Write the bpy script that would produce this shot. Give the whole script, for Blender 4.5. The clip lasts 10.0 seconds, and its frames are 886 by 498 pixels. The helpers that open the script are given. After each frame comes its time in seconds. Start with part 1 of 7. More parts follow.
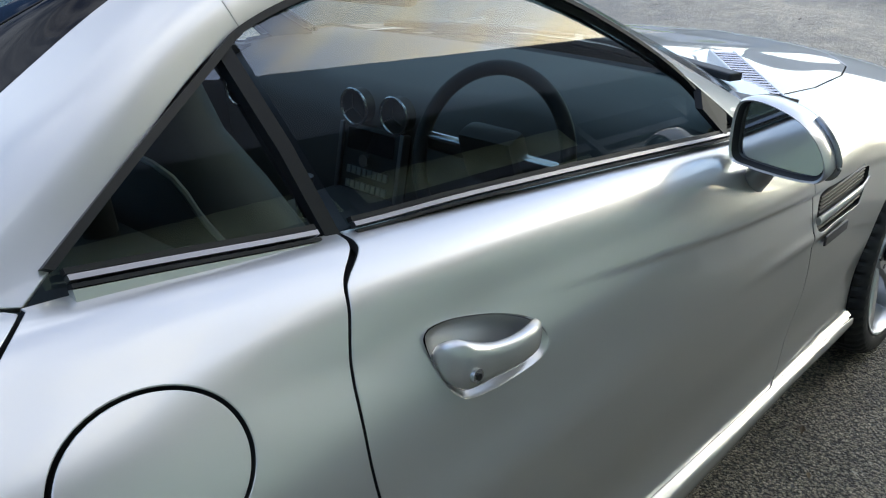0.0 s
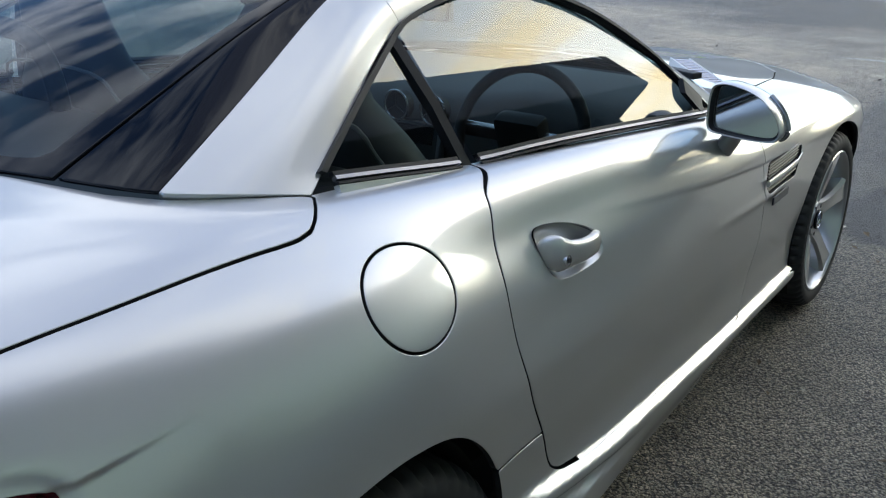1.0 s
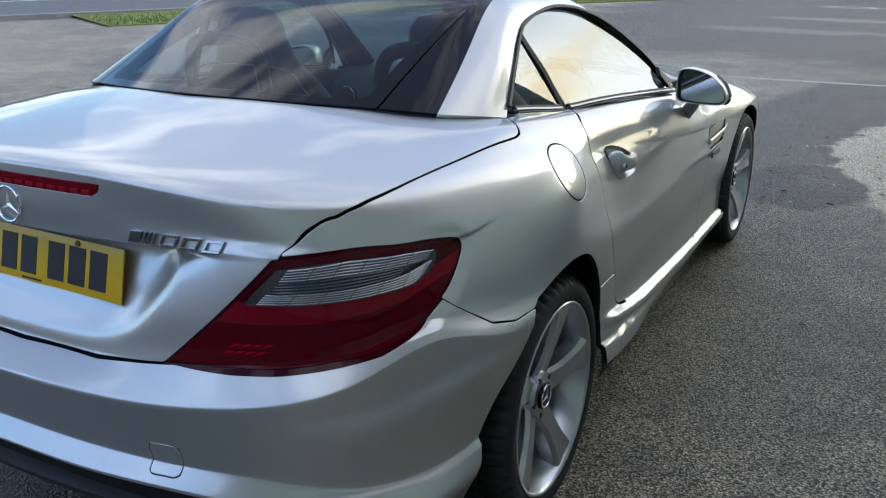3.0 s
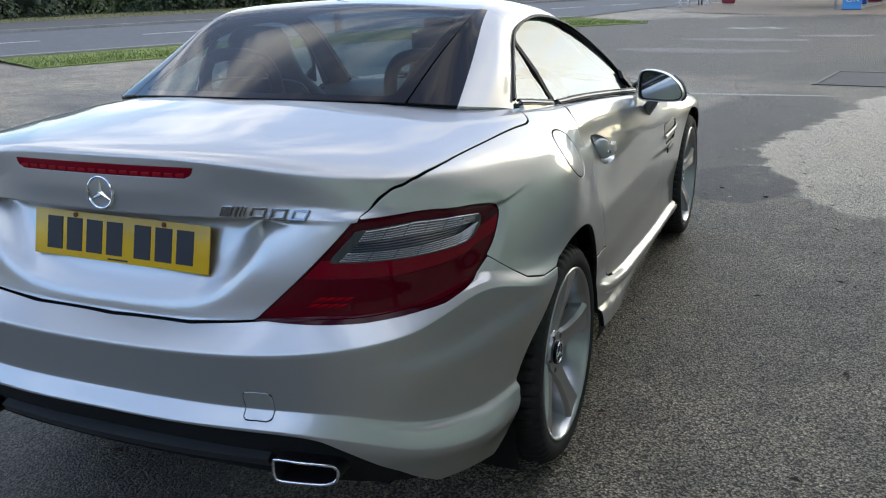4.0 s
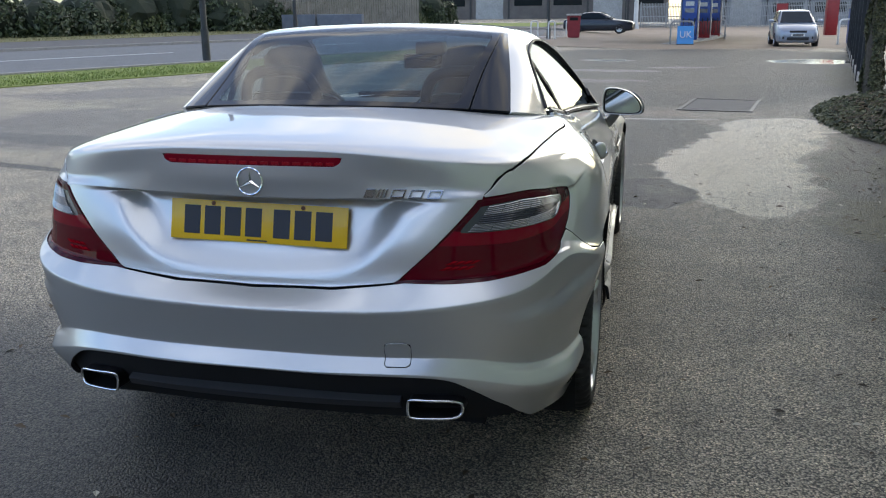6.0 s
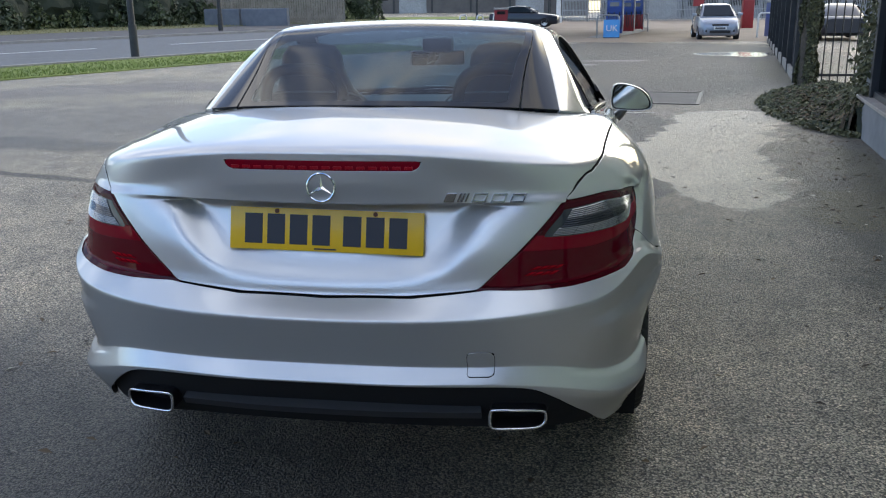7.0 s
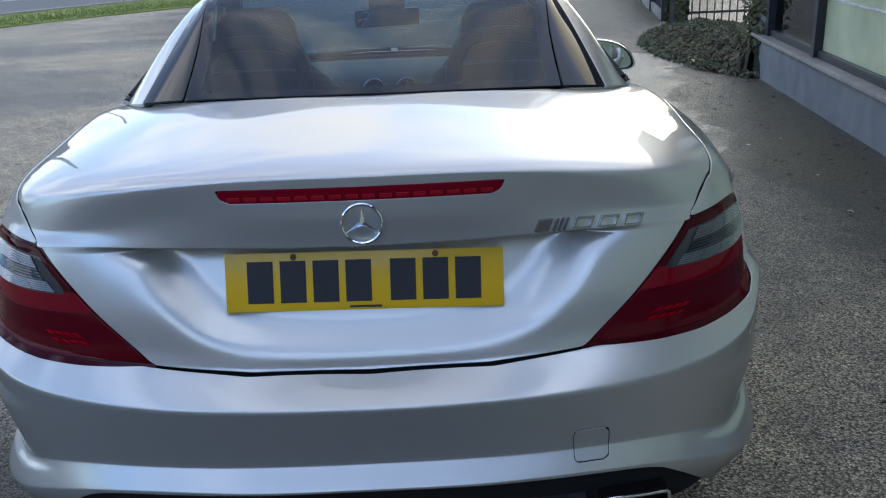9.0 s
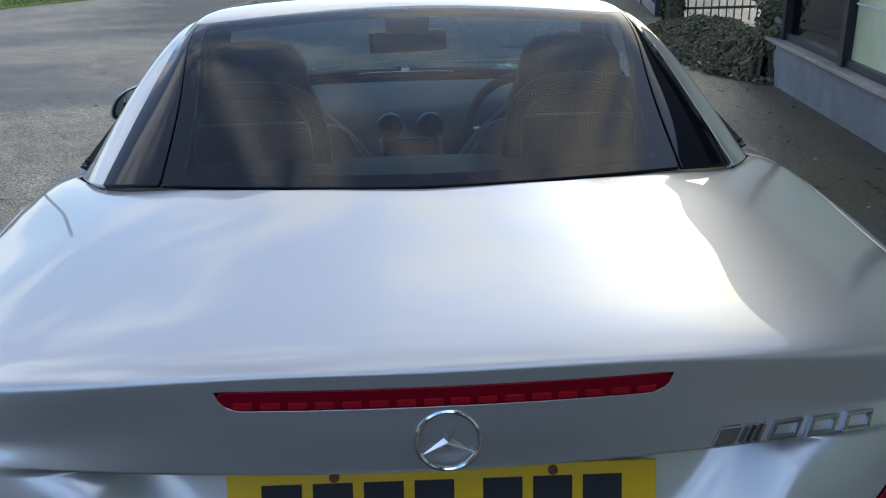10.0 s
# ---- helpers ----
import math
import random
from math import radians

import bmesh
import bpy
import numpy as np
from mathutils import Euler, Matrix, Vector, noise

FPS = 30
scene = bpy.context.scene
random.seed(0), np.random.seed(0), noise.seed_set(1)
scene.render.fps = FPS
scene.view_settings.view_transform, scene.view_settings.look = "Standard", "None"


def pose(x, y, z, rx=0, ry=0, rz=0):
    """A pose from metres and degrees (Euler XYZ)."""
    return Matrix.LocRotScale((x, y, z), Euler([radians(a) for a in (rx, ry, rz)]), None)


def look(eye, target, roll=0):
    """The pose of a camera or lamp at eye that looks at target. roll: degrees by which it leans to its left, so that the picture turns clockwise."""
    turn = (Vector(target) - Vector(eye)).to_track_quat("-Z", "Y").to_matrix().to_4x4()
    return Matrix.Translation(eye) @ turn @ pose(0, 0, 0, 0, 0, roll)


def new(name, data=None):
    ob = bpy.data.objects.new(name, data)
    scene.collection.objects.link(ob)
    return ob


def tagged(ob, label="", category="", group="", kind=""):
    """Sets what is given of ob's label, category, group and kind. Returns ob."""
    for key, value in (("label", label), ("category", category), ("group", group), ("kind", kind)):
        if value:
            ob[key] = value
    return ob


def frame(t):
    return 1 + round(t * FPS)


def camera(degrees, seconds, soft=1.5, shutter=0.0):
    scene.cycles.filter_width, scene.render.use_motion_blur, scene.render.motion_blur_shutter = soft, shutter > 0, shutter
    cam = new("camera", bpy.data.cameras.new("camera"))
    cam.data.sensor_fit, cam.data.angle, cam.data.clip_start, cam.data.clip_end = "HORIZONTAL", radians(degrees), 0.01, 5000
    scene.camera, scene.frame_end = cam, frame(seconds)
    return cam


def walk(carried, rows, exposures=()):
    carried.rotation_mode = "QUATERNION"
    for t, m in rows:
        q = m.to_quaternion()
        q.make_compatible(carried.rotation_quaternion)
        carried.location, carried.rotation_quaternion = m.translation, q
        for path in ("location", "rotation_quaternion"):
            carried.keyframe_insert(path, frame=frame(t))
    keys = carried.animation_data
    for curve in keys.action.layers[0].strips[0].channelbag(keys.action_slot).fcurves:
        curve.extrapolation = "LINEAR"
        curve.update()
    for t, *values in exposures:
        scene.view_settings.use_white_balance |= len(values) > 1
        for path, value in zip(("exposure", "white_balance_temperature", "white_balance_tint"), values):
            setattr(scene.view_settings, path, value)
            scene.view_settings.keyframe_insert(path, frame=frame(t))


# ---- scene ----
cam = camera(53.0, 10.0, soft=1.15)
PATH = [
    (0, (1.438, 0.596, 1.382), (0.219, 1.959, 0.572), -0.3),
    (0.5, (1.513, 0.337, 1.396), (0.353, 1.771, 0.623), -0.2),
    (1, (1.536, 0.03, 1.4), (0.429, 1.523, 0.663), -0.2),
    (1.5, (1.591, -0.267, 1.402), (0.532, 1.274, 0.692), -0.2),
    (2, (1.618, -0.555, 1.428), (0.612, 1.03, 0.737), -0.3),
    (2.5, (1.584, -0.852, 1.424), (0.632, 0.774, 0.754), -0.5),
    (2.7, (1.587, -0.97, 1.44), (0.654, 0.667, 0.768), -0.3),
    (3.8, (1.539, -1.461, 1.397), (0.748, 0.275, 0.796), -1.9),
    (4, (1.495, -1.536, 1.39), (0.734, 0.215, 0.796), -1.9),
    (4.5, (1.354, -1.762, 1.384), (0.663, 0.023, 0.806), -1.6),
    (5, (1.29, -1.961, 1.389), (0.675, -0.142, 0.828), -1.2),
    (5.5, (1.232, -2.112, 1.402), (0.689, -0.267, 0.854), -1.0),
    (5.7, (1.157, -2.145, 1.388), (0.654, -0.286, 0.851), -0.9),
    (6.8, (0.723, -2.213, 1.409), (0.4, -0.316, 0.862), -0.7),
    (7, (0.631, -2.172, 1.404), (0.346, -0.271, 0.853), -0.8),
    (7.5, (0.428, -2.085, 1.41), (0.238, -0.177, 0.84), -1.2),
    (8, (0.24, -2.006, 1.414), (0.141, -0.101, 0.813), -1.5),
    (8.5, (0.156, -1.823, 1.399), (0.135, 0.073, 0.762), -2.0),
    (9, (0.114, -1.548, 1.421), (0.15, 0.336, 0.751), -2.1),
    (9.5, (0.019, -1.229, 1.441), (0.091, 0.646, 0.749), -1.8),
    (10, (-0.044, -0.895, 1.49), (0.049, 0.976, 0.788), -1.2),
]
walk(cam, [(t, look(eye, target, roll)) for t, eye, target, roll in PATH], exposures=[(0, 1.72, 6900, 10), (0.5, 1.62, 6900, 10), (1.5, 1.34, 6650, 10), (2.7, 1.31, 6750, 10), (5, 1.42, 7400, 12), (7, 1.42, 7200, 12), (8.5, 1.36, 6850, 11), (9.3, 1.20, 6750, 11), (10, 1.02, 6700, 10)])

# ---- world, sun ----
world = bpy.data.worlds.new("sky")
scene.world = world
world.use_nodes = True
wn, wl = world.node_tree.nodes, world.node_tree.links
sky = wn.new("ShaderNodeTexSky")
sky.sky_type = "NISHITA"
sky.sun_disc = False
sky.dust_density, sky.ozone_density = 0.8, 1.0
sky.sun_elevation = radians(18)
sky.sun_rotation = radians(27)
# broken cloud over the clear sky, and the veiled sun's glow through it
SUN_WAY = Vector((45, 89, 32)).normalized()


def sky_node(kind, operation=None, **inputs):
    n = wn.new("ShaderNode" + kind)
    if operation:
        n.operation = operation
    for key, value in inputs.items():
        n.inputs[key.replace("_", " ")].default_value = value
    return n


def sky_ramp(stops, top):
    r = sky_node("ValToRGB")
    e = r.color_ramp.elements
    while len(e) < len(stops):
        e.new(.5)
    for el, (angle, c) in zip(e, sorted((((math.cos(radians(a)) + 1) / 2, c) for a, c in stops))):
        el.position, el.color = angle, (c[0] / top, c[1] / top, c[2] / top, 1)
    scaled = sky_node("VectorMath", "SCALE", Scale=top)
    wl.new(lift.outputs[0], r.inputs[0])
    wl.new(r.outputs[0], scaled.inputs[0])
    return scaled


coord = sky_node("TexCoord")
stretch = sky_node("Mapping", Scale=(1.0, 1.0, 2.4))
cloud = sky_node("TexNoise", Scale=3.4, Detail=9.0, Roughness=.60)
cover = sky_node("MapRange", From_Min=.47, From_Max=.63, To_Min=.0, To_Max=.95)
veil = sky_node("MapRange", From_Min=.36, From_Max=.64, To_Min=.45, To_Max=1.35)
toward = sky_node("VectorMath", "DOT_PRODUCT")
toward.inputs[1].default_value = SUN_WAY
lift = sky_node("MapRange", From_Min=-1.0, From_Max=1.0, To_Min=0.0, To_Max=1.0)
wl.new(coord.outputs["Generated"], stretch.inputs["Vector"])
wl.new(stretch.outputs[0], cloud.inputs["Vector"])
wl.new(coord.outputs["Generated"], toward.inputs[0])
wl.new(toward.outputs["Value"], lift.inputs["Value"])
for n in (cover, veil):
    wl.new(cloud.outputs[0], n.inputs["Value"])
# degrees from the sun, colour
clouds = sky_ramp([(180, (5.2, 6.4, 8.4)), (110, (5.0, 6.0, 7.8)), (70, (4.7, 5.2, 6.0)), (40, (3.9, 4.2, 4.5)), (0, (4.4, 4.2, 3.4))], 10.0)
glow = sky_ramp([(180, (0, 0, 0)), (60, (0, 0, 0)), (34, (.12, .10, .06)), (20, (.9, .77, .43)), (11, (4.4, 3.7, 2.0)), (5, (8.0, 6.7, 3.7)), (0, (10.0, 8.4, 4.8))], 20.0)
clear = sky_node("VectorMath", "MULTIPLY")
clear.inputs[1].default_value = (.44, .60, .84)
mixed_sky = sky_node("Mix")
mixed_sky.data_type = "RGBA"
lit_veil, total = sky_node("VectorMath", "SCALE"), sky_node("VectorMath", "ADD")
wl.new(sky.outputs[0], clear.inputs[0])
wl.new(cover.outputs[0], mixed_sky.inputs["Factor"])
wl.new(clear.outputs[0], mixed_sky.inputs[6])
wl.new(clouds.outputs[0], mixed_sky.inputs[7])
wl.new(glow.outputs[0], lit_veil.inputs[0])
wl.new(veil.outputs[0], lit_veil.inputs["Scale"])
wl.new(mixed_sky.outputs[2], total.inputs[0])
wl.new(lit_veil.outputs[0], total.inputs[1])
wl.new(total.outputs[0], wn["Background"].inputs[0])
wn["Background"].inputs[1].default_value = 0.15
sun = new("sun", bpy.data.lights.new("sun", "SUN"))
sun.data.energy, sun.data.angle, sun.data.color = 0.32, radians(150), (1.0, 0.91, 0.78)
sun.matrix_world = look(SUN_WAY * 60, (0, 0, 0))

# ---- materials ----
def material(name, base, rough=0.5, metal=0.0, **more):
    m = bpy.data.materials.new(name)
    m.use_nodes = True
    b = m.node_tree.nodes["Principled BSDF"]
    b.inputs["Base Color"].default_value = (*base, 1)
    b.inputs["Roughness"].default_value = rough
    b.inputs["Metallic"].default_value = metal
    for key, value in more.items():
        b.inputs[key.replace("_", " ")].default_value = value
    return m


def node(m, kind, **inputs):
    n = m.node_tree.nodes.new("ShaderNode" + kind)
    for key, value in inputs.items():
        n.inputs[key.replace("_", " ")].default_value = value
    return n


def ramp(m, source, stops, out=0):
    r = node(m, "ValToRGB")
    m.node_tree.links.new(source.outputs[out], r.inputs[0])
    e = r.color_ramp.elements
    while len(e) < len(stops):
        e.new(0.5)
    for el, (p, c) in zip(e, stops):
        el.position, el.color = p, (*c, 1)
    return r


SILVER = material("silver_paint", (0.61, 0.61, 0.60), 0.345, 0.74, Specular_Tint=(.45, .45, .45, 1), Coat_Weight=1.0, Coat_Roughness=0.012)
SILVER_DARK = material("grey_paint", (0.30, 0.31, 0.33), 0.35, 0.8, Coat_Weight=1.0, Coat_Roughness=0.05)
BLACK = material("black_plastic", (0.012, 0.012, 0.014), 0.45)
BLACK_SATIN = material("satin_black", (0.014, 0.014, 0.015), 0.5, Specular_IOR_Level=0.3)
BLACK_LIP = material("lip_plastic", (0.035, 0.036, 0.040), 0.42)
BELT_METAL = material("belt_metal", (0.24, 0.24, 0.26), 0.35, 1.0)
BLACK_MATT = material("matt_black", (0.006, 0.006, 0.007), 0.9)
BLACK_GLASS = material("black_glass", (0.004, 0.005, 0.008), 0.03, Specular_IOR_Level=0.25)
RUBBER = material("rubber", (0.017, 0.017, 0.018), 0.7)
ALLOY = material("alloy", (0.52, 0.53, 0.55), 0.30, 0.9, Coat_Weight=0.6, Coat_Roughness=0.08)
DISC = material("disc_iron", (0.20, 0.19, 0.18), 0.45, 0.9)
CHROME = material("chrome", (0.82, 0.83, 0.85), 0.08, 1.0)
CHROME_SATIN = material("satin_chrome", (0.66, 0.66, 0.67), 0.25, 1.0)
EMBLEM = material("emblem_metal", (0.36, 0.37, 0.39), 0.14, 1.0)
CHROME_DARK = material("dark_metal", (0.09, 0.09, 0.10), 0.35, 0.9)
MIRROR = material("mirror", (0.75, 0.80, 0.80), 0.01, 1.0)
RED_LENS = material("red_lens", (0.20, 0.0015, 0.011), 0.06, 0.0, Specular_IOR_Level=0.0, Coat_Weight=0.4, Coat_Roughness=0.02)
RED_DARK = material("dark_red_lens", (0.055, 0.001, 0.005), 0.06, 0.0, Specular_IOR_Level=0.0, Coat_Weight=0.4, Coat_Roughness=0.02)
RED_DEEP = material("deep_red_lens", (0.095, 0.001, 0.007), 0.06, 0.0, Specular_IOR_Level=0.0, Coat_Weight=0.4, Coat_Roughness=0.02)
RED_BRIGHT = material("bright_red_lens", (0.30, 0.004, 0.010), 0.4, 0.0, Specular_IOR_Level=0.0)
RED_GLOW = material("red_diode", (0.34, 0.008, 0.016), 0.35, 0.0, Specular_IOR_Level=0.1)
SMOKE = material("smoked_lens", (0.045, 0.050, 0.056), 0.08, 0.2, Specular_IOR_Level=0.1, Coat_Weight=0.7, Coat_Roughness=0.02)
CLEAR_RIB = material("ribbed_lens", (0.24, 0.25, 0.26), 0.22, 0.6, Coat_Weight=0.5)
PLATE = material("plate_yellow", (0.78, 0.46, 0.010), 0.35, 0.0, Coat_Weight=0.3)
PLATE_BLACK = material("plate_black", (0.02, 0.022, 0.03), 0.4)
RUST = material("rusty_screw", (0.16, 0.06, 0.02), 0.7)
LEATHER = material("dark_leather", (0.016, 0.018, 0.022), 0.55)
LEATHER_LIGHT = material("dash_top", (0.07, 0.073, 0.075), 0.6)
LINING = material("pale_lining", (0.18, 0.19, 0.185), 0.8)


def glass(name, tint, strength=1.0, edge=.6):
    m = bpy.data.materials.new(name)
    m.use_nodes = True
    n, l = m.node_tree.nodes, m.node_tree.links
    n.remove(n["Principled BSDF"])
    clear, shine, mix, fres = n.new("ShaderNodeBsdfTransparent"), n.new("ShaderNodeBsdfGlossy"), n.new("ShaderNodeMixShader"), n.new("ShaderNodeLayerWeight")
    clear.inputs[0].default_value = (*tint, 1)
    shine.inputs["Roughness"].default_value = 0.0
    fres.inputs["Blend"].default_value = 0.5
    power, scaled = n.new("ShaderNodeMath"), n.new("ShaderNodeMath")
    power.operation, scaled.operation = "POWER", "MULTIPLY_ADD"
    power.inputs[1].default_value = 4.0
    scaled.inputs[1].default_value, scaled.inputs[2].default_value = edge, 0.055 * strength
    l.new(fres.outputs["Facing"], power.inputs[0])
    l.new(power.outputs[0], scaled.inputs[0])
    l.new(scaled.outputs[0], mix.inputs[0])
    l.new(clear.outputs[0], mix.inputs[1])
    l.new(shine.outputs[0], mix.inputs[2])
    l.new(mix.outputs[0], n["Material Output"].inputs[0])
    return m


GLASS = glass("window_glass", (0.36, 0.50, 0.57), .8, .45)
GLASS_SIDE = glass("side_glass", (0.62, 0.70, 0.67), 2.1, .5)
SHOP_GLASS = glass("shop_glass", (0.30, 0.33, 0.32), 1.6)


def textured(name, low, high, scale, rough=0.8, bump=0.3, detail=8.0, bump_scale=None, metal=0.0, second=None):
    """A material whose colour runs between two tones on noise at two scales, with relief."""
    m = material(name, low, rough, metal)
    t, l = m.node_tree, m.node_tree.links
    b = t.nodes["Principled BSDF"]
    geo = node(m, "NewGeometry")
    n1, n2 = node(m, "TexNoise", Scale=scale, Detail=detail), node(m, "TexNoise", Scale=(second or scale * .13), Detail=4.0)
    l.new(geo.outputs["Position"], n1.inputs["Vector"])
    l.new(geo.outputs["Position"], n2.inputs["Vector"])
    add = node(m, "Math")
    add.operation = "ADD"
    l.new(n1.outputs[0], add.inputs[0])
    l.new(n2.outputs[0], add.inputs[1])
    half_it = node(m, "Math")
    half_it.operation = "MULTIPLY"
    half_it.inputs[1].default_value = 0.5
    l.new(add.outputs[0], half_it.inputs[0])
    r = ramp(m, half_it, [(.34, low), (.66, high)])
    l.new(r.outputs[0], b.inputs["Base Color"])
    if bump:
        n3 = node(m, "TexNoise", Scale=bump_scale or scale * 2, Detail=6.0)
        l.new(geo.outputs["Position"], n3.inputs["Vector"])
        bp = node(m, "Bump", Strength=bump, Distance=.02)
        l.new(n3.outputs[0], bp.inputs["Height"])
        l.new(bp.outputs[0], b.inputs["Normal"])
    return m


def leafy(name, a, b, rough=0.5):
    m = material(name, a, rough)
    l = m.node_tree.links
    geo = node(m, "NewGeometry")
    r = ramp(m, geo, [(0.0, a), (1.0, b)], out="Random Per Island")
    l.new(r.outputs[0], m.node_tree.nodes["Principled BSDF"].inputs["Base Color"])
    return m


def spot(m, cx, cy, rx, ry, turn=0.0, ragged=.35, grain=1.2, soft=.25):
    """A ragged patch on the ground: 1 inside, 0 outside."""
    l = m.node_tree.links
    geo = node(m, "NewGeometry")
    mp = node(m, "Mapping", Location=(cx, cy, 0), Rotation=(0, 0, radians(turn)), Scale=(rx, ry, 1000.0))
    mp.vector_type = "TEXTURE"
    l.new(geo.outputs["Position"], mp.inputs["Vector"])
    ln = node(m, "VectorMath")
    ln.operation = "LENGTH"
    l.new(mp.outputs[0], ln.inputs[0])
    nz = node(m, "TexNoise", Scale=grain, Detail=7.0, Roughness=.62)
    l.new(geo.outputs["Position"], nz.inputs["Vector"])
    ma = node(m, "Math")
    ma.operation = "MULTIPLY_ADD"
    ma.inputs[1].default_value = ragged * 4
    l.new(nz.outputs[0], ma.inputs[0])
    l.new(ln.outputs["Value"], ma.inputs[2])
    mr = node(m, "MapRange")
    mr.interpolation_type = "SMOOTHSTEP"
    base = 1.0 + ragged * 2
    for key, value in (("From Min", base - soft), ("From Max", base + soft), ("To Min", 1.0), ("To Max", 0.0)):
        mr.inputs[key].default_value = value
    l.new(ma.outputs[0], mr.inputs["Value"])
    return mr.outputs[0]


def asphalt():
    m = material("asphalt", (.1, .1, .1), .5, Specular_IOR_Level=.5)
    l = m.node_tree.links
    b = m.node_tree.nodes["Principled BSDF"]
    geo = node(m, "NewGeometry")
    stones = node(m, "TexVoronoi", Scale=120.0)
    grit = node(m, "TexNoise", Scale=120.0, Detail=4.0)
    broad = node(m, "TexNoise", Scale=.55, Detail=9.0, Roughness=.6)
    mid = node(m, "TexNoise", Scale=4.5, Detail=8.0, Roughness=.65)
    for n in (grit, broad, mid):
        l.new(geo.outputs["Position"], n.inputs["Vector"])
    wobble, off_by, uneven = node(m, "TexNoise", Scale=55.0, Detail=3.0), node(m, "VectorMath"), node(m, "VectorMath")
    off_by.operation, uneven.operation = "SCALE", "ADD"
    off_by.inputs["Scale"].default_value = .022
    l.new(geo.outputs["Position"], wobble.inputs["Vector"])
    l.new(wobble.outputs["Color"], off_by.inputs[0])
    l.new(geo.outputs["Position"], uneven.inputs[0])
    l.new(off_by.outputs[0], uneven.inputs[1])
    l.new(uneven.outputs[0], stones.inputs["Vector"])
    split = node(m, "SeparateColor")
    l.new(stones.outputs["Color"], split.inputs[0])
    tone = ramp(m, split, [(0.0, (.24, .206, .158)), (.45, (.38, .33, .255)), (.80, (.50, .436, .338)), (1.0, (.66, .585, .465))])
    colour = tone.outputs[0]

    def over(colour, factor, shade, mode="MIX"):
        mx = node(m, "Mix")
        mx.data_type, mx.blend_type = "RGBA", mode
        if isinstance(factor, float):
            mx.inputs["Factor"].default_value = factor
        else:
            l.new(factor, mx.inputs["Factor"])
        l.new(colour, mx.inputs[6])
        if isinstance(shade, tuple):
            mx.inputs[7].default_value = (*shade, 1)
        else:
            l.new(shade, mx.inputs[7])
        return mx.outputs[2]
    stain = ramp(m, broad, [(.32, (.98, .97, .95)), (.68, (1.75, 1.69, 1.56))])
    colour = over(colour, 1.0, stain.outputs[0], "MULTIPLY")
    scuff = ramp(m, mid, [(.36, (.78, .78, .79)), (.64, (1.18, 1.17, 1.15))])
    colour = over(colour, 1.0, scuff.outputs[0], "MULTIPLY")

    def faded(factor, amount):
        k = node(m, "Math")
        k.operation = "MULTIPLY"
        k.inputs[1].default_value = amount
        l.new(factor, k.inputs[0])
        return k.outputs[0]
    for (place, shade, amount) in STAINS_AND_SHADE:
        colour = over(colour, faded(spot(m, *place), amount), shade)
    pits = ramp(m, stones, [(.18, (1.35, 1.35, 1.35)), (.46, (.85, .85, .85)), (.66, (.16, .16, .16))], out="Distance")
    colour = over(colour, 1.0, pits.outputs[0], "MULTIPLY")
    l.new(colour, b.inputs["Base Color"])
    wet = None
    for place in WET:
        w = spot(m, *place)
        if wet is None:
            wet = w
        else:
            mxm = node(m, "Math")
            mxm.operation = "MAXIMUM"
            l.new(wet, mxm.inputs[0])
            l.new(w, mxm.inputs[1])
            wet = mxm.outputs[0]
    rr = node(m, "MapRange")
    for key, value in (("To Min", .55), ("To Max", .10)):
        rr.inputs[key].default_value = value
    l.new(wet, rr.inputs["Value"])
    l.new(rr.outputs[0], b.inputs["Roughness"])
    bp = node(m, "Bump", Distance=.014)
    inv = node(m, "Math")
    inv.operation = "MULTIPLY_ADD"
    inv.inputs[1].default_value, inv.inputs[2].default_value = -.92, .95
    l.new(wet, inv.inputs[0])
    l.new(inv.outputs[0], bp.inputs["Strength"])
    h = node(m, "Math")
    h.operation = "SUBTRACT"
    l.new(grit.outputs[0], h.inputs[0])
    l.new(stones.outputs["Distance"], h.inputs[1])
    l.new(h.outputs[0], bp.inputs["Height"])
    l.new(bp.outputs[0], b.inputs["Normal"])
    return m


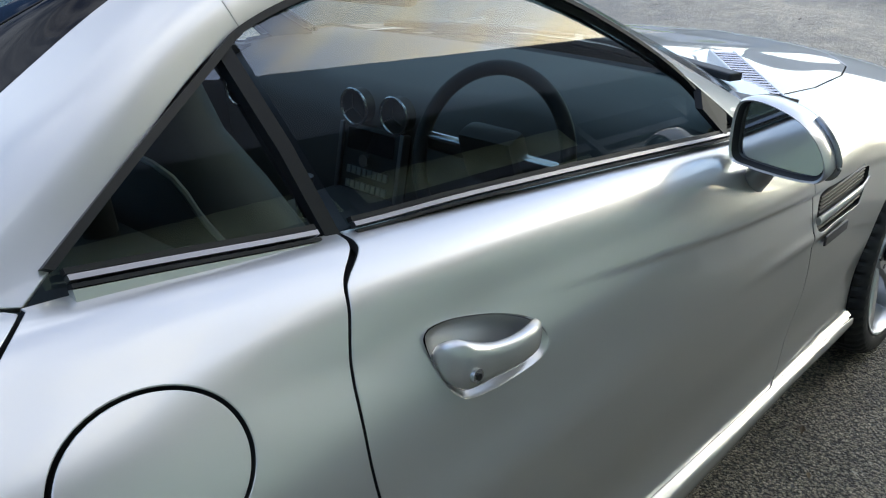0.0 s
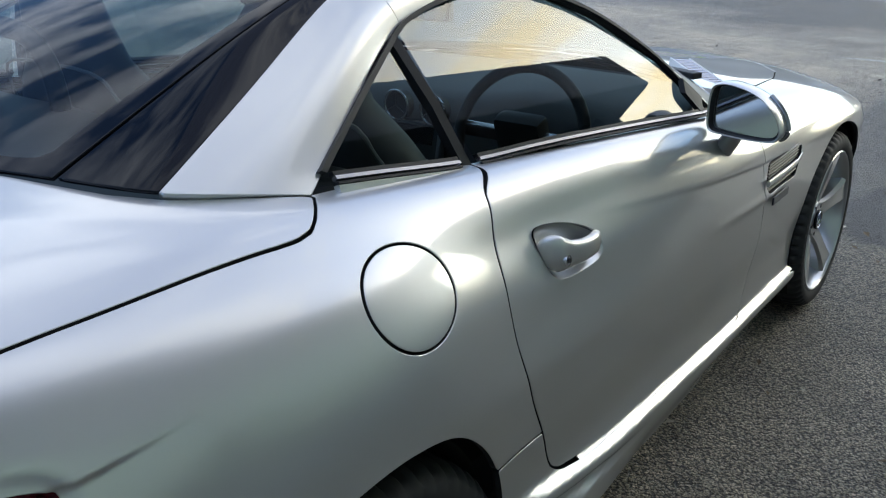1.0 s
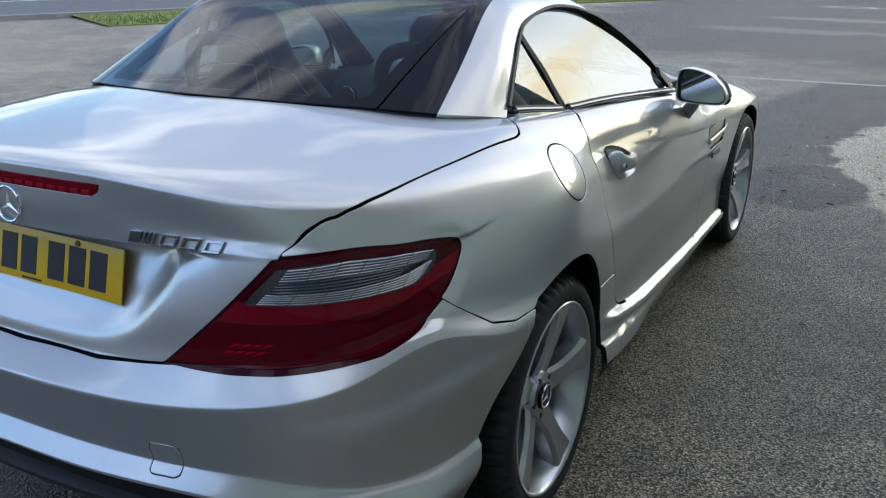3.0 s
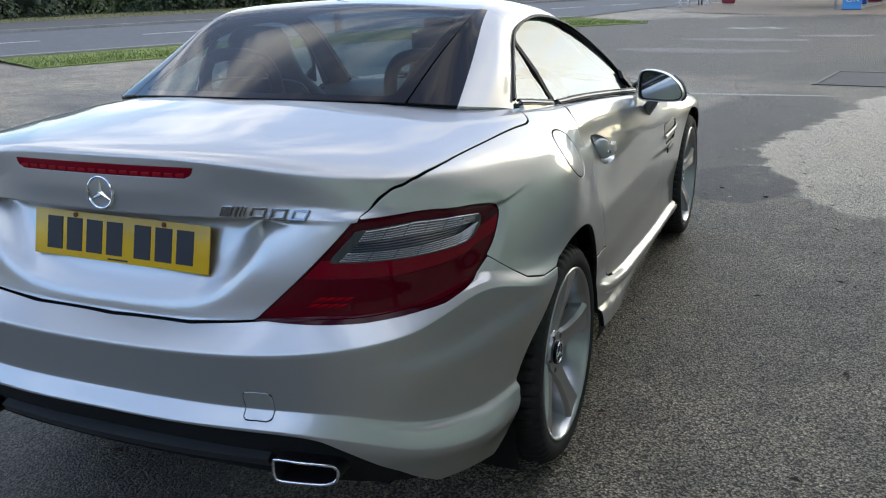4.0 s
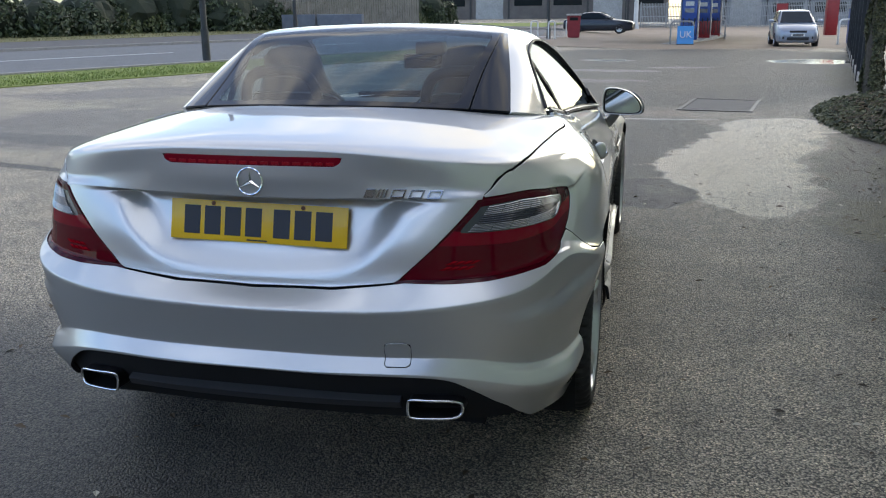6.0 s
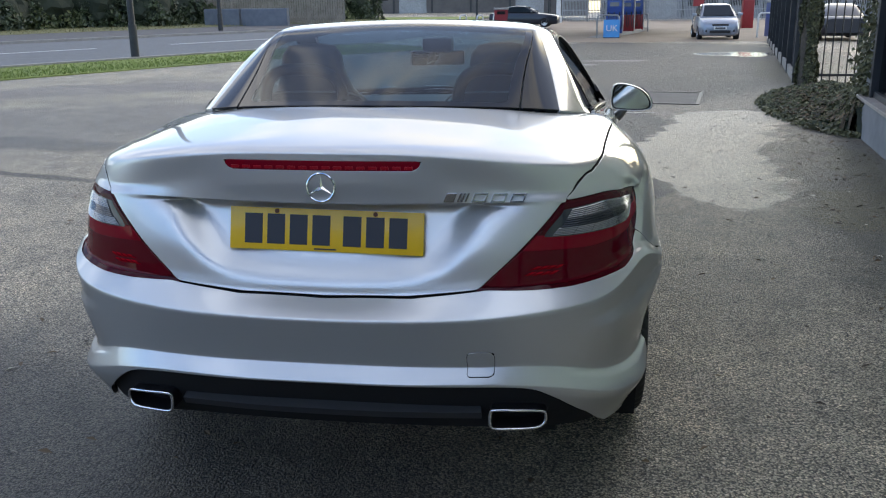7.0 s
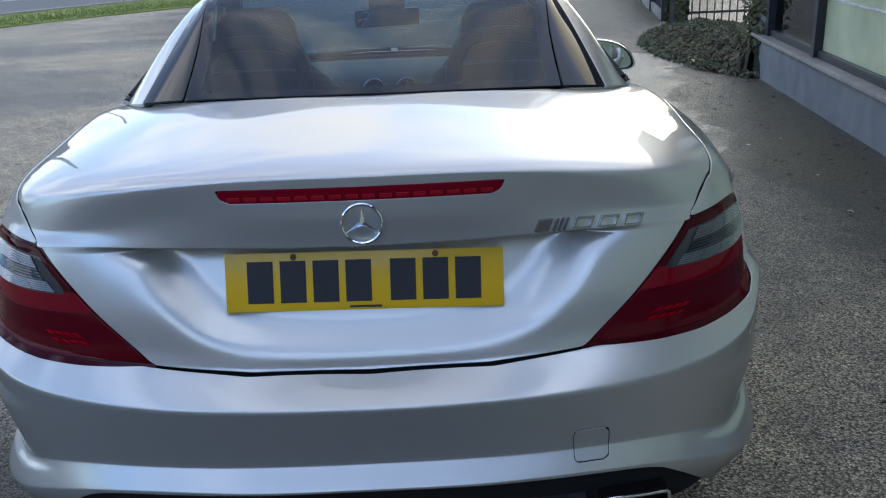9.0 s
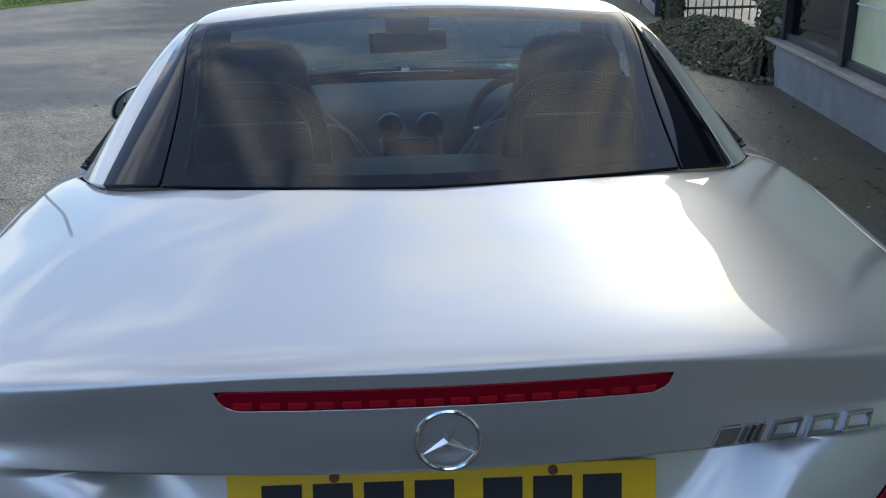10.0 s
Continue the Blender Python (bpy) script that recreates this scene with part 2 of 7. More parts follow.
# yard stains, patches and a painted shadow: (x, y, half width, half length, turn, raggedness, grain, softness), colour,
# strength
STAINS_AND_SHADE = [
    ((2.1, 8.5, 2.1, 7.0, -8, .25, .8, .3), (.07, .066, .058), .6),
    ((1.2, 23, 6.8, 12.2, -8, .10, .6, .12), (.050, .044, .037), .86),
    # dark tarmac behind the car, with its soft shadow painted in
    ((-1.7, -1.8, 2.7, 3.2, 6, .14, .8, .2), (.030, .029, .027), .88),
    ((-4.6, 4.75, 1.7, .09, -14, .4, 1.6, .3), (.05, .047, .043), .75),
    ((-3.4, 7.6, 1.0, .5, -10, .3, 1.0, .2), (.30, .28, .25), .6),
    ((-5.2, 6.3, 1.9, .35, -12, .4, 1.1, .3), (.10, .092, .082), .7),
    ((.95, 7.0, .75, 2.9, -4, .12, 1.2, .12), (.060, .058, .055), .75),
    # three ragged near-white patches ahead, to the right of the car
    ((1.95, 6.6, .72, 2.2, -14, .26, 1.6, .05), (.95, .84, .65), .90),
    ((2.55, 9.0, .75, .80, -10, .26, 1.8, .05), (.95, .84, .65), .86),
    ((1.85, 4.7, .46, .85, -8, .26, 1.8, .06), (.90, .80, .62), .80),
    ((2.75, 6.6, .30, 1.0, -20, .35, 1.8, .12), (.10, .095, .08), .75),
    ((1.02, 4.55, .36, .58, 0, .22, 2.6, .08), (.030, .030, .034), .92),
    ((2.75, 4.6, .55, 3.6, -7, .35, 1.5, .3), (.06, .058, .04), .8),
    ((2.55, 3.9, .35, .7, -7, .4, 3.0, .3), (.12, .10, .03), .7),
    ((3.0, 5.6, .2, 1.2, -7, .5, 3.0, .3), (.11, .10, .035), .6),
    ((4.9, 18.0, .5, 4.0, -9, .4, 1.5, .3), (.12, .11, .045), .7),
    ((.55, 9.5, 1.15, .06, 1, .06, 5.0, .2), (.72, .69, .62), .9),
    ((-.4, 25.2, .8, .6, 0, .3, 1.6, .2), (.42, .40, .37), .8),
    ((-.2, 20.0, 1.3, .5, 0, .5, 1.6, .2), (.40, .38, .35), .7),
    ((-.8, 16.5, 1.6, .5, 0, .5, 1.6, .2), (.36, .34, .31), .6),
    ((1.6, 21.5, .8, .35, 0, .3, 1.6, .2), (.42, .40, .37), .7),
    ((-5.5, 8.0, 2.6, 2.0, 30, .5, .7, .3), (.20, .19, .18), .6),
    ((-7.0, 12.0, 3.5, 1.0, 25, .5, .7, .3), (.21, .20, .19), .6),
    ((0.5, 60, 30, 23.0, 0, .02, .4, .02), (.24, .19, .155), .9),
]
WET = [(5.3, 24.8, 1.15, 1.4, 0, .3, 1.0, .1), (-.4, 25.2, .6, .5, 0, .3, 1.6, .2)]
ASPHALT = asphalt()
ROAD = textured("road_tarmac", (.075, .08, .085), (.12, .125, .13), 30.0, .7, .25)
PAVING = textured("footpath_tarmac", (.06, .058, .058), (.10, .095, .092), 20.0, .8, .25)
KERB = textured("kerb_concrete", (.22, .21, .19), (.34, .32, .29), 9.0, .85, .3)
CONCRETE = textured("painted_concrete", (.13, .14, .155), (.21, .22, .235), 5.0, .75, .2)
FASCIA = textured("dark_fascia", (.02, .02, .022), (.035, .035, .037), 3.0, .5, .1)
FRAME_DARK = textured("frame_metal", (.012, .014, .018), (.022, .024, .03), 8.0, .4, .05)
LEDGE_METAL = textured("ledge_metal", (.22, .19, .17), (.36, .33, .30), 12.0, .5, .15)
WHITED = textured("whitewashed_glass", (.60, .64, .44), (.86, .90, .68), 2.4, .12, .02, second=.9)
thin, mixed = node(WHITED, "BsdfTranslucent"), node(WHITED, "MixShader", Fac=.4)
WHITED.node_tree.links.new(WHITED.node_tree.nodes["Principled BSDF"].inputs["Base Color"].links[0].from_socket, thin.inputs["Color"])
WHITED.node_tree.links.new(WHITED.node_tree.nodes["Principled BSDF"].outputs[0], mixed.inputs[1])
WHITED.node_tree.links.new(thin.outputs[0], mixed.inputs[2])
WHITED.node_tree.links.new(mixed.outputs[0], WHITED.node_tree.nodes["Material Output"].inputs[0])
WHITE_PAINT = textured("white_paint", (.45, .45, .44), (.72, .72, .70), 14.0, .7, .1)
TURF = textured("turf", (.13, .17, .03), (.24, .28, .06), 6.0, .9, .5)
TURF_DRY = textured("dry_turf", (.10, .105, .035), (.19, .175, .075), 6.0, .9, .5)
GRASS = leafy("grass_blades", (.10, .16, .025), (.21, .27, .06), .6)
GRASS_DRY = leafy("dry_blades", (.13, .13, .045), (.24, .21, .10), .7)
LEAF = leafy("hedge_leaf", (.035, .055, .018), (.11, .125, .045), .45)
LEAF_DARK = leafy("dark_leaf", (.018, .032, .014), (.055, .075, .028), .45)
LEAF_IVY = leafy("ivy_leaf", (.028, .036, .016), (.13, .125, .055), .6)
BARK = textured("bark", (.05, .04, .03), (.12, .10, .08), 20.0, .9, .5)
IRON = textured("black_iron", (.012, .012, .013), (.03, .028, .026), 30.0, .5, .1)
FENCE_BLACK = textured("black_boards", (.012, .013, .015), (.035, .036, .04), 6.0, .6, .2)
POLE = textured("pole_paint", (.012, .014, .016), (.03, .032, .034), 10.0, .5, .1)

# ---- the car's outer skin: feature lines from rear centre, round the flank, to front centre ----
def line(*p):
    return [p[i:i + 3] for i in range(0, len(p), 3)]


SKIRT = line(0, -.04, .27, .22, -.035, .27, .42, -.02, .27, .6, .03, .26, .72, .12, .25, .79, .25, .24, .83, .42, .23, .86, .81, .22, .85, 1.15, .21,
             .835, 1.6, .195, .82, 2.1, .185, .81, 2.55, .18, .80, 2.95, .18, .80, 3.3, .19, .78, 3.65, .2, .66, 3.92, .2, .4, 4.02, .2, 0, 4.06, .2)
RIDGE = line(0, -.135, .447, .22, -.131, .447, .42, -.107, .447, .6, -.052, .425, .745, .062, .375, .832, .212, .357, .858, .40, .362, .885, .81, .37, .885, 1.15, .335,
             .868, 1.6, .315, .85, 2.1, .28, .84, 2.55, .255, .835, 2.95, .235, .84, 3.3, .3, .82, 3.65, .3, .7, 3.93, .3, .42, 4.05, .3, 0, 4.09, .3)
LOWER = line(0, -.105, .487, .22, -.101, .487, .42, -.08, .487, .6, -.03, .478, .733, .085, .432, .812, .238, .412, .852, .42, .418, .895, .81, .46, .878, 1.15, .42,
             .858, 1.6, .40, .845, 2.1, .375, .838, 2.55, .36, .838, 2.95, .36, .85, 3.3, .42, .83, 3.65, .42, .72, 3.93, .42, .43, 4.06, .42, 0, 4.11, .42)
CREASE = line(0, -.128, .614, .22, -.125, .617, .42, -.103, .622, .61, -.050, .638, .748, .050, .666, .832, .226, .704, .898, .42, .655, .907, .81, .60, .885, 1.15, .54,
              .868, 1.6, .52, .857, 2.1, .50, .85, 2.55, .49, .852, 2.95, .49, .872, 3.3, .54, .845, 3.65, .53, .73, 3.93, .53, .44, 4.06, .53, 0, 4.12, .53)
SHELF = line(0, -.05, .655, .22, -.055, .662, .42, -.05, .683, .6, 0, .70, .735, .10, .715, .81, .25, .735, .868, .43, .70, .905, .81, .69, .885, 1.15, .64,
             .87, 1.6, .62, .86, 2.1, .60, .852, 2.55, .59, .855, 2.95, .59, .875, 3.3, .62, .845, 3.65, .61, .72, 3.92, .60, .43, 4.04, .6, 0, 4.10, .6)
FLANK = line(0, -.048, .77, .22, -.046, .775, .42, -.033, .785, .6, .012, .79, .73, .11, .79, .805, .27, .795, .855, .45, .78, .897, .81, .77, .867, 1.15, .73,
             .857, 1.6, .71, .86, 2.1, .685, .852, 2.55, .67, .85, 2.95, .665, .865, 3.3, .68, .83, 3.65, .66, .69, 3.90, .655, .4, 4.01, .66, 0, 4.07, .66)
LEDGE = line(0, -.03, .893, .22, -.022, .894, .42, -.004, .897, .6, .035, .895, .72, .13, .875, .795, .29, .87, .84, .47, .862, .88, .81, .845, .847, 1.15, .81,
             .845, 1.6, .785, .855, 2.1, .755, .84, 2.55, .73, .83, 2.95, .72, .835, 3.3, .72, .79, 3.62, .70, .65, 3.86, .69, .38, 3.97, .70, 0, 4.02, .70)
UNDERLIP = line(0, -.035, .955, .22, -.026, .952, .42, .002, .94, .595, .05, .925, .70, .145, .925, .765, .30, .925, .805, .48, .918, .84, .81, .915, .812, 1.15, .88,
                .820, 1.6, .855, .83, 2.1, .82, .80, 2.55, .79, .78, 2.95, .78, .77, 3.3, .76, .72, 3.58, .735, .58, 3.78, .73, .33, 3.87, .74, 0, 3.92, .74)
LIP = line(0, -.035, 1.022, .22, -.028, 1.02, .41, -.005, 1.005, .575, .05, .985, .67, .15, .975, .72, .31, .975, .755, .49, .97, .785, .81, .965, .785, 1.15, .935,
             .80, 1.6, .905, .807, 2.1, .862, .75, 2.55, .84, .70, 2.92, .82, .66, 3.22, .80, .58, 3.45, .785, .46, 3.6, .785, .27, 3.68, .79, 0, 3.72, .795)
DECK_EDGE = line(0, -.02, 1.033, .215, -.012, 1.031, .395, .012, 1.02, .545, .07, 1.005, .62, .17, 1.0, .66, .33, 1.0, .69, .51, 1.0, .715, .82, 1.009, .715, 1.15, .981,
                   .737, 1.6, .945, .768, 2.1, .897, .66, 2.55, .875, .56, 2.88, .86, .5, 3.1, .84, .43, 3.25, .83, .34, 3.33, .83, .2, 3.37, .83, 0, 3.4, .83)
DECK_MID = line(0, .24, 1.06, .15, .24, 1.059, .28, .25, 1.053, .39, .29, 1.046, .45, .37, 1.044, .5, .47, 1.043, .54, .6, 1.04, .58, .83, 1.027, .55, 1.15, .986,
                .6, 1.6, .95, .6, 2.1, .91, .45, 2.6, .90, .35, 2.82, .885, .3, 2.93, .88, .25, 3.0, .875, .2, 3.04, .872, .1, 3.06, .87, 0, 3.07, .87)
DECK_TOP = line(0, .62, 1.085, .08, .63, 1.085, .14, .64, 1.084, .2, .67, 1.082, .25, .7, 1.078, .3, .74, 1.073, .32, .8, 1.065, .33, .9, 1.045, .3, 1.15, .98,
                .3, 1.6, .95, .3, 2.1, .92, .2, 2.62, .91, .15, 2.68, .907, .12, 2.72, .905, .09, 2.74, .903, .06, 2.75, .901, .03, 2.76, .9, 0, 2.76, .9)
FEATURES = [SKIRT, RIDGE, LOWER, CREASE, SHELF, FLANK, LEDGE, UNDERLIP, LIP, DECK_EDGE, DECK_MID, DECK_TOP]


def natural_spline(t, p, s):
    """Natural cubic spline through points p (n x d) at parameters t, read at s."""
    n, h = len(t), np.diff(t)
    a = np.eye(n)
    r = np.zeros_like(p)
    for i in range(1, n - 1):
        a[i, i - 1:i + 2] = h[i - 1], 2 * (h[i - 1] + h[i]), h[i]
        r[i] = 6 * ((p[i + 1] - p[i]) / h[i] - (p[i] - p[i - 1]) / h[i - 1])
    m = np.linalg.solve(a, r)
    i = np.clip(np.searchsorted(t, s) - 1, 0, n - 2)
    w0, w1, k = (t[i + 1] - s)[:, None], (s - t[i])[:, None], h[i][:, None]
    return (m[i] * w0 ** 3 + m[i + 1] * w1 ** 3) / (6 * k) + (p[i] / k - m[i] * k / 6) * w0 + (p[i + 1] / k - m[i + 1] * k / 6) * w1


def hermite(t, p, s):
    """Cubic with limited slopes through points p at parameters t: no overshoot at creases."""
    h, d = np.diff(t), np.diff(p, axis=0) / np.diff(t)[:, None]
    m = np.zeros_like(p)
    same = d[:-1] * d[1:] > 0
    w1, w2 = (2 * h[1:] + h[:-1])[:, None], (h[1:] + 2 * h[:-1])[:, None]
    with np.errstate(divide="ignore", invalid="ignore"):
        m[1:-1] = np.where(same, (w1 + w2) / (w1 / d[:-1] + w2 / d[1:]), 0)
    m[0], m[-1] = d[0], d[-1]
    i = np.clip(np.searchsorted(t, s) - 1, 0, len(t) - 2)
    k = h[i][:, None]
    x = ((s - t[i]) / h[i])[:, None]
    return (1 + 2 * x) * (1 - x) ** 2 * p[i] + x * (1 - x) ** 2 * k * m[i] + x * x * (3 - 2 * x) * p[i + 1] + x * x * (x - 1) * k * m[i + 1]


def lengths(p):
    return np.concatenate([[0], np.cumsum(np.linalg.norm(np.diff(p, axis=0), axis=1) ** 0.5)])


def skin_grid(step=0.02, per_v=10):
    """The right half of the skin: rows over v (0 skirt .. 11 deck top), columns over u (0 rear centre .. 17 front centre), with their (v, u)."""
    cage = np.array(FEATURES, float)
    spans = np.linalg.norm(np.diff(cage[5], axis=0), axis=1)
    counts = [max(6, int(np.ceil(d / step))) for d in spans]
    u = np.concatenate([i + np.arange(n) / n for i, n in enumerate(counts)] + [[len(counts)]])
    rows = []
    for r in cage:
        full = np.concatenate([r[:0:-1] * (-1, 1, 1), r])
        t = lengths(full)
        knots = t[len(r) - 1:]
        rows.append(natural_spline(t, full, np.interp(u, np.arange(len(knots)), knots)))
    rows = np.array(rows)
    v = np.concatenate([i + np.arange(per_v) / per_v for i in range(len(cage) - 1)] + [[len(cage) - 1]])
    out = []
    for j in range(rows.shape[1]):
        t = lengths(rows[:, j])
        curve = hermite(t, rows[:, j], np.interp(v, np.arange(len(t)), t))
        # the bumper is flat between its lines, so that they stand as crisp creases
        low = np.minimum(np.floor(v).astype(int), len(t) - 2)
        flat = rows[low, j] + (rows[low + 1, j] - rows[low, j]) * (v - low)[:, None]
        share = np.clip((v - .9) / .1, 0, 1) * np.clip((4.3 - v) / .3, 0, 1) * np.interp(u[j], [0, 5.0, 6.5], [.94, .94, 0])
        out.append(curve + (flat - curve) * share[:, None])
    g = np.array(out).transpose(1, 0, 2)
    g[:, 0, 0] = 0
    g[:, -1, 0] = 0
    return g, np.stack(np.meshgrid(v, u, indexing="ij"), -1)

# ---- surface patches: grids that can be cut along lines and given folded edges ----
class Patch:
    def __init__(self, p, n, w, faces):
        self.p, self.n, self.w, self.faces = p, n, w, faces


def grid_patch(g, w):
    du, dv = np.gradient(g, axis=1), np.gradient(g, axis=0)
    n = np.cross(du, dv)
    n /= np.linalg.norm(n, axis=2, keepdims=True) + 1e-12
    nv, nu = g.shape[:2]
    i = np.arange(nv * nu).reshape(nv, nu)
    f = np.stack([i[:-1, :-1], i[:-1, 1:], i[1:, 1:], i[1:, :-1]], -1).reshape(-1, 4)
    return Patch(g.reshape(-1, 3), n.reshape(-1, 3), w.reshape(-1, w.shape[-1]), [tuple(a) for a in f.tolist()])


def cut(patch, field):
    """Keeps the part of a patch where field(p, w) >= 0, with clean borders."""
    f = field(patch.p, patch.w)
    p, n, w = [patch.p], [patch.n], [patch.w]
    inside = (f >= 0).tolist()
    faces, made, count = [], {}, len(patch.p)
    fresh = []
    for face in patch.faces:
        k = sum(inside[a] for a in face)
        if k == len(face):
            faces.append(face)
        elif k:
            ring = []
            for a, b in zip(face, face[1:] + face[:1]):
                if inside[a]:
                    ring.append(a)
                if inside[a] != inside[b]:
                    key = (a, b) if a < b else (b, a)
                    if key not in made:
                        x, y = key
                        made[key] = count
                        count += 1
                        fresh.append((x, y, f[x] / (f[x] - f[y])))
                    ring.append(made[key])
            if len(ring) > 2:
                faces.append(tuple(ring))
    if fresh:
        a, b, t = np.array([q[0] for q in fresh]), np.array([q[1] for q in fresh]), np.array([q[2] for q in fresh])[:, None]
        for store, src in ((p, patch.p), (n, patch.n), (w, patch.w)):
            store.append(src[a] * (1 - t) + src[b] * t)
    p, n, w = np.concatenate(p), np.concatenate(n), np.concatenate(w)
    used = np.unique(np.concatenate([np.array(q) for q in faces])) if faces else np.array([], int)
    back = np.full(len(p), -1)
    back[used] = np.arange(len(used))
    return Patch(p[used], n[used], w[used], [tuple(back[list(q)].tolist()) for q in faces])


def mirrored(q):
    return Patch(q.p * (-1, 1, 1), q.n * (-1, 1, 1), q.w, [a[::-1] for a in q.faces])


def shifted(q, d):
    return Patch(q.p + q.n * d, q.n, q.w, q.faces)


def folded(q, depth=0.012, chamfer=0.0014):
    """Adds rounded edges that turn inwards all along a patch's borders."""
    if depth <= 0:
        return q
    seen = {}
    for f in q.faces:
        for a, b in zip(f, f[1:] + f[:1]):
            seen[(a, b)] = 1
    rim = [(a, b) for a, b in seen if (b, a) not in seen]
    out = {}
    for a, b in rim:
        d = np.cross(q.p[b] - q.p[a], q.n[a])
        for k in (a, b):
            out[k] = out.get(k, 0) + d
    keys = list(out)
    o = np.array([out[k] / (np.linalg.norm(out[k]) + 1e-12) for k in keys])
    p0, n0 = q.p[keys], q.n[keys]
    p1 = p0 + o * chamfer - n0 * chamfer
    p2 = p1 - n0 * depth
    base = len(q.p)
    i1 = {k: base + i for i, k in enumerate(keys)}
    i2 = {k: base + len(keys) + i for i, k in enumerate(keys)}
    faces = list(q.faces)
    for a, b in rim:
        faces.append((b, a, i1[a], i1[b]))
    for a, b in rim:
        faces.append((i1[b], i1[a], i2[a], i2[b]))
    return Patch(np.concatenate([q.p, p1, p2]), np.concatenate([q.n, o * 0.85 + n0 * 0.5, o]), np.concatenate([q.w, q.w[keys], q.w[keys]]), faces)


def polygon_field(points, closed=True):
    """Signed distance to a polygon, positive inside."""
    q = np.array(points, float)

    def distance(a):
        best = np.full(len(a), 1e9)
        odd = np.zeros(len(a), bool)
        for s, e in zip(q, np.roll(q, -1, 0)):
            d = e - s
            t = np.clip(((a - s) @ d) / (d @ d), 0, 1)
            best = np.minimum(best, np.linalg.norm(a - s - t[:, None] * d, axis=1))
            cross = (s[1] > a[:, 1]) != (e[1] > a[:, 1])
            with np.errstate(divide="ignore", invalid="ignore"):
                odd ^= cross & (a[:, 0] < (e[0] - s[0]) * (a[:, 1] - s[1]) / (e[1] - s[1]) + s[0])
        return np.where(odd, best, -best)
    return distance


def smooth_ring(points, n=8, closed=True):
    """Catmull-Rom through points."""
    q = np.array(points, float)
    m = len(q)
    out = []
    for i in range(m if closed else m - 1):
        if closed:
            a, b, c, d = q[i - 1], q[i], q[(i + 1) % m], q[(i + 2) % m]
        else:
            a, b, c, d = q[max(i - 1, 0)], q[i], q[i + 1], q[min(i + 2, m - 1)]
        for t in np.arange(n) / n:
            out.append(0.5 * (2 * b + (c - a) * t + (2 * a - 5 * b + 4 * c - d) * t * t + (3 * b - a - 3 * c + d) * t ** 3))
    if not closed:
        out.append(q[-1])
    return np.array(out)


def smoothstep(a, b, x):
    t = np.clip((x - a) / (b - a), 0, 1)
    return t * t * (3 - 2 * t)


# ---- objects ----
def thing(name, label, category, group="", kind="", m=None):
    ob = tagged(new(name), label, category, group, kind)
    if m is not None:
        ob.matrix_world = m
    return ob


def mesh_object(name, verts, faces, mats, parent=None, label="", smooth=True, normals=None, mat_index=None, auto=None):
    me = bpy.data.meshes.new(name)
    me.from_pydata([tuple(map(float, v)) for v in verts], [], faces)
    for m in mats if isinstance(mats, (list, tuple)) else [mats]:
        me.materials.append(m)
    if mat_index is not None:
        me.polygons.foreach_set("material_index", mat_index)
    if smooth:
        me.shade_smooth()
    if normals is not None:
        me.normals_split_custom_set_from_vertices([tuple(v) for v in normals])
    if auto is not None:
        me.set_sharp_from_angle(angle=radians(auto))
    ob = new(name, me)
    if parent is not None:
        ob.parent = parent
    if label:
        ob["label"] = label
    return ob


def part(name, bm, mat, parent=None, label="", smooth=None):
    """Links a bmesh as one mesh object under a thing or a part; smooth: the angle past which an edge stays sharp."""
    me = bpy.data.meshes.new(name)
    bm.to_mesh(me)
    bm.free()
    me.materials.append(mat)
    if smooth:
        me.shade_smooth()
        me.set_sharp_from_angle(angle=radians(smooth))
    ob = new(name, me)
    if parent is not None:
        ob.parent = parent
    if label:
        ob["label"] = label
    return ob


def panel(name, patch, mat, parent, label="", depth=0.012, shade_seams=True):
    q = folded(patch, depth)
    n = q.n / (np.linalg.norm(q.n, axis=1, keepdims=True) + 1e-12)
    if mat is not SILVER or depth <= 0 or not shade_seams:
        return mesh_object(name, q.p, q.faces, mat, parent, label, normals=n)
    # black on the folded flanges paints the shade inside the seams
    flanges = (len(q.faces) - len(patch.faces)) // 2
    index = [0] * (len(q.faces) - flanges) + [1] * flanges
    return mesh_object(name, q.p, q.faces, [mat, BLACK_MATT], parent, label, normals=n, mat_index=index)


def box(bm, x0, x1, y0, y1, z0, z1, bevel=0.0, m=None):
    r = bmesh.ops.create_cube(bm, size=1, matrix=Matrix.Translation(((x0 + x1) / 2, (y0 + y1) / 2, (z0 + z1) / 2)) @ Matrix.Diagonal((x1 - x0, y1 - y0, z1 - z0, 1)))
    v = r["verts"]
    if bevel:
        e = list({e for a in v for e in a.link_edges})
        v = list({a for f in bmesh.ops.bevel(bm, geom=e, offset=bevel, segments=2, affect="EDGES", profile=0.6)["faces"] for a in f.verts} | {a for a in v if a.is_valid})
    if m is not None:
        bmesh.ops.transform(bm, matrix=m, verts=v)
    return bm


def boxed(*a, bevel=0.0, m=None):
    return box(bmesh.new(), *a, bevel=bevel, m=m)


def cylinder(bm, radius, depth, m, segments=24, radius2=None):
    bmesh.ops.create_cone(bm, cap_ends=True, segments=segments, radius1=radius, radius2=radius if radius2 is None else radius2, depth=depth, matrix=m)
    return bm


